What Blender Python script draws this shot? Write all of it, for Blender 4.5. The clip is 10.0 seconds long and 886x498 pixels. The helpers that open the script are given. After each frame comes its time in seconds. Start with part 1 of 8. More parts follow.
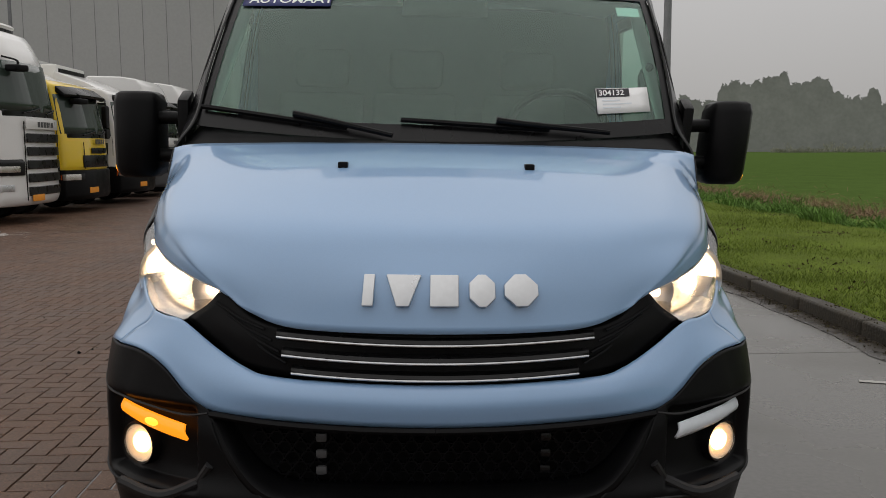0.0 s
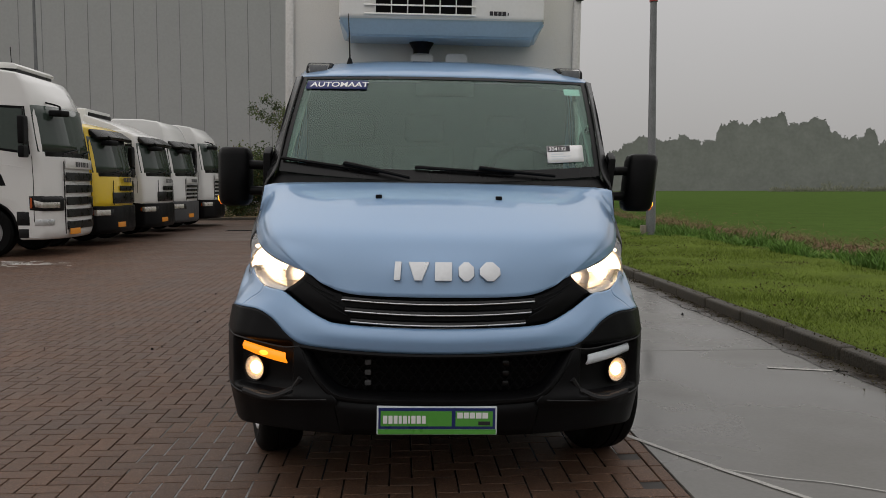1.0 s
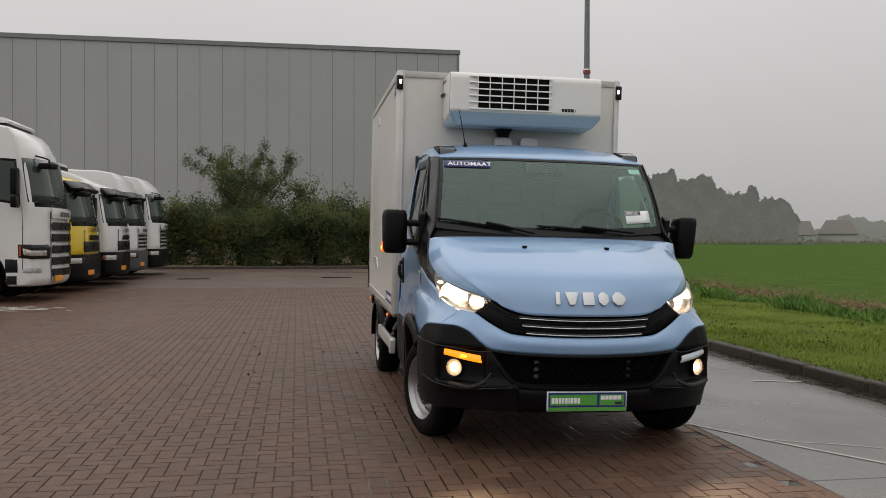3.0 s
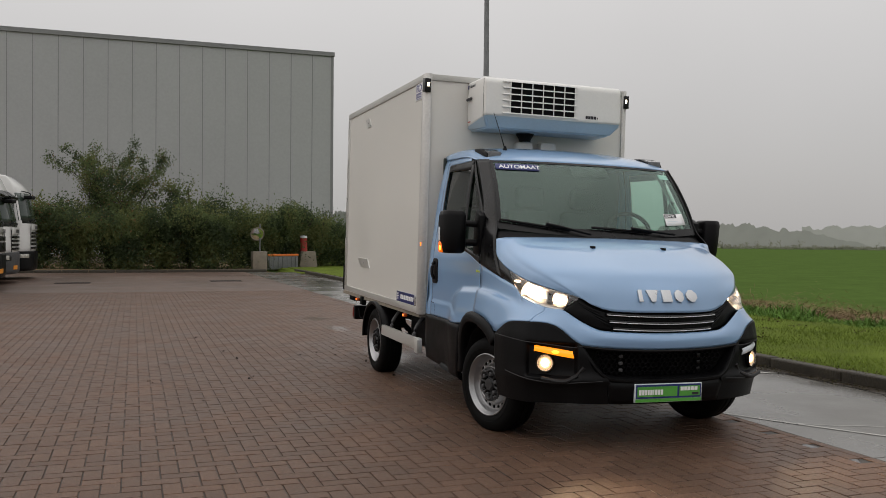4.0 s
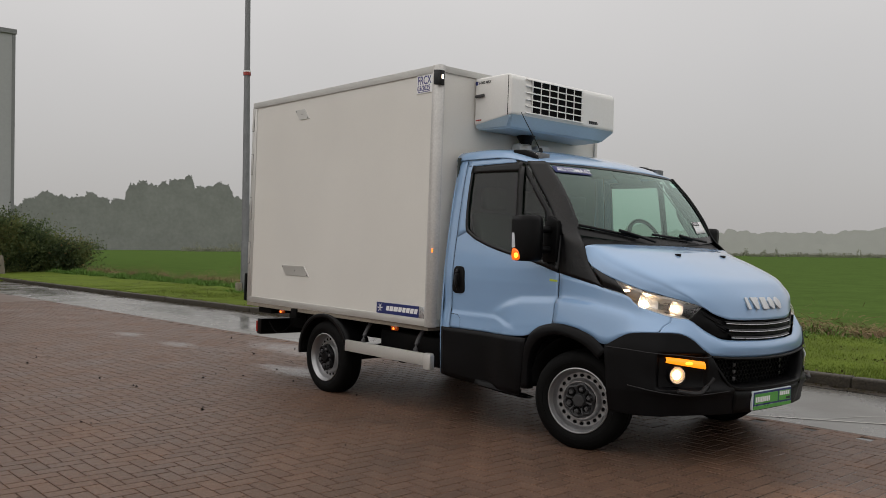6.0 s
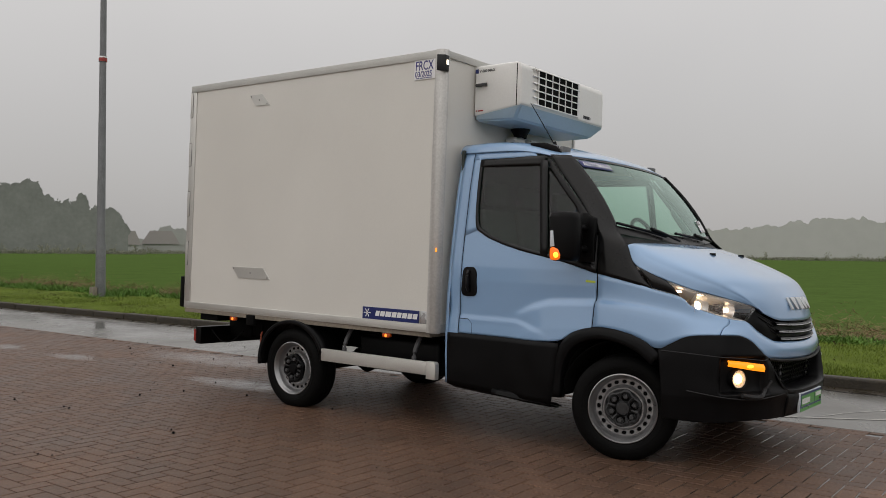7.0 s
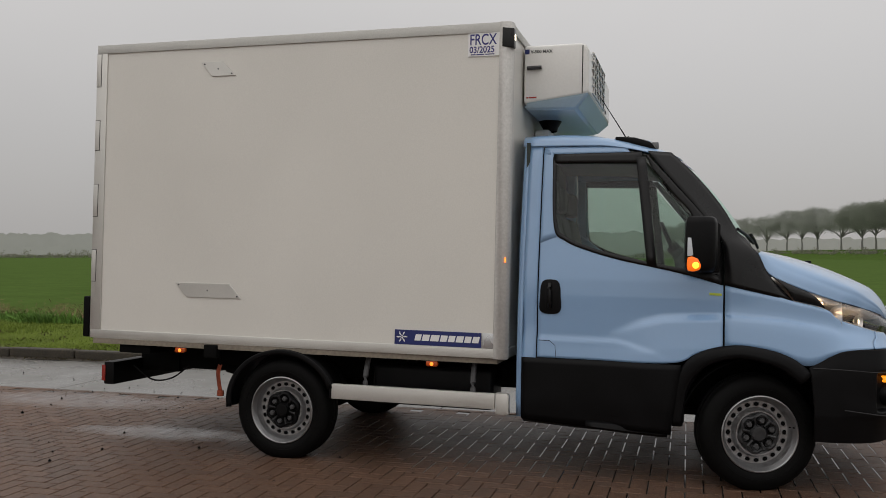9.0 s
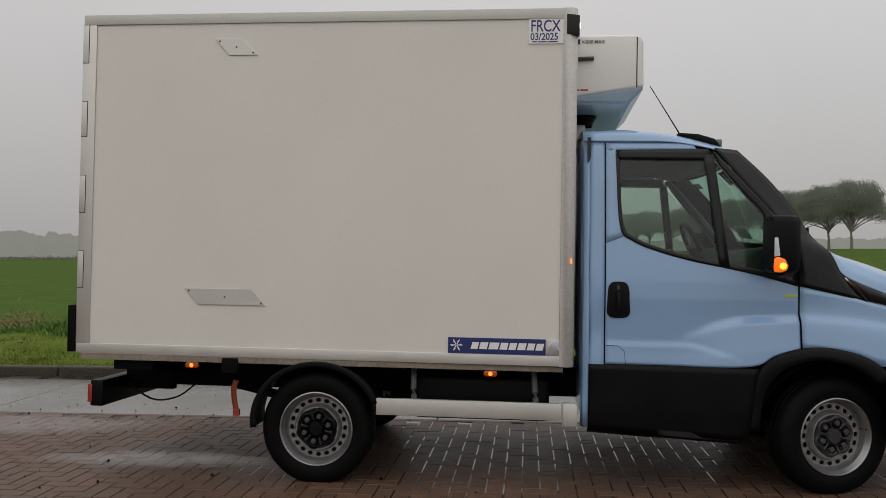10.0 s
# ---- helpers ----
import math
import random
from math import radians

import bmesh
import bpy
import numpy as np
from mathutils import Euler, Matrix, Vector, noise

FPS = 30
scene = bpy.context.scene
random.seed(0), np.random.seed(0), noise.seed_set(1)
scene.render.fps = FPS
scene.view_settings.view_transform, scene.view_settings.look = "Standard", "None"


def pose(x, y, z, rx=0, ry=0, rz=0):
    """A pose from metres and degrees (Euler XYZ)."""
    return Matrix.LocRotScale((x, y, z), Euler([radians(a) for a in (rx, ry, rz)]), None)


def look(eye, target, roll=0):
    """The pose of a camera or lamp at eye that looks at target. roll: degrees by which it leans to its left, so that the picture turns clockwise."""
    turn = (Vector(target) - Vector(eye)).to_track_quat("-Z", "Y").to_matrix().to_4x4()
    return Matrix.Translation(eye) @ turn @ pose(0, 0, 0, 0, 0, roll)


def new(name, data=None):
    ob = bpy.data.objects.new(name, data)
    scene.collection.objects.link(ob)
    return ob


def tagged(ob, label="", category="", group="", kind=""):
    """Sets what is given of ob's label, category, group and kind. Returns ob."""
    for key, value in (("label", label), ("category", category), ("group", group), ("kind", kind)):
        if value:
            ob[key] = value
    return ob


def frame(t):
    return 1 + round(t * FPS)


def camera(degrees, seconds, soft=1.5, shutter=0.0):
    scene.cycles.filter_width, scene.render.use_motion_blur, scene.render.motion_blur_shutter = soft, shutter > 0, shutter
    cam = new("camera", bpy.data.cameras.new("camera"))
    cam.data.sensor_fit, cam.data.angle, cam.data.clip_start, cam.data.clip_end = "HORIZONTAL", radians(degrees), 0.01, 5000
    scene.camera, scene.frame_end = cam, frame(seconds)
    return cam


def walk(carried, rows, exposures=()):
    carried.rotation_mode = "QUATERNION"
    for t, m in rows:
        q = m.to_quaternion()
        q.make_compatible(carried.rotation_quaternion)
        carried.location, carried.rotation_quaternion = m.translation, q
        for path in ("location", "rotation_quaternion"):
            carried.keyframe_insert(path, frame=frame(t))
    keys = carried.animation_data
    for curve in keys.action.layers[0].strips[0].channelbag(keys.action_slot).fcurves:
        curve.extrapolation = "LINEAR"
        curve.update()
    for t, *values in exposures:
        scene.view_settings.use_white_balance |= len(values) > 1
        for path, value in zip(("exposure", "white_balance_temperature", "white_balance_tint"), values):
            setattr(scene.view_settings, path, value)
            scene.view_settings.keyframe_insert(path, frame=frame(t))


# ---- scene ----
cam = camera(53.8, 10.0, soft=0.85)
PATH = [
    (0, (-0.086, -3.048, 1.368), (0.017, -1.064, 1.137), -0.3),
    (0.5, (-0.108, -3.83, 1.363), (0.0, -1.84, 1.195), -0.1),
    (1, (-0.154, -4.54, 1.366), (-0.055, -2.547, 1.222), -0.2),
    (1.5, (-0.226, -5.24, 1.39), (-0.136, -3.245, 1.273), -0.3),
    (2, (-0.452, -5.77, 1.421), (-0.355, -3.773, 1.356), -0.1),
    (2.5, (-1.012, -6.003, 1.391), (-0.791, -4.016, 1.355), -0.0),
    (3, (-1.762, -6.042, 1.384), (-1.432, -4.069, 1.356), 0.2),
    (4.5, (-3.987, -5.466, 1.343), (-3.131, -3.658, 1.328), 0.4),
    (5, (-4.583, -5.019, 1.343), (-3.564, -3.299, 1.331), 0.4),
    (5.5, (-5.088, -4.437, 1.363), (-3.913, -2.819, 1.354), 0.5),
    (7, (-6.04, -2.443, 1.32), (-4.446, -1.234, 1.325), 0.6),
    (7.5, (-6.192, -1.727, 1.355), (-4.491, -0.675, 1.356), 0.4),
    (8, (-6.278, -1.045, 1.357), (-4.508, -0.114, 1.357), 0.2),
    (8.5, (-6.295, -0.351, 1.333), (-4.442, 0.403, 1.344), 0.3),
    (9, (-6.258, 0.399, 1.374), (-4.332, 0.941, 1.382), 0.1),
    (9.5, (-6.163, 1.086, 1.349), (-4.194, 1.435, 1.364), 0.2),
    (10, (-6.077, 1.751, 1.369), (-4.086, 1.944, 1.381), -0.0),
]
EXPOSURES = [(0, -0.16), (1.0, -0.24), (1.5, -0.15), (2.1, -0.02), (3, 0.02), (5.5, 0.0), (8, -0.1), (10, -0.13)]
walk(cam, [(t, look(eye, target, roll)) for t, eye, target, roll in PATH], EXPOSURES)

# ---- light: a grey overcast sky, brighter overhead than at the horizon ----
SKY, SUN = 0.41, 0.6
world = bpy.data.worlds.new("overcast")
scene.world = world
world.use_nodes = True
wt = world.node_tree
for n in list(wt.nodes):
    wt.nodes.remove(n)
w_out = wt.nodes.new("ShaderNodeOutputWorld")
w_bg = wt.nodes.new("ShaderNodeBackground")
w_sky = wt.nodes.new("ShaderNodeTexSky")
w_sky.sky_type, w_sky.sun_disc = "NISHITA", False
w_sky.sun_elevation, w_sky.sun_rotation = radians(44), radians(292)
w_sky.air_density, w_sky.dust_density = 1.0, 4.0
w_co = wt.nodes.new("ShaderNodeTexCoord")
w_sep = wt.nodes.new("ShaderNodeSeparateXYZ")
w_ramp = wt.nodes.new("ShaderNodeMapRange")
w_ramp.inputs[1].default_value, w_ramp.inputs[2].default_value = 0.0, 1.0
w_ramp.inputs[3].default_value, w_ramp.inputs[4].default_value = 1.0, 3.0
w_noise = wt.nodes.new("ShaderNodeTexNoise")
w_noise.inputs["Scale"].default_value, w_noise.inputs["Detail"].default_value = 1.6, 4.0
w_nr = wt.nodes.new("ShaderNodeMapRange")
w_nr.inputs[1].default_value, w_nr.inputs[2].default_value = 0.3, 0.7
w_nr.inputs[3].default_value, w_nr.inputs[4].default_value = 0.95, 1.05
w_mul = wt.nodes.new("ShaderNodeMath")
w_mul.operation = "MULTIPLY"
w_grey = wt.nodes.new("ShaderNodeVectorMath")
w_grey.operation = "SCALE"
w_grey.inputs[0].default_value = (1.0, 0.972, 0.955)
w_ss = wt.nodes.new("ShaderNodeVectorMath")
w_ss.operation = "SCALE"
w_ss.inputs["Scale"].default_value = 0.02
w_add = wt.nodes.new("ShaderNodeVectorMath")
w_add.operation = "ADD"
wt.links.new(w_co.outputs["Generated"], w_sep.inputs[0])
wt.links.new(w_co.outputs["Generated"], w_noise.inputs["Vector"])
wt.links.new(w_sep.outputs["Z"], w_ramp.inputs[0])
wt.links.new(w_noise.outputs[0], w_nr.inputs[0])
wt.links.new(w_ramp.outputs[0], w_mul.inputs[0])
wt.links.new(w_nr.outputs[0], w_mul.inputs[1])
wt.links.new(w_mul.outputs[0], w_grey.inputs["Scale"])
wt.links.new(w_sky.outputs[0], w_ss.inputs[0])
wt.links.new(w_grey.outputs[0], w_add.inputs[0])
wt.links.new(w_ss.outputs[0], w_add.inputs[1])
wt.links.new(w_add.outputs[0], w_bg.inputs["Color"])
w_bg.inputs["Strength"].default_value = SKY
wt.links.new(w_bg.outputs[0], w_out.inputs[0])
sun_data = bpy.data.lights.new("sun", "SUN")
sun_data.energy, sun_data.angle, sun_data.color = SUN, radians(150), (1.0, 0.97, 0.93)
sun = new("sun", sun_data)
sun.matrix_world = look((-40, 16, 42), (0, 0, 0))


# ---- materials ----
def mat(name, color, rough=0.6, metal=0.0, vary=0.1, scale=6.0, fine=60.0, bump=0.0, coat=0.0, rvary=0.08, coords="Object", island=0.0, spec=0.5, bdist=0.004):
    """A surface with variation at two scales in colour and gloss, and fine relief."""
    m = bpy.data.materials.new(name)
    m.use_nodes = True
    nt = m.node_tree
    b = nt.nodes["Principled BSDF"]
    co = nt.nodes.new("ShaderNodeTexCoord")
    big, small = nt.nodes.new("ShaderNodeTexNoise"), nt.nodes.new("ShaderNodeTexNoise")
    big.inputs["Scale"].default_value, big.inputs["Detail"].default_value = scale, 5.0
    small.inputs["Scale"].default_value, small.inputs["Detail"].default_value = fine, 3.0
    place = nt.nodes.new("ShaderNodeNewGeometry").outputs["Position"] if coords == "World" else co.outputs[coords]
    for n in (big, small):
        nt.links.new(place, n.inputs["Vector"])
    mixn = nt.nodes.new("ShaderNodeMath")
    mixn.operation = "MULTIPLY_ADD"
    mixn.inputs[1].default_value = 0.5
    nt.links.new(small.outputs[0], mixn.inputs[0])
    half = nt.nodes.new("ShaderNodeMath")
    half.operation = "MULTIPLY"
    half.inputs[1].default_value = 0.5
    nt.links.new(big.outputs[0], half.inputs[0])
    nt.links.new(half.outputs[0], mixn.inputs[2])
    ramp = nt.nodes.new("ShaderNodeMapRange")
    ramp.inputs[1].default_value, ramp.inputs[2].default_value = 0.35, 0.65
    ramp.inputs[3].default_value, ramp.inputs[4].default_value = 1 - vary, 1 + vary
    nt.links.new(mixn.outputs[0], ramp.inputs[0])
    scl = nt.nodes.new("ShaderNodeVectorMath")
    scl.operation = "SCALE"
    scl.inputs[0].default_value = color
    last = ramp.outputs[0]
    if island:
        geo = nt.nodes.new("ShaderNodeNewGeometry")
        obi = nt.nodes.new("ShaderNodeObjectInfo")
        both = nt.nodes.new("ShaderNodeMath")
        both.operation = "ADD"
        nt.links.new(geo.outputs["Random Per Island"], both.inputs[0])
        nt.links.new(obi.outputs["Random"], both.inputs[1])
        frac = nt.nodes.new("ShaderNodeMath")
        frac.operation = "FRACT"
        nt.links.new(both.outputs[0], frac.inputs[0])
        r2 = nt.nodes.new("ShaderNodeMapRange")
        r2.inputs[3].default_value, r2.inputs[4].default_value = 1 - island, 1 + island
        nt.links.new(frac.outputs[0], r2.inputs[0])
        mm = nt.nodes.new("ShaderNodeMath")
        mm.operation = "MULTIPLY"
        nt.links.new(last, mm.inputs[0])
        nt.links.new(r2.outputs[0], mm.inputs[1])
        last = mm.outputs[0]
    nt.links.new(last, scl.inputs["Scale"])
    nt.links.new(scl.outputs[0], b.inputs["Base Color"])
    rr = nt.nodes.new("ShaderNodeMapRange")
    rr.inputs[1].default_value, rr.inputs[2].default_value = 0.3, 0.7
    rr.inputs[3].default_value, rr.inputs[4].default_value = max(0.02, rough - rvary), min(1, rough + rvary)
    nt.links.new(big.outputs[0], rr.inputs[0])
    nt.links.new(rr.outputs[0], b.inputs["Roughness"])
    b.inputs["Metallic"].default_value = metal
    b.inputs["Coat Weight"].default_value = coat
    b.inputs["Coat Roughness"].default_value = 0.06
    b.inputs["Specular IOR Level"].default_value = spec
    if bump:
        bm_ = nt.nodes.new("ShaderNodeBump")
        bm_.inputs["Strength"].default_value, bm_.inputs["Distance"].default_value = bump, bdist
        nt.links.new(small.outputs[0], bm_.inputs["Height"])
        nt.links.new(bm_.outputs[0], b.inputs["Normal"])
    return m


def glow(name, color, strength, base=(0.8, 0.8, 0.8)):
    m = bpy.data.materials.new(name)
    m.use_nodes = True
    b = m.node_tree.nodes["Principled BSDF"]
    b.inputs["Base Color"].default_value = (*base, 1)
    b.inputs["Emission Color"].default_value = (*color, 1)
    b.inputs["Emission Strength"].default_value = strength
    b.inputs["Roughness"].default_value = 0.25
    return m


def glass(name, tint, rough=0.02, base=0.06, drops=0.0, sheen=(1, 1, 1)):
    """Thin pane: tinted clear with a sharp mirror gloss that grows at a slant, and rain drops as relief."""
    m = bpy.data.materials.new(name)
    m.use_nodes = True
    nt = m.node_tree
    for n in list(nt.nodes):
        nt.nodes.remove(n)
    out, mix = nt.nodes.new("ShaderNodeOutputMaterial"), nt.nodes.new("ShaderNodeMixShader")
    tr, gl, fr = nt.nodes.new("ShaderNodeBsdfTransparent"), nt.nodes.new("ShaderNodeBsdfGlossy"), nt.nodes.new("ShaderNodeLayerWeight")
    tr.inputs[0].default_value = (*tint, 1)
    gl.inputs["Roughness"].default_value = rough
    gl.inputs["Color"].default_value = (*sheen, 1)
    fr.inputs["Blend"].default_value = 0.5
    pw, sc = nt.nodes.new("ShaderNodeMath"), nt.nodes.new("ShaderNodeMath")
    pw.operation, sc.operation = "POWER", "MULTIPLY_ADD"
    pw.inputs[1].default_value = 4.0
    sc.inputs[1].default_value, sc.inputs[2].default_value = 1 - base, base
    nt.links.new(fr.outputs["Facing"], pw.inputs[0])
    nt.links.new(pw.outputs[0], sc.inputs[0])
    if drops:
        co = nt.nodes.new("ShaderNodeTexCoord")
        vo = nt.nodes.new("ShaderNodeTexVoronoi")
        vo.inputs["Scale"].default_value = 105.0
        mr = nt.nodes.new("ShaderNodeMapRange")
        mr.inputs[1].default_value, mr.inputs[2].default_value = 0.0, 0.22
        mr.inputs[3].default_value, mr.inputs[4].default_value = 1.0, 0.0
        bu = nt.nodes.new("ShaderNodeBump")
        bu.inputs["Strength"].default_value, bu.inputs["Distance"].default_value = drops, 0.002
        nt.links.new(co.outputs["Object"], vo.inputs["Vector"])
        nt.links.new(vo.outputs["Distance"], mr.inputs[0])
        nt.links.new(mr.outputs[0], bu.inputs["Height"])
        nt.links.new(bu.outputs[0], gl.inputs["Normal"])
        shade, drop = nt.nodes.new("ShaderNodeMapRange"), nt.nodes.new("ShaderNodeVectorMath")
        shade.inputs[1].default_value, shade.inputs[2].default_value = 0.15, 0.55
        shade.inputs[3].default_value, shade.inputs[4].default_value = 0.80, 1.03
        drop.operation = "SCALE"
        drop.inputs[0].default_value = tint
        nt.links.new(vo.outputs["Distance"], shade.inputs[0])
        nt.links.new(shade.outputs[0], drop.inputs["Scale"])
        nt.links.new(drop.outputs[0], tr.inputs[0])
    nt.links.new(sc.outputs[0], mix.inputs[0])
    nt.links.new(tr.outputs[0], mix.inputs[1])
    nt.links.new(gl.outputs[0], mix.inputs[2])
    nt.links.new(mix.outputs[0], out.inputs[0])
    return m


def foliage(name, color, thin, vary=0.12):
    """Leaves that pass light on; thin makes them part transparent, as if thinned out by mist."""
    m = bpy.data.materials.new(name)
    m.use_nodes = True
    nt = m.node_tree
    for n in list(nt.nodes):
        nt.nodes.remove(n)
    out = nt.nodes.new("ShaderNodeOutputMaterial")
    di, tl, tr = nt.nodes.new("ShaderNodeBsdfDiffuse"), nt.nodes.new("ShaderNodeBsdfTranslucent"), nt.nodes.new("ShaderNodeBsdfTransparent")
    m1, m2 = nt.nodes.new("ShaderNodeMixShader"), nt.nodes.new("ShaderNodeMixShader")
    geo, mr, sc = nt.nodes.new("ShaderNodeNewGeometry"), nt.nodes.new("ShaderNodeMapRange"), nt.nodes.new("ShaderNodeVectorMath")
    sc.operation = "SCALE"
    sc.inputs[0].default_value = color
    mr.inputs[3].default_value, mr.inputs[4].default_value = 1 - vary, 1 + vary
    nt.links.new(geo.outputs["Random Per Island"], mr.inputs[0])
    nt.links.new(mr.outputs[0], sc.inputs["Scale"])
    nt.links.new(sc.outputs[0], di.inputs["Color"])
    nt.links.new(sc.outputs[0], tl.inputs["Color"])
    m1.inputs[0].default_value, m2.inputs[0].default_value = 0.5, thin
    nt.links.new(di.outputs[0], m1.inputs[1])
    nt.links.new(tl.outputs[0], m1.inputs[2])
    nt.links.new(m1.outputs[0], m2.inputs[1])
    nt.links.new(tr.outputs[0], m2.inputs[2])
    nt.links.new(m2.outputs[0], out.inputs[0])
    return m


M = {}
M["blue"] = mat("light_blue_paint", (0.212, 0.35, 0.552), 0.38, vary=0.03, scale=2, fine=300, coat=1.0, rvary=0.04)
# cab blue made paler: light bounced off the roof is put into it
M["skirt"] = mat("cowl_blue_with_bounce", (0.45, 0.555, 0.61), 0.45, vary=0.05, scale=4, coat=0.4)
M["black_plastic"] = mat("black_grained_plastic", (0.0035, 0.0035, 0.004), 0.42, spec=0.13, vary=0.25, scale=5, fine=400, bump=0.15)
M["black_gloss"] = mat("black_smooth_trim", (0.0045, 0.0045, 0.005), 0.3, spec=0.3, vary=0.1, scale=5)
M["dark"] = mat("dark_underside", (0.003, 0.003, 0.003), 0.8, spec=0.1, vary=0.4, scale=4)
M["front_profile"] = mat("dull_aluminium_profile", (0.54, 0.53, 0.51), 0.6, metal=0.25, vary=0.12, scale=4, fine=60)
M["rubber"] = mat("tyre_rubber", (0.003, 0.003, 0.003), 0.65, spec=0.10, vary=0.3, scale=12, fine=80, bump=0.2)
M["steel"] = mat("silver_wheel_paint", (0.36, 0.36, 0.365), 0.38, metal=0.9, vary=0.06, scale=14, fine=120, bump=0.05)
M["alu"] = mat("satin_aluminium", (0.58, 0.57, 0.54), 0.42, metal=0.6, vary=0.06, scale=5, fine=150)
M["alu_dull"] = mat("dull_aluminium", (0.50, 0.495, 0.47), 0.5, metal=0.5, vary=0.10, scale=5, fine=150)
M["dark_grey"] = mat("dark_grey_plastic", (0.018, 0.018, 0.019), 0.5, spec=0.25, vary=0.15)
M["chrome"] = mat("chrome", (0.75, 0.76, 0.78), 0.12, metal=1.0, vary=0.05, rvary=0.03)
M["silver"] = mat("satin_silver_letter", (0.55, 0.56, 0.57), 0.32, metal=0.7, vary=0.05)
M["panel"] = mat("white_composite_panel", (0.685, 0.668, 0.622), 0.36, vary=0.045, scale=1.2, fine=120, coat=0.25, bump=0.02)
M["white_gel"] = mat("white_gelcoat", (0.74, 0.735, 0.71), 0.4, vary=0.03, scale=3, coat=0.3)
M["white_paint"] = mat("white_cab_paint", (0.68, 0.675, 0.66), 0.35, vary=0.05, scale=1.5, coat=0.7)
M["yellow_paint"] = mat("yellow_cab_paint", (0.72, 0.50, 0.015), 0.35, vary=0.05, scale=1.5, coat=0.7)
M["grey_plastic"] = mat("grey_plastic", (0.05, 0.05, 0.052), 0.55, vary=0.15)
M["glass"] = glass("tinted_window_glass", (0.60, 0.72, 0.655), base=0.036, drops=0.06)
M["windscreen"] = glass("windscreen_glass", (0.60, 0.86, 0.74), base=0.084, sheen=(0.80, 1.0, 0.91))


def puddle_film():
    """A thin film of rain that runs out towards its rim."""
    m = bpy.data.materials.new("rain_film")
    m.use_nodes = True
    nt = m.node_tree
    for n in list(nt.nodes):
        nt.nodes.remove(n)
    out, mix = nt.nodes.new("ShaderNodeOutputMaterial"), nt.nodes.new("ShaderNodeMixShader")
    tr, gl = nt.nodes.new("ShaderNodeBsdfTransparent"), nt.nodes.new("ShaderNodeBsdfGlossy")
    gl.inputs["Roughness"].default_value = 0.09
    co, sub, ln = nt.nodes.new("ShaderNodeTexCoord"), nt.nodes.new("ShaderNodeVectorMath"), nt.nodes.new("ShaderNodeVectorMath")
    sub.operation, ln.operation = "MULTIPLY_ADD", "LENGTH"
    sub.inputs[1].default_value, sub.inputs[2].default_value = (2, 2, 0), (-1, -1, 0)
    no, fade, mul, lw, pw, amt = (nt.nodes.new("ShaderNodeTexNoise"), nt.nodes.new("ShaderNodeMapRange"), nt.nodes.new("ShaderNodeMath"), nt.nodes.new("ShaderNodeLayerWeight"), nt.nodes.new("ShaderNodeMath"), nt.nodes.new("ShaderNodeMath"))
    no.inputs["Scale"].default_value, no.inputs["Detail"].default_value = 5.0, 4.0
    fade.interpolation_type = "SMOOTHSTEP"
    fade.inputs[1].default_value, fade.inputs[2].default_value, fade.inputs[3].default_value, fade.inputs[4].default_value = 0.25, 0.95, 1.0, 0.0
    mul.operation, pw.operation, amt.operation = "MULTIPLY", "POWER", "MULTIPLY"
    pw.inputs[1].default_value = 3.0
    nt.links.new(co.outputs["Generated"], sub.inputs[0])
    nt.links.new(co.outputs["Object"], no.inputs["Vector"])
    nt.links.new(sub.outputs[0], ln.inputs[0])
    nt.links.new(ln.outputs["Value"], fade.inputs[0])
    nt.links.new(fade.outputs[0], mul.inputs[0])
    nt.links.new(no.outputs[0], mul.inputs[1])
    nt.links.new(lw.outputs["Facing"], pw.inputs[0])
    nt.links.new(mul.outputs[0], amt.inputs[0])
    nt.links.new(pw.outputs[0], amt.inputs[1])
    nt.links.new(amt.outputs[0], mix.inputs[0])
    nt.links.new(tr.outputs[0], mix.inputs[1])
    nt.links.new(gl.outputs[0], mix.inputs[2])
    nt.links.new(mix.outputs[0], out.inputs[0])
    return m


M["water"] = puddle_film()
M["lens"] = glass("clear_lamp_lens", (0.93, 0.93, 0.93))
M["truck_glass"] = mat("dark_truck_glass", (0.040, 0.056, 0.047), 0.06, vary=0.2, scale=1.0, rvary=0.02)
M["interior"] = mat("dark_cab_interior", (0.032, 0.042, 0.037), 0.8, vary=0.2, scale=8)
M["seat"] = mat("seat_cloth", (0.042, 0.050, 0.046), 0.9, vary=0.3, scale=20, fine=300, bump=0.2)
M["headliner"] = mat("grey_headliner", (0.33, 0.35, 0.335), 0.9, vary=0.05)
M["lamp_on"] = glow("lit_headlamp", (1.0, 0.70, 0.42), 20.0)
M["lamp_mirror"] = mat("lamp_mirror", (0.86, 0.85, 0.83), 0.30, metal=1.0, vary=0.03, rvary=0.03)
M["lamp_shell"] = mat("bright_lamp_shell", (0.60, 0.57, 0.53), 0.30, metal=0.85, vary=0.15)
M["fog_bowl"] = mat("pale_fog_lamp_bowl", (0.80, 0.70, 0.54), 0.7, vary=0.05)
M["reflector_on"] = glow("lit_reflector", (1.0, 0.66, 0.40), 5.0, (0.9, 0.9, 0.9))
M["hub_grey"] = mat("dark_grey_hub", (0.028, 0.0285, 0.030), 0.4, spec=0.4, vary=0.2)
M["fog_on"] = glow("lit_foglamp", (1.0, 0.56, 0.26), 5.0)
M["amber_on"] = glow("lit_indicator", (1.0, 0.28, 0.010), 1.4, (0.5, 0.10, 0.01))
M["amber_core"] = glow("lit_indicator_bulb", (1.0, 0.42, 0.03), 2.6, (0.8, 0.3, 0.02))
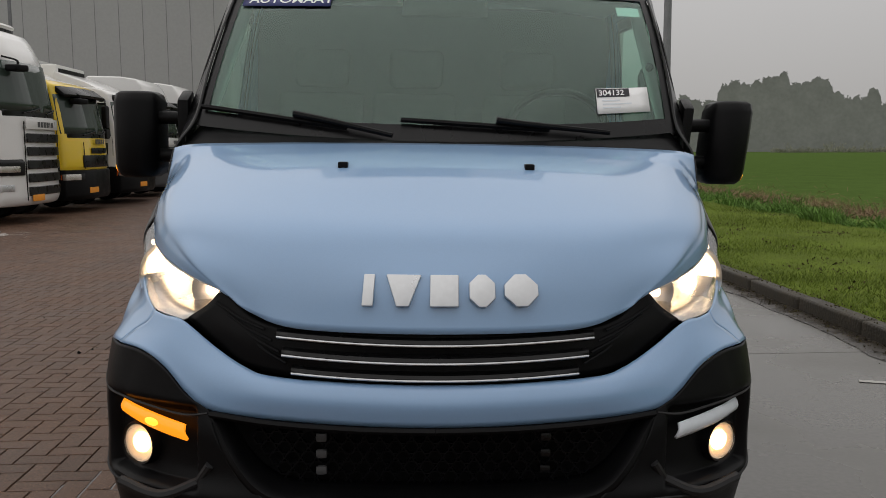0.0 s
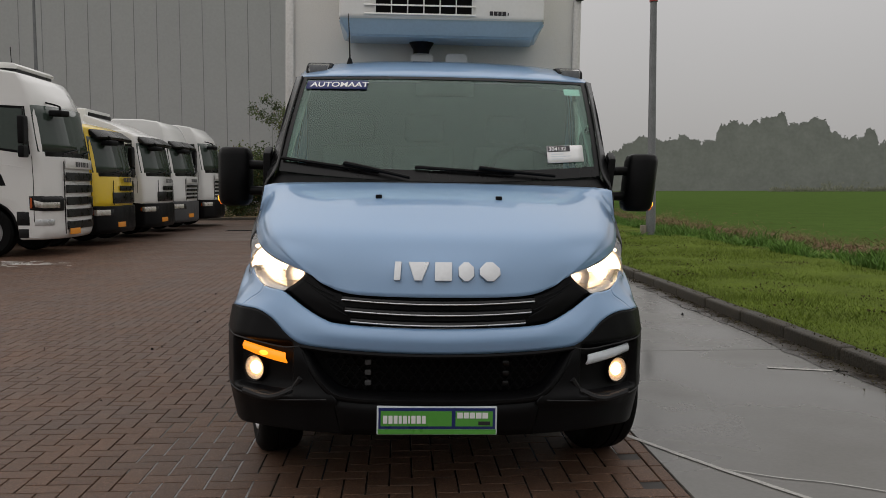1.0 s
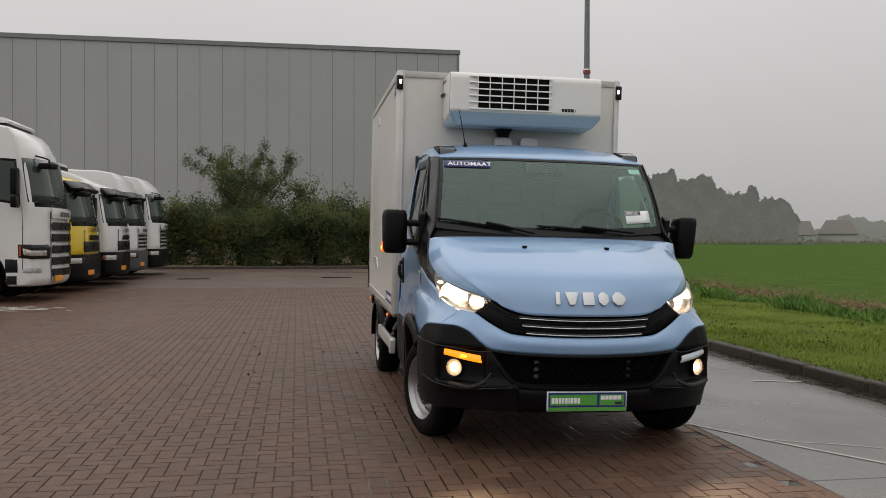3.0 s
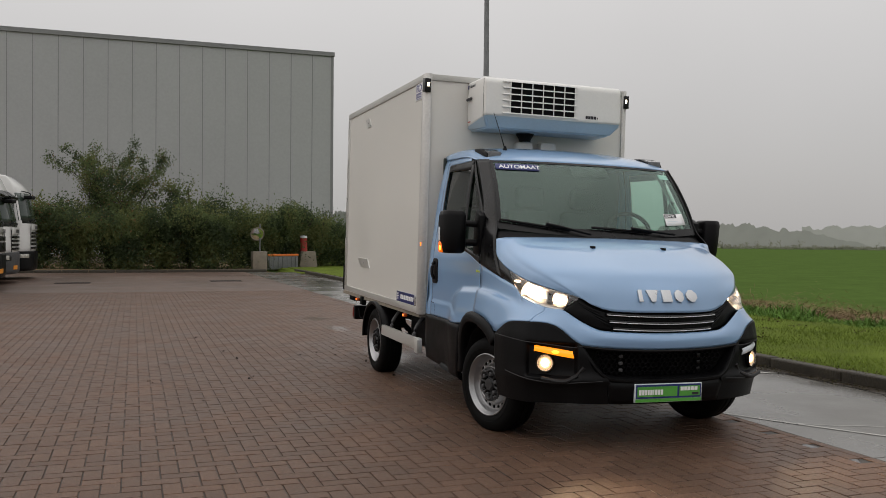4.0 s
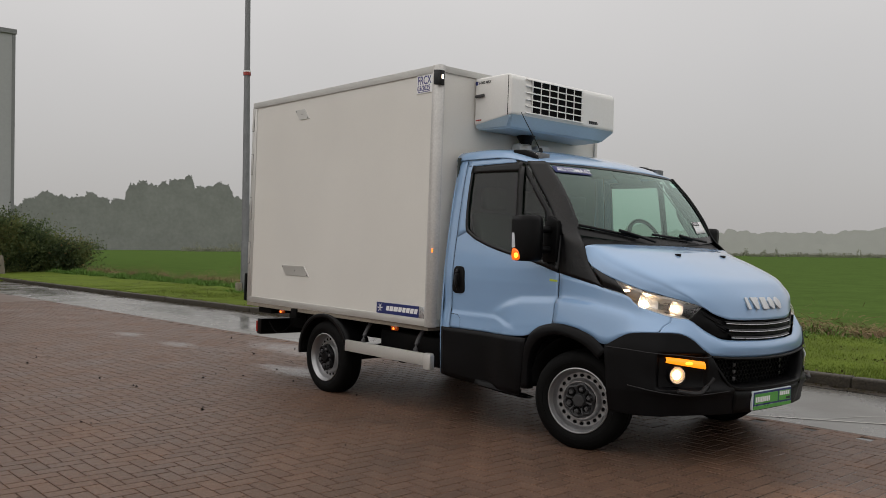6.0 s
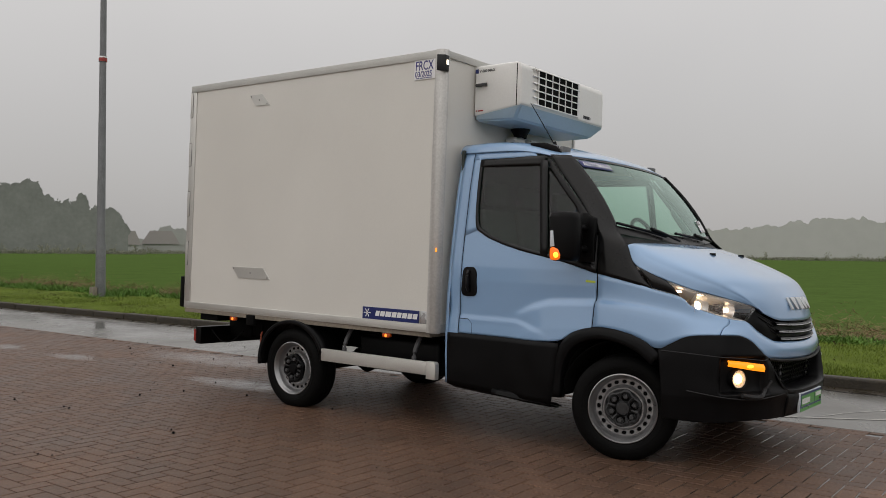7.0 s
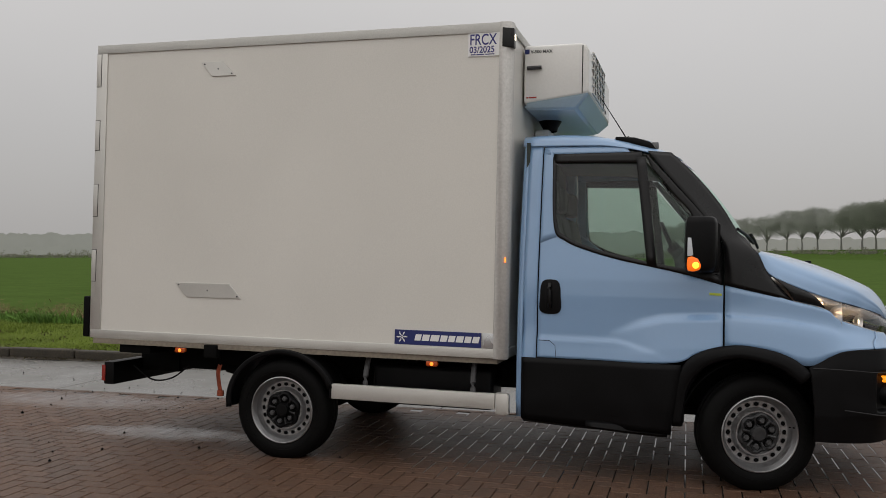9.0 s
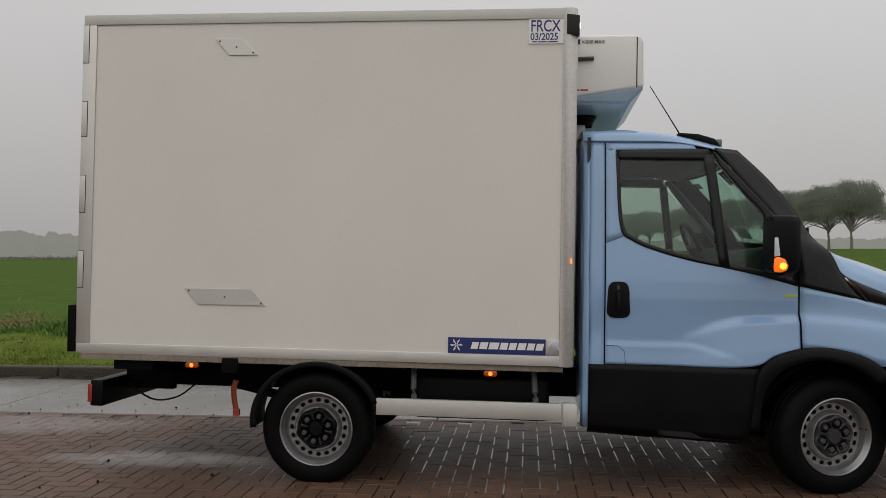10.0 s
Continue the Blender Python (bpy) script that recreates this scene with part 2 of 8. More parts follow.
M["repeater"] = glow("lit_repeater", (1.0, 0.17, 0.006), 0.75, (0.5, 0.10, 0.01))
M["marker_on"] = glow("lit_side_marker", (1.0, 0.20, 0.02), 2.2, (0.8, 0.2, 0.02))
M["white_on"] = glow("lit_position_lamp", (1.0, 0.85, 0.62), 2.5)
M["red_lens"] = mat("red_lens", (0.30, 0.03, 0.022), 0.2, vary=0.05)
M["amber_lens"] = mat("amber_lens", (0.42, 0.07, 0.01), 0.2, vary=0.05)
M["orange_strap"] = mat("orange_strap", (0.28, 0.055, 0.022), 0.8, vary=0.3, scale=20)
M["navy"] = mat("navy_sticker", (0.012, 0.022, 0.13), 0.35, vary=0.05)
M["sign_green"] = mat("green_sign_print", (0.085, 0.32, 0.05), 0.35, vary=0.05)
M["white_print"] = mat("white_print", (0.78, 0.78, 0.78), 0.45, vary=0.03)
M["pale_print"] = mat("pale_print", (0.62, 0.66, 0.70), 0.45, vary=0.05)
M["black_print"] = mat("black_print", (0.015, 0.015, 0.02), 0.5, vary=0.05)
M["blue_print"] = mat("blue_print", (0.03, 0.03, 0.18), 0.5, vary=0.05)
M["orange_plate"] = mat("orange_plate", (0.75, 0.28, 0.02), 0.45, vary=0.08)
M["yellow_sticker"] = mat("yellow_green_sticker", (0.45, 0.55, 0.05), 0.5, vary=0.05)
M["brick"] = mat("wet_red_brown_paver", (0.088, 0.049, 0.031), 0.50, vary=0.30, scale=1.3, fine=170, bump=0.7, rvary=0.08, island=0.13, spec=0.28, coords="World")
M["joint"] = mat("sand_joint", (0.018, 0.014, 0.011), 0.6, vary=0.3, scale=3, fine=90, bump=0.04)
M["joint_water"] = mat("water_in_joints", (0.024, 0.021, 0.018), 0.14, vary=0.2, scale=3, rvary=0.10, spec=0.5)
M["concrete"] = mat("wet_concrete", (0.105, 0.100, 0.089), 0.26, vary=0.14, scale=0.7, fine=40, bump=0.05, rvary=0.16)
M["kerb"] = mat("kerb_concrete", (0.036, 0.029, 0.019), 0.7, vary=0.55, scale=5, fine=40, bump=0.9, bdist=0.012)
M["gutter"] = mat("wet_gutter_dirt", (0.030, 0.023, 0.016), 0.3, vary=0.5, scale=4, fine=60, bump=0.3, rvary=0.15)
M["line"] = mat("worn_white_line", (0.36, 0.35, 0.325), 0.5, vary=0.25, scale=9, fine=60)
M["fleck"] = mat("worn_white_paint", (0.62, 0.61, 0.58), 0.5, vary=0.25, scale=9, fine=60)
M["grass"] = mat("mown_grass", (0.096, 0.130, 0.020), 0.95, spec=0.05, vary=0.35, scale=1.2, fine=30, bump=0.6, bdist=0.03)
M["blade"] = mat("grass_blades", (0.140, 0.188, 0.032), 0.8, spec=0.15, vary=0.2, scale=1.5, island=0.35)
M["weed"] = mat("tall_weeds", (0.100, 0.185, 0.038), 0.8, spec=0.15, vary=0.2, scale=1.0, island=0.4)
M["dry"] = mat("dry_soil_and_straw", (0.17, 0.125, 0.075), 0.95, spec=0.05, vary=0.4, scale=2, fine=25, bump=0.8, bdist=0.05, island=0.3)
M["dirt"] = mat("dark_wet_soil", (0.060, 0.052, 0.024), 0.8, spec=0.1, vary=0.3, island=0.4)
M["field"] = mat("green_field", (0.058, 0.098, 0.020), 1.0, spec=0.0, vary=0.14, scale=0.6, fine=4.0)
# slight sheen pales the field at low angles, standing in for horizon mist
fb = M["field"].node_tree.nodes["Principled BSDF"]
fb.inputs["Sheen Weight"].default_value, fb.inputs["Sheen Roughness"].default_value = 0.035, 0.35
fb.inputs["Sheen Tint"].default_value = (0.9, 1.0, 0.75, 1)
M["facade"] = mat("grey_metal_cladding", (0.36, 0.370, 0.368), 0.5, vary=0.05, scale=0.25, fine=8)
M["facade_dark"] = mat("grey_metal_joint", (0.20, 0.205, 0.205), 0.6, vary=0.1)
M["galv"] = mat("galvanised_steel", (0.16, 0.165, 0.17), 0.5, metal=0.3, vary=0.25, scale=4, fine=40)
M["bark"] = mat("bark", (0.06, 0.05, 0.04), 0.9, vary=0.3, scale=6, bump=0.5)
# mist is put into the avenue greens, paler for the farther trees
M["avenue_leaf"] = foliage("haze_pale_avenue_foliage", (0.225, 0.245, 0.198), 0.0, 0.05)
M["avenue_mid"] = foliage("haze_pale_far_avenue_foliage", (0.34, 0.357, 0.318), 0.0, 0.05)
# flat greys with the mist painted in, paler for each farther treeline
M["mist_near"] = mat("haze_grey_wood", (0.245, 0.255, 0.239), 1.0, spec=0.0, vary=0.10, scale=0.30, fine=1.3)
M["mist_mid"] = mat("haze_grey_mid", (0.385, 0.39, 0.372), 1.0, spec=0.0, vary=0.05, scale=0.08, fine=0.3)
M["mist_far"] = mat("haze_grey_far", (0.48, 0.482, 0.468), 1.0, spec=0.0, vary=0.03, scale=0.05, fine=0.2)
# hedgerow olive, lightened in place of mist
M["hedgerow"] = foliage("haze_pale_hedgerow", (0.27, 0.275, 0.215), 0.0, 0.25)
M["straw"] = mat("cut_straw", (0.200, 0.140, 0.082), 0.9, spec=0.1, vary=0.2, scale=2.0, island=0.4)
M["leaf"] = foliage("hedge_leaves", (0.122, 0.156, 0.068), 0.0, 0.30)
M["leaf_dark"] = foliage("dark_hedge_leaves", (0.072, 0.096, 0.050), 0.0, 0.25)
M["leaf_pale"] = foliage("pale_hedge_leaves", (0.165, 0.180, 0.072), 0.0, 0.25)
M["leaf_red"] = foliage("autumn_leaves", (0.20, 0.135, 0.065), 0.0, 0.3)
# far bark and roof are greyed as mist would grey them
M["haze_pale_bark"] = mat("haze_pale_bark", (0.20, 0.20, 0.185), 0.9)
M["roof_tile"] = mat("haze_grey_roof", (0.34, 0.315, 0.305), 0.9)
M["block"] = mat("concrete_block", (0.22, 0.19, 0.15), 0.85, vary=0.25, scale=3, fine=40, bump=0.3)
M["orange_paint"] = mat("orange_barrier_paint", (0.65, 0.16, 0.02), 0.5, vary=0.1)
M["red_paint"] = mat("red_post_paint", (0.35, 0.03, 0.025), 0.5, vary=0.15)


def speckled(m, scale, light, dark):
    """Pale grains and dark pits over a rough, weathered surface."""
    nt = m.node_tree
    b = nt.nodes["Principled BSDF"]
    src = b.inputs["Base Color"].links[0].from_socket
    place = nt.nodes.new("ShaderNodeNewGeometry").outputs["Position"]
    for k, (lo, hi, gain) in enumerate(((0.60, 0.70, light), (0.60, 0.70, dark))):
        n = nt.nodes.new("ShaderNodeTexNoise")
        n.inputs["Scale"].default_value, n.inputs["Detail"].default_value = scale * (1.0, 0.73)[k], 1.0
        nt.links.new(place, n.inputs["Vector"])
        r = nt.nodes.new("ShaderNodeMapRange")
        r.inputs[1].default_value, r.inputs[2].default_value = lo, hi
        r.inputs[3].default_value, r.inputs[4].default_value = 1.0, gain
        nt.links.new(n.outputs[0], r.inputs[0])
        s_ = nt.nodes.new("ShaderNodeVectorMath")
        s_.operation = "SCALE"
        nt.links.new(src, s_.inputs[0])
        nt.links.new(r.outputs[0], s_.inputs["Scale"])
        src = s_.outputs[0]
    nt.links.new(src, b.inputs["Base Color"])


speckled(M["brick"], 130, 3.0, 0.3)


def far_paving():
    """Pavers too far off to be told apart: rows of bricks in the surface."""
    m = mat("wet_far_pavers", (0.103, 0.062, 0.043), 0.5, vary=0.25, scale=0.5, fine=14, bump=0.2, rvary=0.14, coords="Object")
    nt = m.node_tree
    b = nt.nodes["Principled BSDF"]
    src = b.inputs["Base Color"].links[0].from_socket
    co = nt.nodes.new("ShaderNodeTexCoord")
    br = nt.nodes.new("ShaderNodeTexBrick")
    br.inputs["Scale"].default_value = 1.0
    br.inputs["Brick Width"].default_value, br.inputs["Row Height"].default_value = 0.21, 0.105
    br.inputs["Mortar Size"].default_value = 0.008
    br.inputs["Color1"].default_value, br.inputs["Color2"].default_value, br.inputs["Mortar"].default_value = (1, 1, 1, 1), (0.8, 0.8, 0.8, 1), (0.45, 0.45, 0.45, 1)
    mx = nt.nodes.new("ShaderNodeVectorMath")
    mx.operation = "MULTIPLY"
    nt.links.new(co.outputs["Object"], br.inputs["Vector"])
    nt.links.new(src, mx.inputs[0])
    nt.links.new(br.outputs["Color"], mx.inputs[1])
    nt.links.new(mx.outputs[0], b.inputs["Base Color"])
    return m


M["brick_far"] = far_paving()


# ---- building blocks ----
BODY = pose(0, 1.5, 0.5) @ pose(0, 0, 0, 0.9, 0, 0) @ pose(0, 0, 0, 0, 1.1, 0) @ pose(0, -1.5, -0.5)
IDENT = Matrix.Identity(4)
CAB = [False]


def cab_shift(me):
    """The cab sits a little to its left on the frame, more so towards the back."""
    for v in me.vertices:
        c = float(np.interp(v.co.y, [-0.9, -0.7, 0.0, 0.7, 1.5], [0.0, 0.01, 0.03, 0.052, 0.05]))
        high = min(max(v.co.z - 1.15, 0.0), 0.9) * (1.0 if v.co.y > -0.1 else 0.0)
        v.co.x += (c + 0.045 * high) * (1 + v.co.x / 0.9)


def thing(name, label, category, at=IDENT, group="", kind=""):
    e = new(name)
    e.empty_display_size = 0.2
    e.matrix_world = at
    return tagged(e, label, category, group, kind)


def part(name, bm, material, parent=None, label="", smooth=True, thick=0.0, xf=None, sharp=40):
    """Links a bmesh, or a pair of vertices and faces, as one mesh object."""
    me = bpy.data.meshes.new(name)
    if isinstance(bm, tuple):
        me.from_pydata([tuple(v) for v in bm[0]], [], [tuple(f) for f in bm[1]])
        me.update()
    else:
        bm.to_mesh(me)
        bm.free()
    if xf is not None and CAB[0]:
        me.transform(BODY.inverted() @ xf)
        cab_shift(me)
        me.transform(BODY)
    elif xf is not None:
        me.transform(xf)
    if smooth and len(me.polygons):
        me.shade_smooth()
        me.set_sharp_from_angle(angle=radians(sharp))
    me.materials.append(material)
    ob = new(name, me)
    if parent is not None:
        ob.parent = parent
    if label:
        ob["label"] = label
    if thick:
        so = ob.modifiers.new("shell", "SOLIDIFY")
        so.thickness, so.offset = thick, 0.0
    return ob


def cr(points, n):
    """n points on a smooth curve through the given ones."""
    p = np.array(points, float)
    k = len(p)
    if k == 2:
        s = np.linspace(0, 1, n)[:, None]
        return p[0] * (1 - s) + p[1] * s
    ext = np.vstack([2 * p[0] - p[1], p, 2 * p[-1] - p[-2]])
    out = []
    for u in np.linspace(0, k - 1, n):
        i = min(int(u), k - 2)
        f = u - i
        a, b, c, d = ext[i], ext[i + 1], ext[i + 2], ext[i + 3]
        out.append(0.5 * (2 * b + (c - a) * f + (2 * a - 5 * b + 4 * c - d) * f * f + (3 * b - a - 3 * c + d) * f ** 3))
    return np.array(out)


def loft(curves, nu, nv):
    """A smooth sheet through curves."""
    rows = np.array([cr(c, nv) for c in curves])
    g = np.array([cr(rows[:, j], nu) for j in range(nv)])
    verts = g.reshape(-1, 3)
    faces = [(j * nu + i, j * nu + i + 1, (j + 1) * nu + i + 1, (j + 1) * nu + i) for j in range(nv - 1) for i in range(nu - 1)]
    return verts, faces


def sym(row):
    """A line from the side to the middle, carried on to the other side."""
    return [tuple(p) for p in row] + [(-p[0], p[1], p[2]) for p in reversed(row[:-1])]


def flip(vf):
    v = np.array(vf[0], float).copy()
    v[:, 0] *= -1
    return v, [tuple(reversed(f)) for f in vf[1]]


def join(*vfs):
    verts, faces, n = [], [], 0
    for v, f in vfs:
        verts.append(np.array(v, float))
        faces += [tuple(i + n for i in q) for q in f]
        n += len(v)
    return np.vstack(verts), faces


def box(x0, y0, z0, x1, y1, z1, bevel=0.0, seg=2):
    bm = bmesh.new()
    bmesh.ops.create_cube(bm, size=1.0)
    for v in bm.verts:
        v.co = Vector((x0 + (v.co.x + 0.5) * (x1 - x0), y0 + (v.co.y + 0.5) * (y1 - y0), z0 + (v.co.z + 0.5) * (z1 - z0)))
    if bevel:
        bmesh.ops.bevel(bm, geom=list(bm.edges), offset=bevel, segments=seg, affect="EDGES", profile=0.6)
    return bm


def prism(outline, depth, axis="x", bevel=0.0, seg=2):
    """A solid from an outline (a, b) in the plane across axis, from depth[0] to depth[1]."""
    def put(a, b, d):
        return {"x": (d, a, b), "y": (a, d, b), "z": (a, b, d)}[axis]
    bm = bmesh.new()
    lo = [bm.verts.new(put(a, b, depth[0])) for a, b in outline]
    hi = [bm.verts.new(put(a, b, depth[1])) for a, b in outline]
    n = len(outline)
    bm.faces.new(lo)
    bm.faces.new(list(reversed(hi)))
    for i in range(n):
        bm.faces.new((lo[i], hi[i], hi[(i + 1) % n], lo[(i + 1) % n]))
    bmesh.ops.recalc_face_normals(bm, faces=list(bm.faces))
    if bevel:
        bmesh.ops.bevel(bm, geom=list(bm.edges), offset=bevel, segments=seg, affect="EDGES", profile=0.6)
    return bm


def lathe(profile, n=40, axis="x", centre=(0, 0, 0)):
    """A turned solid: profile of (along, radius) about an axis."""
    verts, faces = [], []
    for a, r in profile:
        for k in range(n):
            c, s = math.cos(2 * math.pi * k / n) * r, math.sin(2 * math.pi * k / n) * r
            p = {"x": (a, c, s), "y": (c, a, s), "z": (c, s, a)}[axis]
            verts.append((p[0] + centre[0], p[1] + centre[1], p[2] + centre[2]))
    for i in range(len(profile) - 1):
        for k in range(n):
            faces.append((i * n + k, i * n + (k + 1) % n, (i + 1) * n + (k + 1) % n, (i + 1) * n + k))
    return np.array(verts), faces


def tube(points, radius, n=8, samples=0):
    """A round bar along a line."""
    p = cr(points, samples) if samples else np.array(points, float)
    verts, faces = [], []
    for i, q in enumerate(p):
        d = Vector(p[min(i + 1, len(p) - 1)] - p[max(i - 1, 0)]).normalized()
        side_ = d.orthogonal().normalized() if abs(d.z) > 0.95 else d.cross(Vector((0, 0, 1))).normalized()
        up = d.cross(side_)
        r = radius if np.isscalar(radius) else radius[0] + (radius[1] - radius[0]) * i / (len(p) - 1)
        for k in range(n):
            a = 2 * math.pi * k / n
            verts.append(tuple(Vector(q) + side_ * math.cos(a) * r + up * math.sin(a) * r))
    for i in range(len(p) - 1):
        for k in range(n):
            faces.append((i * n + k, i * n + (k + 1) % n, (i + 1) * n + (k + 1) % n, (i + 1) * n + k))
    faces.append(tuple(reversed(range(n))))
    faces.append(tuple(range((len(p) - 1) * n, len(p) * n)))
    return np.array(verts), faces


def words(name, text, size, m, material, parent, xf=None, thick=0.0005, bold=0.0):
    """Lettering in the built-in font: lies in m's xy plane, its lower left at m's origin."""
    cu = bpy.data.curves.new(name, "FONT")
    cu.body, cu.size, cu.extrude, cu.offset = text, size, thick, bold
    tmp = bpy.data.objects.new(name, cu)
    scene.collection.objects.link(tmp)
    bpy.context.view_layer.update()
    me = bpy.data.meshes.new_from_object(tmp.evaluated_get(bpy.context.evaluated_depsgraph_get()))
    bpy.data.objects.remove(tmp)
    me.transform(m)
    if CAB[0]:
        cab_shift(me)
    if xf is not None:
        me.transform(xf)
    me.materials.clear()
    me.materials.append(material)
    ob = new(name, me)
    ob.parent = parent
    return ob


def words_on(name, text, size, place, material, parent, xf, bold=0.0):
    """Lettering laid on a curved surface: place(a, b) gives the point for letter coordinates."""
    cu = bpy.data.curves.new(name, "FONT")
    cu.body, cu.size, cu.offset = text, size, bold
    tmp = bpy.data.objects.new(name, cu)
    scene.collection.objects.link(tmp)
    bpy.context.view_layer.update()
    me = bpy.data.meshes.new_from_object(tmp.evaluated_get(bpy.context.evaluated_depsgraph_get()))
    bpy.data.objects.remove(tmp)
    for v in me.vertices:
        v.co = Vector(place(v.co.x, v.co.y))
    if CAB[0]:
        cab_shift(me)
    me.transform(xf)
    me.materials.clear()
    me.materials.append(material)
    ob = new(name, me)
    ob.parent = parent
    return ob


def bars(widths, x, y, h, gap, d=(0, 0.001)):
    """Plain upright blocks in a row, standing for lettering: outlines in the xy plane."""
    out, n = [], 0
    vs, fs = [], []
    for w in widths:
        k = len(vs)
        vs += [(x, y, d[0]), (x + w, y, d[0]), (x + w, y + h, d[0]), (x, y + h, d[0]), (x, y, d[1]), (x + w, y, d[1]), (x + w, y + h, d[1]), (x, y + h, d[1])]
        fs += [(k, k + 3, k + 2, k + 1), (k + 4, k + 5, k + 6, k + 7), (k, k + 1, k + 5, k + 4), (k + 1, k + 2, k + 6, k + 5), (k + 2, k + 3, k + 7, k + 6), (k + 3, k, k + 4, k + 7)]
        x += w + gap
    return np.array(vs, float), fs


def scatter_leaves(centres, size, rng, up=0.3, upright=False):
    """Small leaf-shaped blades, folded along the middle, one at each centre."""
    n = len(centres)
    d = rng.normal(size=(n, 3))
    d[:, 2] += up
    d /= np.linalg.norm(d, axis=1)[:, None]
    s = np.cross(d, rng.normal(size=(n, 3)))
    s /= np.linalg.norm(s, axis=1)[:, None] + 1e-9
    if upright:
        a_ = rng.uniform(0, 2 * math.pi, n)
        s = np.stack([np.cos(a_), np.sin(a_), 0 * a_], 1)
        d = s * rng.normal(size=(n, 1)) * 0.6 + np.array([0, 0, 1.0]) * rng.choice([-1, 1], (n, 1))
        d /= np.linalg.norm(d, axis=1)[:, None]
    nrm = np.cross(d, s)
    sz = size * rng.uniform(0.6, 1.4, n)[:, None]
    a = centres
    v = np.stack([a, a + d * sz * 0.5 + s * sz * 0.32 + nrm * sz * 0.1, a + d * sz, a + d * sz * 0.5 - s * sz * 0.32 + nrm * sz * 0.1], 1).reshape(-1, 3)
    i = np.arange(n)[:, None] * 4
    f = np.concatenate([i + np.array([[0, 1, 2]]), i + np.array([[0, 2, 3]])], 1).reshape(-1, 3)
    return v, f


def quick(name, v, f, material, parent=None, label=""):
    """A big mesh from arrays."""
    me = bpy.data.meshes.new(name)
    f = np.asarray(f)
    me.vertices.add(len(v))
    me.vertices.foreach_set("co", np.asarray(v, np.float32).ravel())
    k = f.shape[1]
    me.loops.add(f.size)
    me.loops.foreach_set("vertex_index", f.astype(np.int32).ravel())
    me.polygons.add(len(f))
    me.polygons.foreach_set("loop_start", np.arange(0, f.size, k, dtype=np.int32))
    me.update(calc_edges=True)
    me.validate()
    me.materials.append(material)
    ob = new(name, me)
    if parent is not None:
        ob.parent = parent
    if label:
        ob["label"] = label
    return ob


# ---- the delivery truck: cab ----
van = thing("delivery_truck", "light blue delivery truck with white refrigerated box, headlamps lit", "truck")


CAB[0] = True


def both(name, vf, material, label="", thick=0.006, parent=None, mirror=True, **kw):
    """A part on the near and on the far side of the truck."""
    made = [part(name, vf, material, parent or van, label, thick=thick, xf=BODY, **kw)]
    if mirror:
        made.append(part(name, flip(vf), material, parent or van, label, thick=thick, xf=BODY, **kw))
    return made


def sx(y, z):
    """Half width of the cab's side at y, z."""
    base = np.interp(z, [0.28, 0.45, 0.70, 0.80, 1.0, 1.1, 1.2, 1.3, 1.5, 1.8, 2.0, 2.06], [0.875, 0.893, 0.898, 0.890, 0.893, 0.896, 0.893, 0.882, 0.858, 0.82, 0.785, 0.765])
    def rise(a):
        a = np.clip(a, 0, 1)
        return a * a * (3 - 2 * a)
    edge = np.interp(y, [0.20, 0.55, 0.68, 0.78, 0.92], [1.03, 1.01, 0.975, 0.93, 0.88])
    fold = np.interp(y, [0.40, 0.47, 0.60, 0.75, 0.82, 1.4], [0.72, 0.745, 0.79, 0.835, 0.85, 0.85])
    near = rise((0.92 - y) / 0.36)
    return base + near * (0.034 * rise((edge - z) / 0.06) + 0.024 * np.clip((edge - 0.06 - z) / 0.15, 0, 1)) + 0.012 * rise((y - 0.50) / 0.25) * rise((fold - z) / 0.03)


def side_sheet(lower, upper, ny, nz, out=0.0):
    """A sheet on the cab's side between two lines of (y, z)."""
    lo, hi = cr([(a, b, 0) for a, b in lower], ny), cr([(a, b, 0) for a, b in upper], ny)
    verts = []
    for p, q in zip(lo, hi):
        for s in np.linspace(0, 1, nz):
            y, z = p[0] + (q[0] - p[0]) * s, p[1] + (q[1] - p[1]) * s
            verts.append((sx(y, z) + out, y, z))
    faces = [(j * nz + i, j * nz + i + 1, (j + 1) * nz + i + 1, (j + 1) * nz + i) for j in range(ny - 1) for i in range(nz - 1)]
    return np.array(verts), faces


# bonnet
hood_half = [
    [(0, -0.055, 1.405), (0, -0.22, 1.370), (0, -0.41, 1.308), (0, -0.585, 1.232), (0, -0.69, 1.180), (0, -0.745, 1.123), (0, -0.806, 1.040), (0, -0.843, 0.928)],
    [(0.42, -0.035, 1.402), (0.43, -0.21, 1.362), (0.43, -0.40, 1.300), (0.425, -0.565, 1.232), (0.42, -0.66, 1.182), (0.415, -0.715, 1.125), (0.395, -0.762, 1.043), (0.35, -0.803, 0.932)],
    [(0.72, -0.005, 1.395), (0.745, -0.155, 1.335), (0.75, -0.31, 1.276), (0.735, -0.45, 1.220), (0.71, -0.535, 1.183), (0.68, -0.592, 1.145), (0.615, -0.68, 1.075), (0.485, -0.757, 0.965)],
    [(0.815, 0.008, 1.389), (0.836, -0.088, 1.303), (0.834, -0.262, 1.232), (0.798, -0.425, 1.172), (0.764, -0.515, 1.142), (0.722, -0.575, 1.113), (0.645, -0.666, 1.063), (0.532, -0.736, 0.993)],
    [(0.863, 0.02, 1.379), (0.877, -0.045, 1.255), (0.868, -0.22, 1.175), (0.825, -0.40, 1.115), (0.785, -0.492, 1.092), (0.745, -0.555, 1.074), (0.66, -0.65, 1.045), (0.571, -0.712, 1.018)],
]
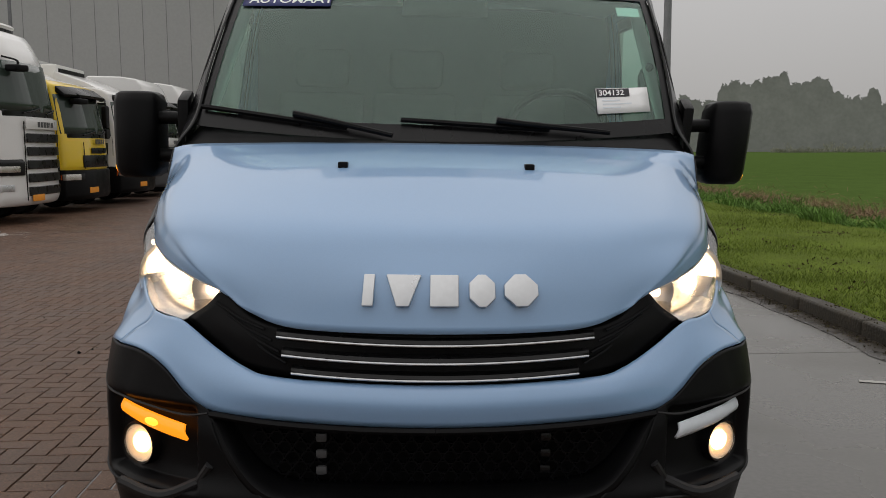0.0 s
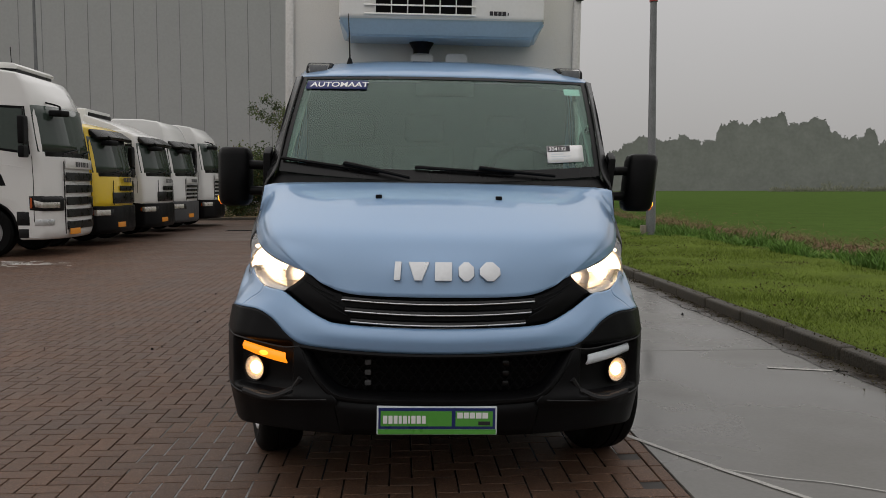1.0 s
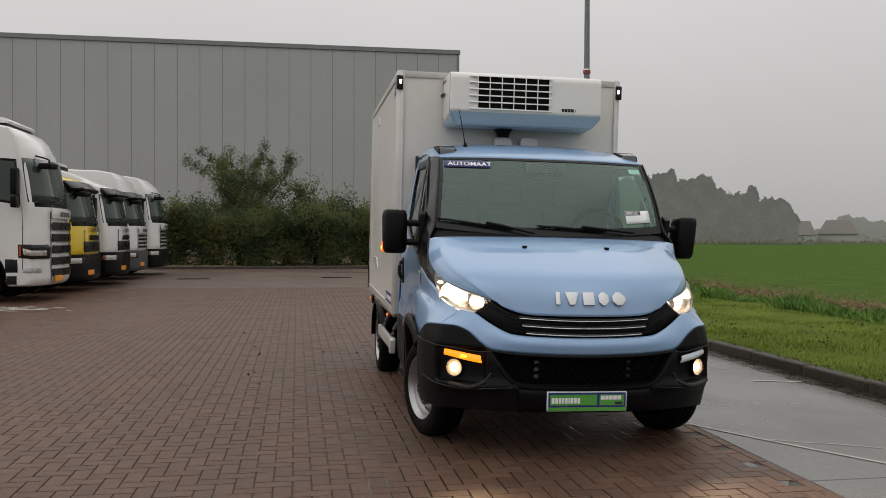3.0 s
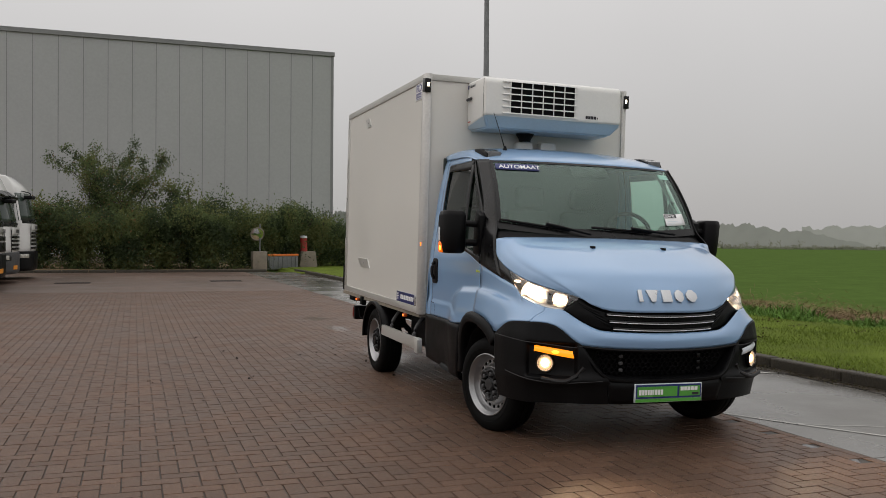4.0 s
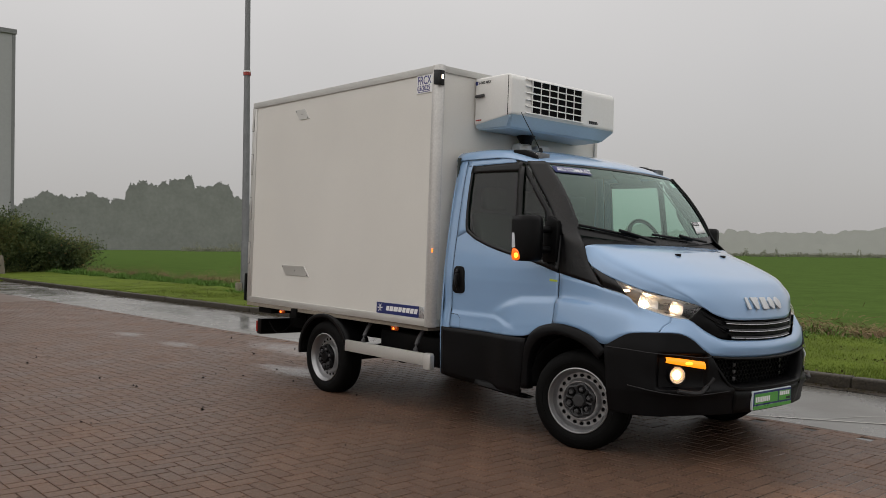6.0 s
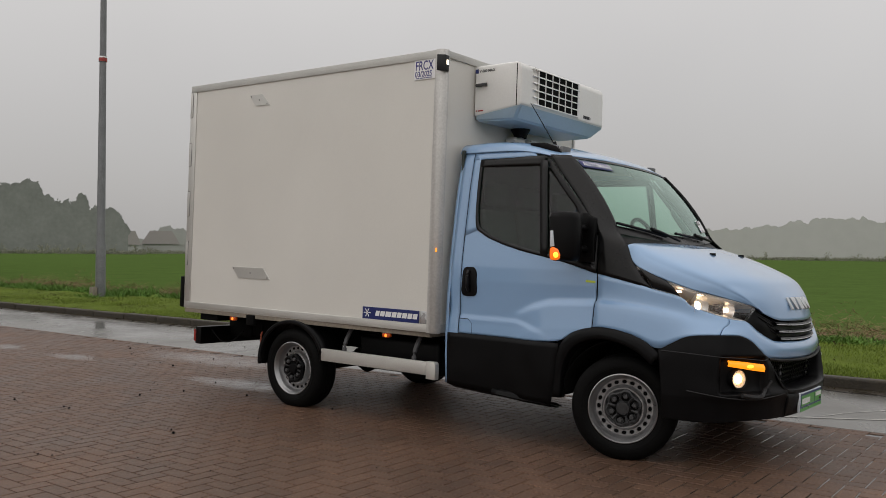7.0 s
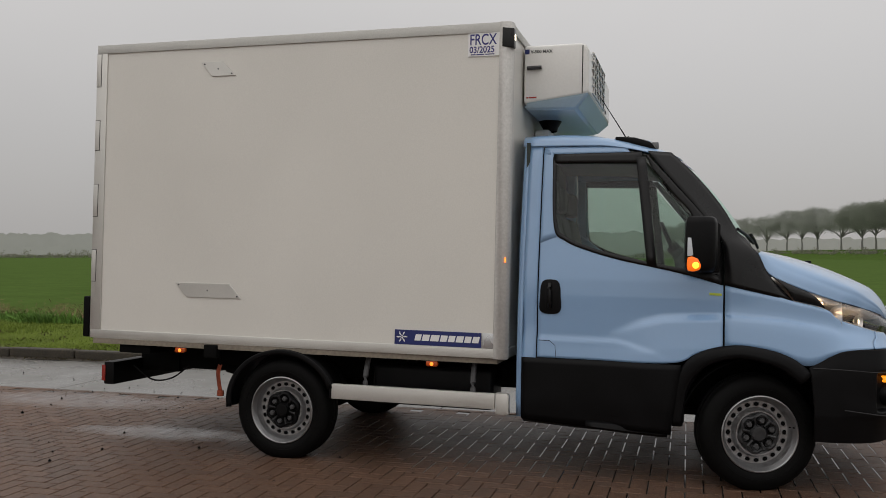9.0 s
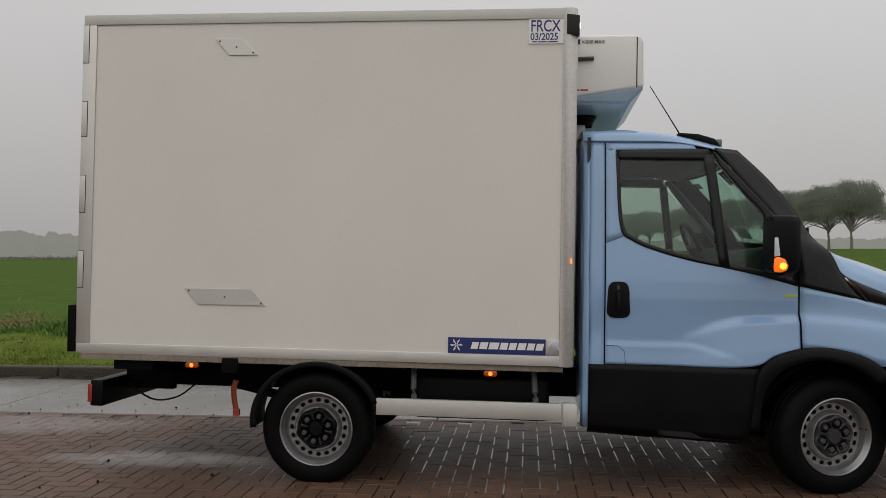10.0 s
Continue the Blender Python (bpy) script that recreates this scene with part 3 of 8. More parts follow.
hood_all = [[(-a, b, c) for a, b, c in row] for row in reversed(hood_half[1:])] + hood_half
hood = part("hood", loft(hood_all, 61, 44), M["blue"], van, "light blue painted bonnet with rain drops", thick=0.004, xf=BODY)
hood_rear_lip = loft([[(0, -0.055, 1.405), (0.42, -0.035, 1.402), (0.72, -0.005, 1.395), (0.863, 0.02, 1.379)], [(0, -0.03, 1.385), (0.42, -0.01, 1.382), (0.72, 0.02, 1.375), (0.855, 0.05, 1.36)]], 3, 20)
part("hood_edge", join(hood_rear_lip, flip(hood_rear_lip)), M["black_plastic"], hood, thick=0.003, xf=BODY)
for s in (-1, 1):
    part("washer_nozzle", box(s * 0.282 - 0.015, -0.340, 1.326, s * 0.282 + 0.015, -0.304, 1.350, 0.005), M["black_plastic"], hood, "black washer nozzle", xf=BODY)
# raised silver emblem: plain shapes in a row
def rounded(x0, x1, z0, z1, r):
    return [(x0 + r, z0), (x1 - r, z0), (x1, z0 + r), (x1, z1 - r), (x1 - r, z1), (x0 + r, z1), (x0, z1 - r), (x0, z0 + r)]


for shape in ([(-0.192, 0.995), (-0.163, 0.995), (-0.163, 1.083), (-0.192, 1.083)], [(-0.104, 0.995), (-0.072, 0.995), (-0.042, 1.083), (-0.134, 1.083)], [(-0.019, 0.995), (0.055, 0.995), (0.055, 1.083), (-0.019, 1.083)],
              rounded(0.082, 0.150, 0.994, 1.084, 0.024), rounded(0.173, 0.263, 0.994, 1.084, 0.030)):
    xm = sum(p[0] for p in shape) / len(shape)
    part("emblem_shape", prism(shape, (0, 0.012), "y", 0.004), M["silver"], hood, "satin silver emblem shape",
         xf=BODY @ pose(0, -0.820 + 0.26 * xm * xm, 0) @ pose(xm, 0, 1.04, -30, 0, math.degrees(0.5 * xm)) @ pose(-xm, 0, -1.04))

# black cowl and windscreen
cowl = loft([[(0, -0.05, 1.388), (0.45, -0.03, 1.385), (0.8, 0.02, 1.372), (0.868, 0.06, 1.36)], [(0, 0.055, 1.438), (0.45, 0.075, 1.443), (0.74, 0.13, 1.455), (0.81, 0.17, 1.455)]], 4, 18)
part("cowl", join(cowl, flip(cowl)), M["black_plastic"], van, "black plastic cowl", thick=0.005, xf=BODY)


def screen_point(u, v):
    """A point on the windscreen: u from -1 to 1 across, v from 0 to 1 upwards."""
    w = abs(u)
    b = np.array([0.815 * w, 0.0 + 0.125 * w ** 2.2, 1.41 + 0.045 * w * w])
    t = np.array([0.738 * w, 0.448 + 0.095 * w ** 2.2, 1.992 - 0.004 * w * w])
    p = b + (t - b) * v
    p[1] -= 0.035 * 4 * v * (1 - v) * 0.9
    p[2] += 0.012 * 4 * v * (1 - v)
    p[0] *= 1 if u >= 0 else -1
    return p


def screen_patch(us, vs, out=0.0):
    verts = [screen_point(u, v) + np.array([0, -0.8, 0.6]) * out for v in vs for u in us]
    n = len(us)
    return np.array(verts), [(j * n + i, j * n + i + 1, (j + 1) * n + i + 1, (j + 1) * n + i) for j in range(len(vs) - 1) for i in range(n - 1)]


L_ = np.linspace
ws = part("windscreen", screen_patch(L_(-0.985, 0.985, 31), L_(0.02, 0.985, 17)), M["windscreen"], van, "clear wet windscreen", xf=BODY)
ws.visible_shadow = False
frit = join(screen_patch(L_(-1, 1, 31), L_(0.972, 1.0, 3), 0.004), screen_patch(L_(-1, 1, 31), L_(0.0, 0.09, 4), 0.004),
            screen_patch(L_(-1, -0.965, 3), L_(0, 1, 15), 0.004), screen_patch(L_(0.965, 1, 3), L_(0, 1, 15), 0.004))
part("screen_border", frit, M["black_gloss"], van, "black windscreen border", xf=BODY)
part("mirror_mount", join(screen_patch(L_(-0.20, 0.20, 7), L_(0.80, 0.955, 3), -0.006)), M["dark"], van, "black sensor patch behind the windscreen", thick=0.004, xf=BODY)
# stickers on the windscreen
sk = part("windscreen_sticker", screen_patch(L_(-0.955, -0.535, 8), L_(0.845, 0.945, 4), 0.006), M["navy"], van, "navy sticker lettered AUTOMAAT", thick=0.001, xf=BODY)
pA, pB, pC = screen_point(-0.935, 0.866), screen_point(-0.55, 0.866), screen_point(-0.935, 0.93)


words_on("lettering", "AUTOMAAT", 0.056, lambda a, b: screen_point(-0.925 + a / 0.775, 0.868 + (b + a * 0.0) / 0.70) + np.array([0, -0.8, 0.6]) * 0.009, M["white_print"], sk, BODY, 0.0009)
card = part("price_card", screen_patch(L_(0.665, 0.90, 6), L_(0.140, 0.297, 4), 0.006), M["white_print"], van, "white stock card behind the windscreen", thick=0.001, xf=BODY)
pA, pB, pC = screen_point(0.675, 0.315), screen_point(0.80, 0.312), screen_point(0.675, 0.345)
part("card_band", screen_patch(L_(0.668, 0.815, 4), L_(0.240, 0.293, 2), 0.0075), M["black_print"], card, xf=BODY)
words_on("card_number", "304132", 0.031, lambda a, b: screen_point(0.675 + a / 0.80, 0.250 + b / 0.66) + np.array([0, -0.8, 0.6]) * 0.0095, M["white_print"], card, BODY, 0.0006)
for k in range(3):
    part("print_bar", screen_patch(L_(0.69, 0.77 + 0.05 * (k % 2), 3), L_(0.215 - 0.022 * k, 0.223 - 0.022 * k, 2), 0.0076), M["pale_print"], card, xf=BODY)
part("toll_vignette", screen_patch(L_(0.83, 0.945, 3), L_(0.84, 0.915, 3), -0.003), M["pale_print"], van, "pale sticker inside the windscreen", xf=BODY)
# wipers
for x0, x1, x2 in ((-0.80, -0.42, -0.15), (-0.13, 0.24, 0.56)):
    pts = [screen_point(x0 / 0.81, 0.10), screen_point((x0 + x1) / 1.6, 0.085), screen_point(x1 / 0.8, 0.062), screen_point((x1 + 0.12) / 0.8, 0.045)]
    arm = [screen_point(x1 / 0.8 - 0.07, 0.09), screen_point(x1 / 0.8 + 0.08, 0.062), screen_point(x2 / 0.8, 0.0)]
    off = np.array([0, -0.018, 0.012])
    wp = part("wiper", tube(np.array(arm) + off * 1.7, (0.012, 0.009), 8, 10), M["black_plastic"], van, "black wiper arm", xf=BODY)
    part("wiper_blade", tube(np.array(pts) + off, 0.010, 6, 14), M["black_plastic"], wp, "black wiper blade", xf=BODY)

# roof
roof_half = [
    [(0.0, 0.447, 1.994), (0.40, 0.468, 1.993), (0.66, 0.517, 1.99), (0.742, 0.548, 1.987), (0.775, 0.605, 1.973)],
    [(0.0, 0.57, 2.058), (0.40, 0.59, 2.054), (0.66, 0.64, 2.04), (0.745, 0.675, 2.022), (0.782, 0.71, 2.003)],
    [(0.0, 0.85, 2.128), (0.40, 0.87, 2.121), (0.66, 0.89, 2.098), (0.75, 0.9, 2.075), (0.783, 0.91, 2.035)],
    [(0.0, 1.15, 2.155), (0.40, 1.15, 2.148), (0.66, 1.15, 2.125), (0.752, 1.15, 2.095), (0.783, 1.15, 2.038)],
    [(0.0, 1.44, 2.150), (0.40, 1.44, 2.143), (0.66, 1.44, 2.12), (0.752, 1.44, 2.09), (0.783, 1.44, 2.038)],
]
roof = part("roof", loft([sym(list(reversed(r))) for r in roof_half], 16, 45), M["blue"], van, "light blue cab roof", thick=0.006, xf=BODY)
for s in (-1, 1):
    ml = part("roof_lamp", prism([(0.612, 2.018), (0.652, 2.066), (0.75, 2.096), (0.87, 2.103), (0.87, 2.080), (0.70, 2.03)], (s * 0.60, s * 0.735), "x", 0.012), M["black_plastic"], van, "black roof marker lamp", xf=BODY)
    part("lamp_lens", prism([(0.602, 2.014), (0.646, 2.070), (0.70, 2.086), (0.66, 2.03)], (s * 0.613, s * 0.722), "x", 0.008), M["lens"], ml, "clear lens", xf=BODY)
    part("lamp_core", box(s * 0.667 - 0.045, 0.605, 2.022, s * 0.667 + 0.045, 0.645, 2.066, 0.006), M["galv"], ml, xf=BODY)
part("aerial", tube([(-0.515, 0.805, 2.105), (-0.52, 0.87, 2.21), (-0.535, 1.01, 2.43)], (0.005, 0.0025), 6, 10), M["black_plastic"], van, "thin black roof aerial", xf=BODY)
part("aerial_foot", lathe([(2.09, 0.0), (2.10, 0.017), (2.13, 0.010), (2.14, 0.0)], 14, "z", (-0.515, 0.805, 0)), M["black_plastic"], van, xf=BODY)

# pillars
pillar_edge = [tuple(screen_point(1.0, v) + np.array([0.002, -0.014, 0.008])) for v in (0.995, 0.66, 0.33, 0.03)]
pillar = loft([pillar_edge + [(0.865, 0.025, 1.377), (0.878, -0.045, 1.243), (0.889, -0.173, 1.106)],
               [(0.785, 0.665, 2.0), (0.808, 0.53, 1.83), (0.832, 0.39, 1.67), (0.866, 0.262, 1.51), (0.880, 0.218, 1.42), (0.893, 0.21, 1.33), (0.898, 0.207, 1.189)]], 6, 34)
both("pillar", pillar, M["black_gloss"], "black windscreen pillar panel", 0.008)

# doors: lower skin, rear frame, top frame, black window frame, panes
door_vf = join(side_sheet([(1.305, 0.715), (1.0, 0.715), (0.70, 0.715), (0.46, 0.73), (0.36, 0.785), (0.214, 0.835)], [(1.305, 1.565), (1.215, 1.50), (1.06, 1.397), (0.85, 1.335), (0.55, 1.275), (0.214, 1.187)], 60, 52),
               side_sheet([(1.305, 1.42), (1.305, 2.036)], [(1.205, 1.46), (1.238, 1.985)], 14, 5, 0.0007),
               side_sheet([(1.305, 2.036), (0.80, 2.036)], [(1.305, 1.982), (0.77, 1.99)], 14, 4))
doors = both("door", door_vf, M["blue"], "light blue cab door", 0.006)
frame_vf = join(side_sheet([(1.245, 1.985), (0.70, 1.995)], [(1.235, 1.930), (0.70, 1.925)], 14, 4, 0.003),
                side_sheet([(1.248, 1.97), (1.225, 1.53), (1.15, 1.435), (1.0, 1.375), (0.82, 1.325), (0.62, 1.285), (0.42, 1.243), (0.22, 1.187)],
                           [(1.225, 1.95), (1.205, 1.55), (1.135, 1.458), (0.99, 1.398), (0.81, 1.35), (0.62, 1.312), (0.43, 1.28), (0.24, 1.25)], 40, 3, 0.003),
                side_sheet([(0.735, 1.96), (0.655, 1.30)], [(0.675, 1.96), (0.595, 1.29)], 12, 3, 0.004),
                side_sheet([(0.675, 1.985), (0.50, 1.79), (0.35, 1.62), (0.235, 1.47), (0.22, 1.30), (0.222, 1.19)],
                           [(0.645, 1.90), (0.50, 1.72), (0.40, 1.60), (0.40, 1.45), (0.40, 1.32), (0.40, 1.262)], 24, 4, 0.003))
main_pane = side_sheet([(1.228, 1.53), (1.13, 1.44), (1.0, 1.385), (0.82, 1.335), (0.63, 1.295)], [(1.238, 1.94), (1.11, 1.94), (0.98, 1.94), (0.86, 1.94), (0.71, 1.94)], 20, 8, -0.006)
quarter_pane = side_sheet([(0.655, 1.31), (0.52, 1.28), (0.38, 1.255)], [(0.70, 1.94), (0.54, 1.76), (0.38, 1.58)], 10, 8, -0.006)
for k, d in enumerate(doors):
    fl = (lambda a: a) if k == 0 else flip
    part("window_frame", fl(frame_vf), M["black_gloss"], d, "black window frame", thick=0.006, xf=BODY)
    for nm, vf in (("side_window", main_pane), ("quarter_window", quarter_pane)):
        g = part(nm, fl(vf), M["glass"], d, "wet tinted glass", xf=BODY)
        g.visible_shadow = False
    s = 1 if k == 0 else -1
    hb = part("door_handle", prism([(1.231 + 0.064 * math.copysign(abs(math.cos(q)) ** 0.55, math.cos(q)) - 0.02 * (math.sin(q) < 0) * math.sin(q) * math.cos(q), 1.09 + 0.107 * math.copysign(abs(math.sin(q)) ** 0.6, math.sin(q))) for q in np.linspace(0, 2 * math.pi, 29)[:-1]], (s * 0.885, s * 0.905), "x", 0.006), M["black_plastic"], d, "black recessed door handle", xf=BODY)
    part("grip", tube([(s * 0.906, 1.230, 1.02), (s * 0.925, 1.232, 1.06), (s * 0.925, 1.234, 1.13), (s * 0.906, 1.236, 1.17)], 0.013, 8, 10), M["black_gloss"], hb, xf=BODY)
    part("door_badge", prism([(0.222, 1.125), (0.292, 1.128), (0.292, 1.142), (0.222, 1.139)], (s * 0.893, s * 0.901), "x"), M["yellow_sticker"], d, "small yellow-green sticker", xf=BODY)
    # shut lines
    for nm, pts in (("shut_line", [(1.309, 0.34), (1.309, 1.2), (1.309, 2.03)]), ("shut_line", [(0.209, 0.84), (0.209, 1.0), (0.209, 1.187)]), ("shut_line", [(1.309, 2.037), (1.0, 2.037), (0.80, 2.03)])):
        part(nm, tube([(s * (sx(a, b) - 0.001), a, b) for a, b in cr([(a, b, 0) for a, b in pts], 14)[:, :2]], 0.003, 6), M["dark"], d, xf=BODY)
    part("shut_line", tube([(s * (sx(a, b) + 0.001), a, b) for a, b in [(1.298, 0.82), (1.23, 0.82), (1.195, 0.79), (1.188, 0.72), (1.188, 0.60)]], 0.0025, 6), M["dark"], d, xf=BODY)
# quarter behind the door
quarter = join(side_sheet([(1.313, 0.34), (1.313, 2.05)], [(1.40, 0.34), (1.40, 2.05)], 30, 4),
               loft([[(sx(1.4, z), 1.40, z) for z in (0.34, 0.7, 1.1, 1.5, 1.8, 2.05)], [(sx(1.4, z) - 0.012, 1.43, z) for z in (0.34, 0.7, 1.1, 1.5, 1.8, 2.05)], [(sx(1.4, z) - 0.05, 1.44, z) for z in (0.34, 0.7, 1.1, 1.5, 1.8, 2.05)]], 5, 20))
both("cab_corner", quarter, M["blue"], "light blue rear cab corner", 0.006)
part("rear_wall", prism([(-0.86, 0.42), (0.86, 0.42), (0.83, 1.4), (0.72, 2.06), (-0.72, 2.06), (-0.83, 1.4)], (1.42, 1.445), "y", 0.006), M["blue"], van, "light blue rear cab wall", xf=BODY)

# wings
wing = loft([[(0.896, 0.204, 1.187), (0.892, -0.02, 1.145), (0.889, -0.173, 1.106), (0.868, -0.352, 1.062), (0.853, -0.413, 1.010), (0.815, -0.52, 0.972), (0.770, -0.616, 0.943)],
             [(0.895, 0.204, 1.032), (0.898, -0.05, 1.016), (0.893, -0.20, 0.997), (0.876, -0.355, 0.975), (0.863, -0.425, 0.952), (0.834, -0.53, 0.932), (0.785, -0.625, 0.915)],
             [(0.928, 0.204, 0.985), (0.932, -0.05, 0.970), (0.927, -0.20, 0.950), (0.912, -0.36, 0.925), (0.897, -0.44, 0.900), (0.868, -0.53, 0.895), (0.828, -0.604, 0.885)],
             [(0.951, 0.204, 0.835), (0.960, -0.06, 0.805), (0.957, -0.245, 0.745), (0.947, -0.36, 0.80), (0.938, -0.43, 0.832), (0.912, -0.53, 0.845), (0.872, -0.60, 0.850)]], 14, 36)
both("wing", wing, M["blue"], "light blue front wing", 0.006)
# wheel arch trim
arch = loft([[(0.925, 0.515, 0.355), (0.935, 0.495, 0.55), (0.948, 0.445, 0.70), (0.965, 0.33, 0.80), (0.978, 0.15, 0.845), (0.977, -0.02, 0.83), (0.968, -0.16, 0.785), (0.960, -0.27, 0.705)],
             [(0.945, 0.49, 0.355), (0.955, 0.47, 0.55), (0.968, 0.42, 0.685), (0.985, 0.315, 0.775), (0.995, 0.145, 0.818), (0.994, -0.015, 0.802), (0.985, -0.145, 0.757), (0.975, -0.25, 0.68)],
             [(0.94, 0.44, 0.355), (0.95, 0.42, 0.54), (0.965, 0.37, 0.655), (0.98, 0.28, 0.735), (0.99, 0.135, 0.775), (0.99, -0.005, 0.76), (0.98, -0.12, 0.715), (0.97, -0.215, 0.645)],
             [(0.88, 0.435, 0.355), (0.88, 0.415, 0.54), (0.88, 0.365, 0.65), (0.88, 0.275, 0.73), (0.88, 0.13, 0.77), (0.88, 0.0, 0.755), (0.88, -0.115, 0.71), (0.88, -0.21, 0.64)]], 12, 36)
both("arch_trim", arch, M["black_plastic"], "black wheel arch trim", 0.006)
liner = loft([[(0.90, 0.43, 0.37), (0.90, 0.41, 0.55), (0.90, 0.28, 0.74), (0.90, 0.06, 0.79), (0.90, -0.18, 0.72), (0.90, -0.33, 0.55), (0.90, -0.36, 0.32)],
              [(0.45, 0.43, 0.37), (0.45, 0.41, 0.55), (0.45, 0.28, 0.74), (0.45, 0.06, 0.79), (0.45, -0.18, 0.72), (0.45, -0.33, 0.55), (0.45, -0.36, 0.32)]], 3, 26)
both("wheel_housing", liner, M["dark"], "dark wheel housing", 0.01)
for s in (-1, 1):
    part("inner_wing", box(s * 0.50 - 0.01, -0.62, 0.39, s * 0.50 + 0.01, 0.60, 0.92), M["dark"], van, xf=BODY)
# wheel houses
for s in (-1, 1):
    ar_ = [(0.45 * math.cos(a), 0.32 + 0.45 * math.sin(a)) for a in L_(0.14, 3.0, 25)]
    part("wheel_house", loft([[(s * 0.915, a, b) for a, b in ar_], [(s * 0.50, a, b) for a, b in ar_], [(s * 0.46, a * 0.9, 0.32 + (b - 0.32) * 0.9) for a, b in ar_], [(s * 0.455, a * 0.1, 0.32 + (b - 0.32) * 0.1) for a, b in ar_]], 7, 30), M["dark"], van, "black wheel house", thick=0.006, xf=BODY)
# black sill panel
sill = join(side_sheet([(1.40, 0.335), (1.0, 0.315), (0.50, 0.305)], [(1.40, 0.712), (0.95, 0.712), (0.445, 0.715)], 24, 12, 0.004),
            loft([[(0.885, 1.40, 0.335), (0.885, 1.0, 0.315), (0.885, 0.50, 0.305)], [(0.80, 1.40, 0.30), (0.80, 1.0, 0.28), (0.80, 0.50, 0.275)]], 3, 12))
sills = both("sill_panel", sill, M["black_plastic"], "black plastic sill panel", 0.008)
for s, sill_ob in zip((1, -1), sills):
    for y0, z0, y1, z1 in ((1.188, 0.33, 1.188, 0.712), (1.188, 0.655, 1.30, 0.655), (0.47, 0.375, 1.185, 0.392)):
        part("panel_joint", tube([(s * (sx(y0 + (y1 - y0) * q, z0 + (z1 - z0) * q) + 0.0045), y0 + (y1 - y0) * q, z0 + (z1 - z0) * q) for q in np.linspace(0, 1, 8)], 0.0028, 6), M["dark"], sill_ob, xf=BODY)
both("sill_step", loft([[(0.895, 1.0, 0.345), (0.905, 0.75, 0.34), (0.905, 0.52, 0.335)], [(0.91, 1.0, 0.31), (0.915, 0.75, 0.295), (0.915, 0.52, 0.285)], [(0.80, 1.0, 0.285), (0.80, 0.75, 0.27), (0.80, 0.52, 0.265)]], 6, 10), M["black_plastic"], "black door step edge", 0.01)

# blue bumper band, grille
band = loft([sym(r) for r in [[(0.770, -0.618, 0.943), (0.73, -0.655, 0.936), (0.676, -0.690, 0.929), (0.585, -0.735, 0.868), (0.50, -0.775, 0.823), (0.42, -0.80, 0.803), (0.2, -0.835, 0.795), (0, -0.845, 0.793)],
             [(0.785, -0.627, 0.915), (0.745, -0.665, 0.907), (0.685, -0.710, 0.895), (0.595, -0.757, 0.842), (0.515, -0.797, 0.805), (0.42, -0.822, 0.788), (0.2, -0.853, 0.78), (0, -0.862, 0.777)],
             [(0.828, -0.606, 0.885), (0.768, -0.672, 0.88), (0.698, -0.724, 0.862), (0.62, -0.772, 0.81), (0.525, -0.81, 0.77), (0.42, -0.837, 0.755), (0.2, -0.867, 0.748), (0, -0.877, 0.745)],
             [(0.872, -0.605, 0.850), (0.785, -0.69, 0.848), (0.715, -0.738, 0.815), (0.65, -0.777, 0.755), (0.586, -0.797, 0.716), (0.42, -0.828, 0.70), (0.2, -0.857, 0.692), (0, -0.867, 0.69)]]], 12, 87)
bumper = part("bumper", band, M["blue"], van, "light blue bumper band", thick=0.006, xf=BODY)
grille_back = loft([sym(r) for r in [[(0.571, -0.690, 1.020), (0.50, -0.728, 0.968), (0.44, -0.756, 0.942), (0.3, -0.79, 0.93), (0.15, -0.81, 0.927), (0, -0.817, 0.927)],
                    [(0.61, -0.685, 0.975), (0.535, -0.74, 0.915), (0.47, -0.765, 0.88), (0.33, -0.795, 0.862), (0.18, -0.81, 0.86), (0, -0.815, 0.86)],
                    [(0.672, -0.670, 0.932), (0.58, -0.715, 0.868), (0.50, -0.755, 0.823), (0.36, -0.79, 0.800), (0.2, -0.815, 0.795), (0, -0.825, 0.793)]]], 9, 59)
grille = part("grille", grille_back, M["black_plastic"], van, "black front grille", thick=0.006, xf=BODY)
for zc, half in ((0.913, 0.415), (0.868, 0.40), (0.823, 0.375)):
    xs = np.linspace(-half, half, 21)
    yv = -0.853 + 0.30 * xs ** 2 + (0.01 if zc > 0.9 else 0)
    zz = zc - 0.012 + 0.07 * xs ** 2
    rows = [[(x, y + 0.035, z + 0.012) for x, y, z in zip(xs, yv, zz)], [(x, y, z + 0.009) for x, y, z in zip(xs, yv, zz)], [(x, y, z - 0.006) for x, y, z in zip(xs, yv, zz)], [(x, y + 0.03, z - 0.016) for x, y, z in zip(xs, yv, zz)]]
    sl = part("slat", loft(rows, 7, 21), M["black_gloss"], grille, "black grille slat", thick=0.004, xf=BODY)
    part("slat_trim", tube([(x, y - 0.004, z - 0.003) for x, y, z in zip(xs, yv, zz)], 0.0034, 6), M["silver"], sl, "thin chrome trim", xf=BODY)
for s in (-1, 1):
    for k in range(4):
        a = np.array([0.585 - 0.03 * k, -0.712 - 0.012 * k, 0.985 - 0.028 * k])
        b = np.array([0.45 - 0.02 * k, -0.775 - 0.008 * k, 0.925 - 0.028 * k])
        for p in (a, b):
            p[0] *= s
        part("wing_rib", tube([a, (a + b) / 2 + np.array([0, -0.006, -0.004]), b], 0.0035, 6, 8), M["black_plastic"], grille, xf=BODY)

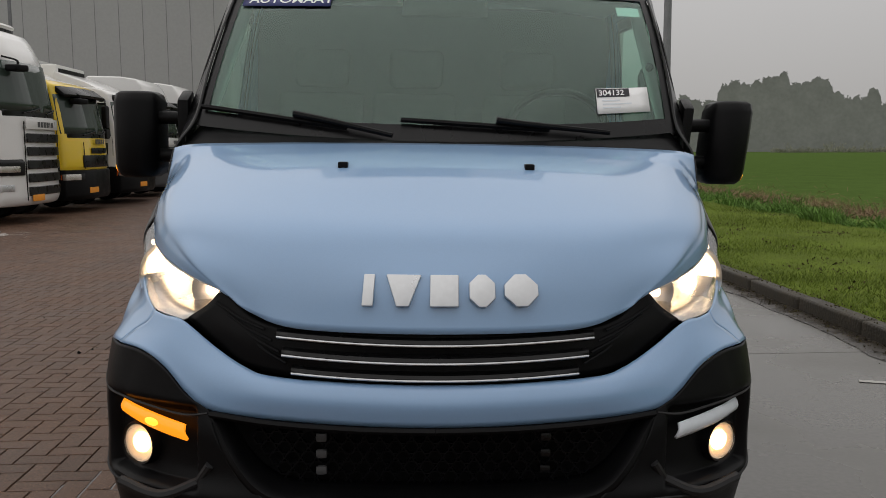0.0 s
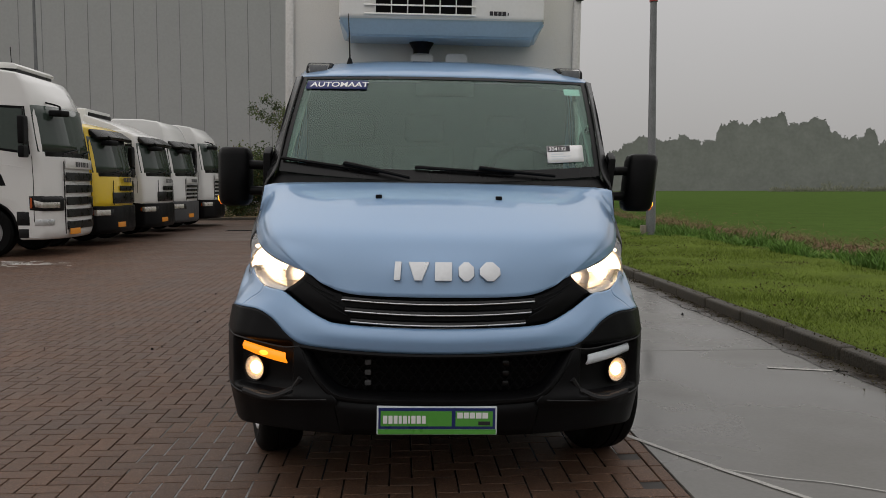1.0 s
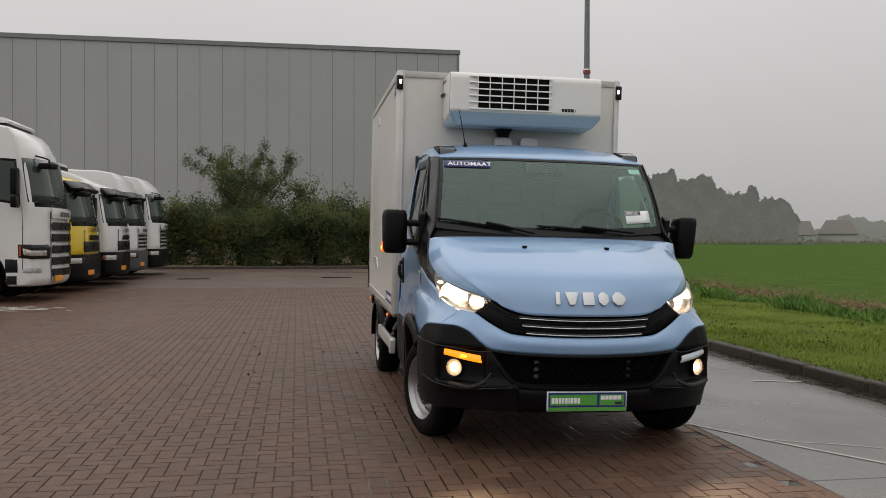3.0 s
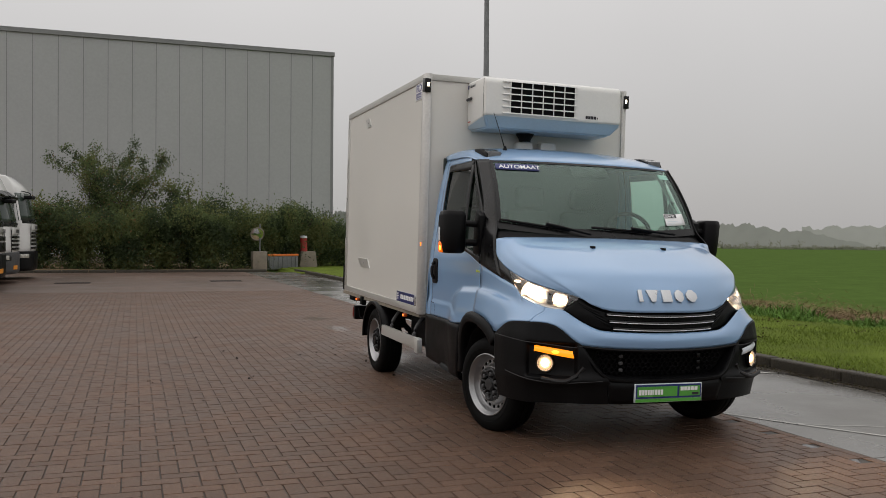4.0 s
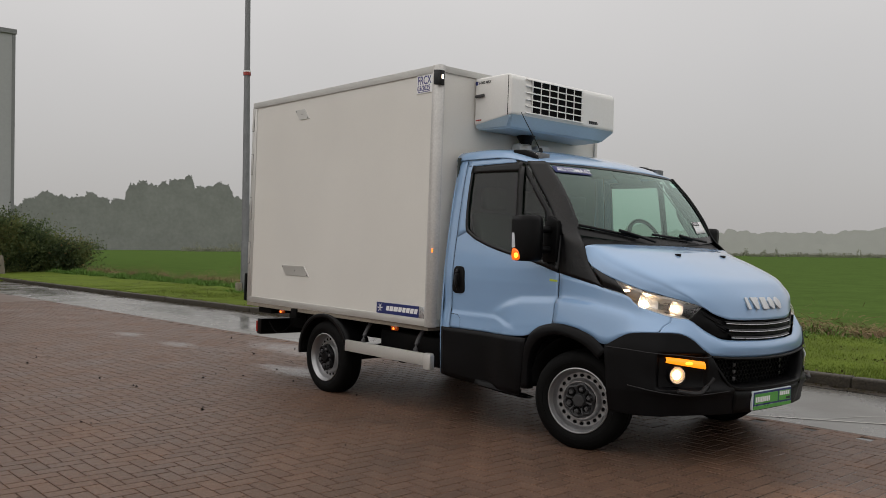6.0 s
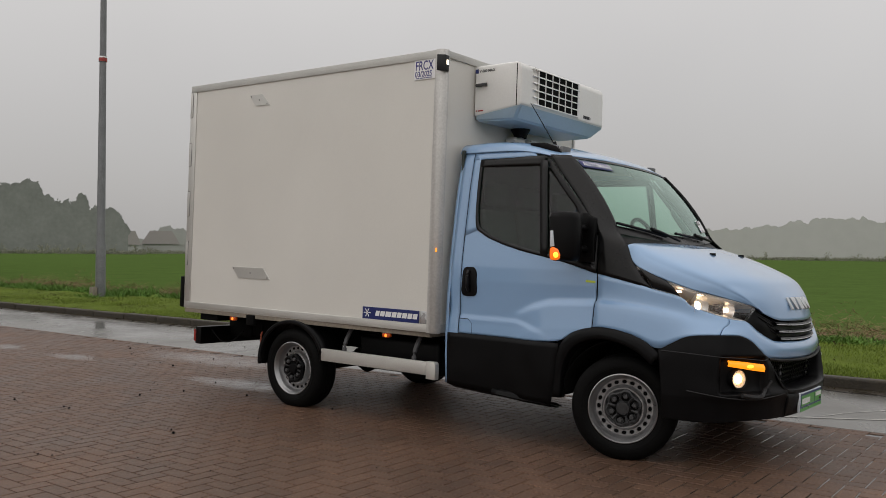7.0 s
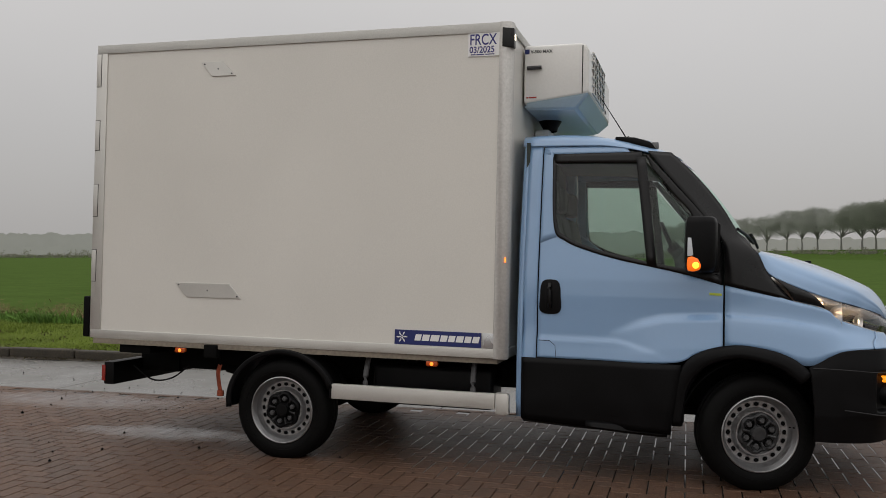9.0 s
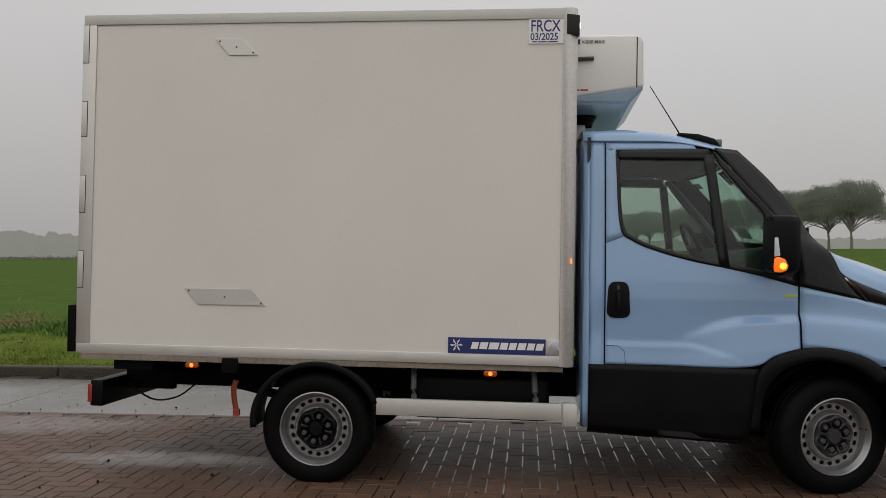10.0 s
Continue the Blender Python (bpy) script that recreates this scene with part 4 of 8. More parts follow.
# headlamps
lamp_top = [(0.876, -0.056, 1.243), (0.866, -0.225, 1.170), (0.822, -0.405, 1.110), (0.748, -0.553, 1.070), (0.657, -0.652, 1.040), (0.565, -0.712, 1.015)]
lamp_low = [(0.889, -0.171, 1.110), (0.870, -0.335, 1.070), (0.854, -0.408, 1.016), (0.815, -0.52, 0.977), (0.768, -0.617, 0.947), (0.677, -0.689, 0.932)]
lamp_mid = [tuple((np.array(a) + np.array(b)) / 2 + np.array([0.012, -0.012, 0.004])) for a, b in zip(lamp_top, lamp_low)]
lamp_in = [tuple((np.array(a) + np.array(b)) / 2 + np.array([-0.10, 0.22, 0.0])) for a, b in zip(lamp_top, lamp_low)]
lens_vf, bowl_vf = loft([lamp_top, lamp_mid, lamp_low], 9, 24), loft([lamp_top, lamp_in, lamp_low], 9, 24)
tip_vf = loft([[np.array(p) + np.array([0.002, -0.002, 0.001]) for p in cr(c, 24)[:6]] for c in (lamp_top, lamp_mid, lamp_low)], 7, 8)
for s in (-1, 1):
    fl = (lambda a: a) if s > 0 else flip
    hl = part("headlamp", fl(bowl_vf), M["lamp_shell"], van, "lit headlamp with clear lens", thick=0.004, xf=BODY)
    g = part("lens", fl(lens_vf), M["lens"], hl, "clear lens", xf=BODY)
    g.visible_shadow = False
    part("lamp_trim", fl(tip_vf), M["black_gloss"], hl, "black lamp corner trim", thick=0.003, xf=BODY)
    for cx, cy, cz, r, wide, lit in ((0.768, -0.440, 1.010, 0.100, 0.90, True), (0.640, -0.566, 0.990, 0.052, 0.9, False)):
        turn = pose(s * cx, cy, cz, 0, 0, s * (5 if lit else 26)) @ Matrix.Diagonal((wide, 1, 1, 1))
        f = r * 0.36
        deep = r * r / (4 * f)
        bowl = [(-0.004, r * 1.06), (0.0, r)] + [(deep - q * q / (4 * f), q) for q in np.linspace(r, 0.012, 12)[1:]]
        rb = part("reflector", lathe(bowl, 36, "y"), M["lamp_mirror"], hl, "mirrored reflector bowl", xf=BODY @ turn)
        part("bulb", lathe([(deep, 0.010), (deep - f, r * 0.30), (deep - 1.4 * f, r * 0.27), (deep - 1.7 * f, r * 0.16), (deep - 1.8 * f, 0.0)], 20, "y"), M["lamp_on"] if lit else M["reflector_on"], rb, "lit bulb", xf=BODY @ turn)
    # small glowing block added for the warm fleck inside the headlamp
    part("day_light", box(s * 0.835 - 0.02, -0.335, 1.088, s * 0.835 + 0.016, -0.30, 1.105, 0.007), M["reflector_on"], hl, "small warm glowing fleck in the headlamp", xf=BODY)

# black lower bumper
corner_upper = [[(0.960, -0.25, 0.735), (0.940, -0.43, 0.830), (0.874, -0.608, 0.848), (0.787, -0.693, 0.846), (0.717, -0.741, 0.813), (0.652, -0.780, 0.753), (0.588, -0.801, 0.714)],
                [(0.968, -0.26, 0.69), (0.958, -0.42, 0.73), (0.905, -0.60, 0.725), (0.835, -0.685, 0.705), (0.745, -0.748, 0.685), (0.655, -0.795, 0.665), (0.565, -0.825, 0.65)],
                [(0.967, -0.27, 0.60), (0.957, -0.43, 0.59), (0.905, -0.60, 0.575), (0.84, -0.68, 0.565), (0.75, -0.748, 0.555), (0.64, -0.80, 0.55), (0.515, -0.84, 0.56)]]
corner_lower = [[(0.964, -0.28, 0.50), (0.953, -0.44, 0.495), (0.908, -0.60, 0.487), (0.835, -0.69, 0.482), (0.735, -0.77, 0.485), (0.59, -0.84, 0.492), (0.43, -0.878, 0.497)],
                [(0.960, -0.28, 0.45), (0.946, -0.44, 0.445), (0.892, -0.60, 0.437), (0.81, -0.69, 0.432), (0.71, -0.762, 0.435), (0.575, -0.825, 0.442), (0.43, -0.868, 0.447)],
                [(0.935, -0.285, 0.32), (0.918, -0.45, 0.32), (0.865, -0.60, 0.325), (0.78, -0.69, 0.335), (0.68, -0.76, 0.34), (0.55, -0.815, 0.34), (0.41, -0.85, 0.34)]]
corner = loft(corner_upper + corner_lower, 96, 110)
pv_ = corner[0]


def ease(a):
    a = np.clip(a, 0, 1)
    return a * a * (3 - 2 * a)


hollow = ease((pv_[:, 0] - 0.612) / 0.03) * ease((0.905 - pv_[:, 0]) / 0.025) * ease((pv_[:, 2] - 0.492) / 0.022) * ease((0.735 - pv_[:, 2]) / 0.04)
corner = (pv_ + hollow[:, None] * np.array([-0.018, 0.036, 0.0]), corner[1])
low_bar = loft([sym(r) for r in [[(0.44, -0.865, 0.492), (0.3, -0.885, 0.485), (0.15, -0.895, 0.482), (0, -0.898, 0.48)],
                [(0.43, -0.875, 0.45), (0.3, -0.895, 0.445), (0.15, -0.905, 0.44), (0, -0.908, 0.44)],
                [(0.41, -0.85, 0.34), (0.3, -0.865, 0.34), (0.15, -0.875, 0.34), (0, -0.878, 0.34)]]], 8, 29)
lower = part("lower_bumper", join(corner, flip(corner), low_bar), M["black_plastic"], van, "black textured lower bumper", thick=0.008, xf=BODY)
lip = loft([sym(r) for r in [[(0.60, -0.80, 0.705), (0.53, -0.845, 0.585), (0.46, -0.868, 0.51), (0.38, -0.885, 0.488), (0.2, -0.903, 0.482), (0, -0.907, 0.48)],
            [(0.575, -0.80, 0.70), (0.508, -0.84, 0.59), (0.445, -0.862, 0.528), (0.37, -0.876, 0.508), (0.2, -0.892, 0.502), (0, -0.897, 0.50)],
            [(0.545, -0.72, 0.69), (0.49, -0.74, 0.59), (0.43, -0.75, 0.53), (0.36, -0.76, 0.51), (0.2, -0.77, 0.505), (0, -0.775, 0.503)]]], 7, 61)
part("intake_surround", lip, M["black_plastic"], lower, "black intake surround", thick=0.006, xf=BODY)
part("intake_back", box(-0.57, -0.755, 0.48, 0.57, -0.74, 0.72), M["dark"], lower, xf=BODY)
hexes = []
for r in range(7):
    for c in range(-12, 13):
        x, z = c * 0.042 + (0.021 if r % 2 else 0), 0.52 + r * 0.028
        if abs(x) < 0.40 + (z - 0.5) * 0.5:
            hexes.append(lathe([(-0.772 + 0.02 * x * x, 0.023), (-0.782 + 0.02 * x * x, 0.021), (-0.782 + 0.02 * x * x, 0.018), (-0.768, 0.018)], 6, "y", (x, 0, z)))
for hx in hexes:
    part("mesh_cell", hx, M["black_plastic"], lower, smooth=False, xf=BODY)
for x in (-0.30, 0.295):
    for k in range(3):
        part("intake_clip", box(x - 0.015, -0.80, 0.535 + 0.045 * k, x + 0.015, -0.785, 0.56 + 0.045 * k, 0.008), M["grey_plastic"] if x < 0 else M["black_gloss"], lower, xf=BODY)
top_edge = [(0.586, -0.805, 0.706), (0.42, -0.836, 0.690), (0.2, -0.865, 0.682), (0, -0.875, 0.68)]
edge = tube(cr(top_edge, 14), 0.010, 6)
part("intake_edge", join(edge, flip(edge)), M["black_plastic"], lower, xf=BODY)
for s in (-1, 1):
    # fog lamp pocket, indicator, winglet
    pk = part("lamp_pocket", join(tube([(s * 0.62, -0.80, 0.52), (s * 0.72, -0.80, 0.485), (s * 0.84, -0.735, 0.50)], (0.014, 0.014), 8, 14), tube([(s * 0.62, -0.80, 0.52), (s * 0.585, -0.825, 0.575)], 0.012, 8, 6)), M["dark_grey"], lower, "dark grey pocket edge", xf=BODY)
    at = BODY @ pose(s * 0.80, -0.700, 0.591, 0, 0, s * 30) @ Matrix.Diagonal((0.80, 1, 0.84, 1))
    part("lamp_socket", lathe([(0.07, 0.080), (0.0, 0.074), (-0.008, 0.070), (-0.004, 0.065), (0.02, 0.063)], 28, "y"), M["black_plastic"], lower, "black socket round the fog lamp", xf=at)
    fg = part("fog_lamp", lathe([(0.022 - q * q * 6.0, q) for q in np.linspace(0.010, 0.060, 10)] + [(0.0, 0.063), (0.05, 0.063)], 32, "y"), M["fog_bowl"], lower, "lit round fog lamp", xf=at)
    part("fog_glass", lathe([(-0.008, 0.0545), (-0.018, 0.045), (-0.027, 0.024), (-0.029, 0.0)], 24, "y"), M["lens"], fg, "clear lens", xf=at)
    part("bulb", lathe([(0.020, 0.030), (0.010, 0.036), (0.002, 0.032), (-0.005, 0.020), (-0.008, 0.0)], 24, "y"), M["fog_on"], fg, "lit bulb", xf=at)
    front = [(0.850, -0.645, 0.700), (0.79, -0.703, 0.694), (0.715, -0.756, 0.684), (0.652, -0.794, 0.676)]
    under = [(0.854, -0.648, 0.668), (0.79, -0.710, 0.656), (0.715, -0.760, 0.643), (0.645, -0.799, 0.634)]
    iv = loft([front, [tuple((np.array(a) + np.array(b)) / 2 + np.array([0.004, -0.008, 0])) for a, b in zip(front, under)], under], 6, 12)
    if s < 0:
        part("indicator_bulb", lathe([(-0.004, 0.0), (-0.003, 0.012), (0.0, 0.016)], 14, "y"), M["amber_core"], lower, "bright indicator bulb", xf=BODY @ pose(-0.752, -0.750, 0.668, 0, 0, -33) @ Matrix.Diagonal((1.6, 1, 0.7, 1)))
    part("indicator", iv if s > 0 else flip(iv), M["amber_on"] if s < 0 else M["pale_print"], lower, "glowing amber front indicator" if s < 0 else "clear unlit front indicator", thick=0.008, xf=BODY)
for s in (-1, 1):
    for nm, pts, r in (("bumper_seam", [(0.971, -0.27, 0.735), (0.962, -0.42, 0.733), (0.908, -0.60, 0.722), (0.835, -0.690, 0.718), (0.745, -0.752, 0.710), (0.655, -0.797, 0.702), (0.592, -0.806, 0.708)], 0.0035),
                       ("bumper_crease", [(0.958, -0.44, 0.508), (0.912, -0.605, 0.487), (0.84, -0.693, 0.475), (0.735, -0.772, 0.468), (0.60, -0.838, 0.482), (0.47, -0.872, 0.492)], 0.004)):
        part(nm, tube([(s * a, b, c) for a, b, c in cr(pts, 24)], r, 6), M["dark_grey"], lower, xf=BODY)
# front advertising plate, plain shapes for its print
pl = part("front_plate", box(-0.255, -0.911, 0.352, 0.255, -0.894, 0.474, 0.004), M["pale_print"], van, "navy and green dealer plate with printed bars", xf=BODY)
part("plate_field", box(-0.247, -0.914, 0.378, 0.247, -0.910, 0.468), M["navy"], pl, xf=BODY)
part("plate_strip", box(-0.250, -0.914, 0.355, 0.250, -0.910, 0.376), M["sign_green"], pl, "green strip", xf=BODY)
part("plate_panel", box(-0.238, -0.916, 0.39, 0.062, -0.912, 0.455), M["sign_green"], pl, "green panel", xf=BODY)
part("plate_panel", box(0.078, -0.916, 0.39, 0.236, -0.912, 0.455), M["sign_green"], pl, "green panel", xf=BODY)
up = pose(0, -0.917, 0, 90, 0, 0)
part("print_bar", bars((0.018, 0.017, 0.016, 0.013, 0.017, 0.008, 0.018, 0.017, 0.016), -0.228, 0.402, 0.034, 0.005), M["white_print"], pl, smooth=False, xf=BODY @ up)
part("print_bar", bars((0.024, 0.021, 0.022, 0.024, 0.024), 0.085, 0.425, 0.025, 0.004), M["white_print"], pl, smooth=False, xf=BODY @ up)
part("print_bar", bars((0.05,), 0.175, 0.396, 0.016, 0.003), M["black_print"], pl, smooth=False, xf=BODY @ up)

# door mirrors
for s in (-1, 1):
    o = [(0.985, 0.30), (1.0, 0.275), (1.06, 0.255), (1.12, 0.275), (1.145, 0.33), (1.143, 0.428), (0.985, 0.436)]
    bm = bmesh.new()
    rings = []
    for z, k in ((1.262, 0.72), (1.275, 0.9), (1.30, 1.0), (1.42, 1.02), (1.54, 1.0), (1.57, 0.9), (1.58, 0.72)):
        rings.append([bm.verts.new((s * (1.065 + (a - 1.065) * k), 0.35 + (b - 0.35) * k, z)) for a, b in o])
    for r0, r1 in zip(rings, rings[1:]):
        for i in range(len(o)):
            bm.faces.new((r0[i], r0[(i + 1) % len(o)], r1[(i + 1) % len(o)], r1[i]))
    bm.faces.new(rings[0])
    bm.faces.new(list(reversed(rings[-1])))
    bmesh.ops.recalc_face_normals(bm, faces=list(bm.faces))
    mi = part("mirror", bm, M["black_plastic"], van, "black door mirror with an amber repeater", xf=BODY, sharp=60)
    for z in (1.345, 1.485):
        part("mirror_arm", tube([(s * 0.87, 0.30, z - 0.005), (s * 0.93, 0.31, z), (s * 1.0, 0.33, z)], 0.026, 10, 8), M["black_plastic"], mi, "black mirror arm", xf=BODY)
    part("mirror_foot", prism([(0.235, 1.26), (0.235, 1.55), (0.33, 1.59), (0.365, 1.45), (0.365, 1.26)], (s * 0.865, s * 0.905), "x", 0.012), M["black_plastic"], mi, xf=BODY)
    part("mirror_face", box(s * 1.065 - 0.068, 0.420, 1.31, s * 1.065 + 0.050, 0.4275, 1.55, 0.004), M["chrome"], mi, "mirror glass", xf=BODY)
    part("repeater", prism([(0.342, 1.300), (0.352, 1.275), (0.385, 1.264), (0.418, 1.268), (0.424, 1.300), (0.420, 1.345), (0.395, 1.352), (0.360, 1.338)], (s * 1.110, s * 1.150), "x", 0.012, 3), M["repeater"], mi, "glowing amber repeater", xf=BODY)
    part("repeater_bulb", lathe([(0.0, 0.020), (0.004, 0.017), (0.007, 0.010), (0.008, 0.0)], 18, "x"), M["amber_core"], mi, "bright amber bulb", xf=BODY @ pose(s * 1.149, 0.374, 1.300) @ Matrix.Diagonal((s, 1, 1, 1)))
    part("repeater_lens", prism([(0.388, 1.356), (0.420, 1.350), (0.420, 1.456), (0.400, 1.456)], (s * 1.115, s * 1.149), "x", 0.004), M["pale_print"], mi, "clear ribbed repeater lens", xf=BODY)

# inside the cab
part("cab_floor", box(-0.80, 0.56, 0.70, 0.80, 1.42, 0.74), M["interior"], van, xf=BODY)
dash = prism([(0.14, 1.42), (0.26, 1.43), (0.42, 1.405), (0.50, 1.33), (0.46, 1.15), (0.36, 0.95), (0.14, 0.9)], (-0.80, 0.80), "x", 0.03, 3)
part("dashboard", dash, M["interior"], van, "dark grey dashboard", xf=BODY)
part("instrument_hood", prism([(0.36, 1.40), (0.46, 1.44), (0.54, 1.40), (0.5, 1.3)], (0.22, 0.58), "x", 0.03, 3), M["interior"], van, xf=BODY)
a = [(0.46 + 0.19 * math.cos(t), 0.54 + 0.075 * math.sin(t), 1.455 + 0.165 * math.sin(t)) for t in np.linspace(0, 2 * math.pi, 33)]
stw = part("steering_wheel", tube(a, 0.017, 8), M["black_plastic"], van, "black steering wheel", xf=BODY)
part("wheel_hub", join(tube([(0.46, 0.54, 1.455), (0.46, 0.42, 1.32)], 0.05, 10), tube([(0.28, 0.54, 1.455), (0.64, 0.54, 1.455)], 0.018, 8)), M["black_plastic"], stw, xf=BODY)
for cx in (-0.50, -0.08, 0.42):
    st = part("seat", box(cx - 0.20, 0.72, 0.90, cx + 0.20, 1.20, 1.06, 0.05, 3), M["seat"], van, "dark cloth cab seat", xf=BODY)
    part("backrest", prism([(1.12, 1.03), (1.25, 1.03), (1.37, 1.62), (1.27, 1.64)], (cx - 0.19, cx + 0.19), "x", 0.04, 3), M["seat"], st, xf=BODY)
    part("headrest", box(cx - 0.12, 1.26, 1.66, cx + 0.12, 1.35, 1.84, 0.04, 3), M["seat"], st, xf=BODY)
head = loft([[(-0.74, 0.62, 1.97), (0, 0.50, 2.01), (0.74, 0.62, 1.97)], [(-0.76, 0.9, 2.02), (0, 0.9, 2.10), (0.76, 0.9, 2.02)], [(-0.76, 1.41, 2.03), (0, 1.41, 2.11), (0.76, 1.41, 2.03)]], 8, 12)
part("headliner", head, M["headliner"], van, "grey headliner", thick=0.01, xf=BODY)
part("rear_lining", box(-0.80, 1.395, 0.75, 0.80, 1.415, 2.06), M["interior"], van, xf=BODY)
part("grab_handle", tube([(0.77, 0.46, 1.72), (0.74, 0.42, 1.66), (0.76, 0.30, 1.50)], 0.018, 8, 8), M["grey_plastic"], van, xf=BODY)
both("pillar_lining", loft([[(0.70, 0.66, 1.97), (0.74, 0.42, 1.70), (0.79, 0.21, 1.44)], [(0.76, 0.70, 1.97), (0.80, 0.48, 1.70), (0.84, 0.28, 1.44)]], 4, 10), M["headliner"], "", 0.006)
both("door_lining", side_sheet([(1.30, 0.75), (0.25, 0.80)], [(1.30, 1.46), (0.25, 1.20)], 8, 5, -0.06), M["interior"], "", 0.006)

CAB[0] = False
# ---- wheels ----
tyre_prof = [(-0.205, 0.222), (-0.218, 0.26), (-0.216, 0.30), (-0.195, 0.328), (-0.17, 0.337), (-0.14, 0.338), (-0.137, 0.331), (-0.13, 0.331), (-0.127, 0.338), (-0.092, 0.338), (-0.089, 0.331), (-0.082, 0.331), (-0.079, 0.338),
             (-0.045, 0.337), (-0.022, 0.328), (-0.004, 0.302), (0.0, 0.265), (-0.006, 0.235), (-0.016, 0.220)]
rim_prof = [(-0.018, 0.224), (-0.006, 0.2225), (-0.004, 0.217), (-0.010, 0.211), (-0.028, 0.206), (-0.034, 0.200), (-0.042, 0.197), (-0.066, 0.191), (-0.076, 0.183), (-0.077, 0.146), (-0.066, 0.140), (-0.046, 0.135), (-0.037, 0.129), (-0.037, 0.122), (-0.050, 0.112), (-0.056, 0.100), (-0.058, 0.0)]
cap_prof = [(-0.060, 0.131), (-0.040, 0.130), (-0.030, 0.124), (-0.026, 0.112), (-0.036, 0.100), (-0.040, 0.060), (-0.030, 0.050), (-0.018, 0.044), (-0.016, 0.030), (-0.018, 0.0)]


def lobed(profile):
    """A hub cap whose rim bulges outwards round each of its six nuts."""
    v, f = lathe(profile, 60)
    v = np.array([tuple(p) for p in v])
    r = np.hypot(v[:, 1], v[:, 2])
    bulge = 1 + 0.075 * np.clip((r - 0.07) / 0.03, 0, 1) * np.clip(1.6 * np.cos(6 * (np.arctan2(v[:, 2], v[:, 1]) - 0.3)), -1, 1)
    v[:, 1:] *= bulge[:, None]
    return v, f


def wheel(m, dished=False):
    """A steel wheel; the hubs of the rear ones stand out further."""
    e = new("wheel")
    e.parent = van
    e.matrix_local = m
    e["label"] = "silver steel wheel with a black hub" if dished else "silver steel wheel with dark hub cap and wet tyre"
    part("tyre", lathe(tyre_prof, 72), M["rubber"], e, "black wet tyre")
    for k in range(3):
        part("sidewall_rib", lathe([(-0.003 - 0.003 * k, 0.262 + 0.016 * k - 0.002), (0.001 - 0.0032 * k, 0.262 + 0.016 * k), (-0.003 - 0.0036 * k, 0.262 + 0.016 * k + 0.002)], 60), M["rubber"], e)
    rim = part("rim", lathe(rim_prof, 72), M["steel"], e, "silver painted steel rim")
    zf = -0.0755
    for k in range(20):
        t = pose(zf, 0, 0, 360 * k / 20, 0, 0)
        v, f = lathe([(-0.010, 0.0), (-0.010, 0.0150), (0.002, 0.0150), (0.003, 0.0)], 14)
        part("vent_hole", ([tuple(t @ Vector((x, y * 0.74 + 0.1640, z * 0.95))) for x, y, z in v], f), M["dark"], rim, smooth=False)
        v, f = lathe([(-0.002, 0.0150), (0.0035, 0.0165), (0.0, 0.0195)], 14)
        part("hole_lip", ([tuple(t @ Vector((x, y * 0.74 + 0.1640, z * 0.95))) for x, y, z in v], f), M["steel"], rim)
    part("valve", tube([(zf + 0.006, 0.19, 0.03), (zf + 0.05, 0.205, 0.034)], 0.005, 6), M["dark"], rim, "black tyre valve")
    back = 0.012 if dished else 0.0
    hub = part("hub_cap", lobed([(a + back, r * 0.90) for a, r in cap_prof]), M["black_plastic"] if dished else M["hub_grey"], e, "black hub" if dished else "dark grey hub cap")
    for k in range(6):
        a0 = 2 * math.pi * k / 6 + 0.3
        c, s_ = math.cos(a0), math.sin(a0)
        part("nut_pocket", lathe([(-0.0385 + back, 0.0), (-0.0375 + back, 0.024), (-0.030 + back, 0.027), (-0.034 + back, 0.030)], 14, "x", (0, c * 0.076, s_ * 0.076)), M["dark"], hub)
        part("wheel_nut", lathe([(-0.038 + back, 0.017), (-0.020 + back, 0.016), (-0.016 + back, 0.012), (-0.016 + back, 0.0)], 6, "x", (0, c * 0.076, s_ * 0.076)), M["grey_plastic"], hub, smooth=False)
        c, s_ = math.cos(a0 + math.pi / 6), math.sin(a0 + math.pi / 6)
        part("cap_rib", tube([(-0.034 + back, c * 0.052, s_ * 0.052), (-0.029 + back, c * 0.098, s_ * 0.098)], (0.005, 0.010), 6), M["dark_grey"] if dished else M["hub_grey"], hub)
    return e


WZ = 0.328
wheel(pose(-0.915, 0.0, WZ, 0, 0, 195))
wheel(pose(0.955, 0.0, WZ, 0, 0, 15))
wheel(pose(-0.938, 3.016, WZ - 0.008, 0, 0, 180), True)
wheel(pose(0.965, 3.016, WZ, 0, 0, 0), True)

# ---- box body ----
BX0, BX1, BY0, BY1, BZ0, BZ1 = -0.965, 1.035, 1.50, 4.545, 0.695, 2.795
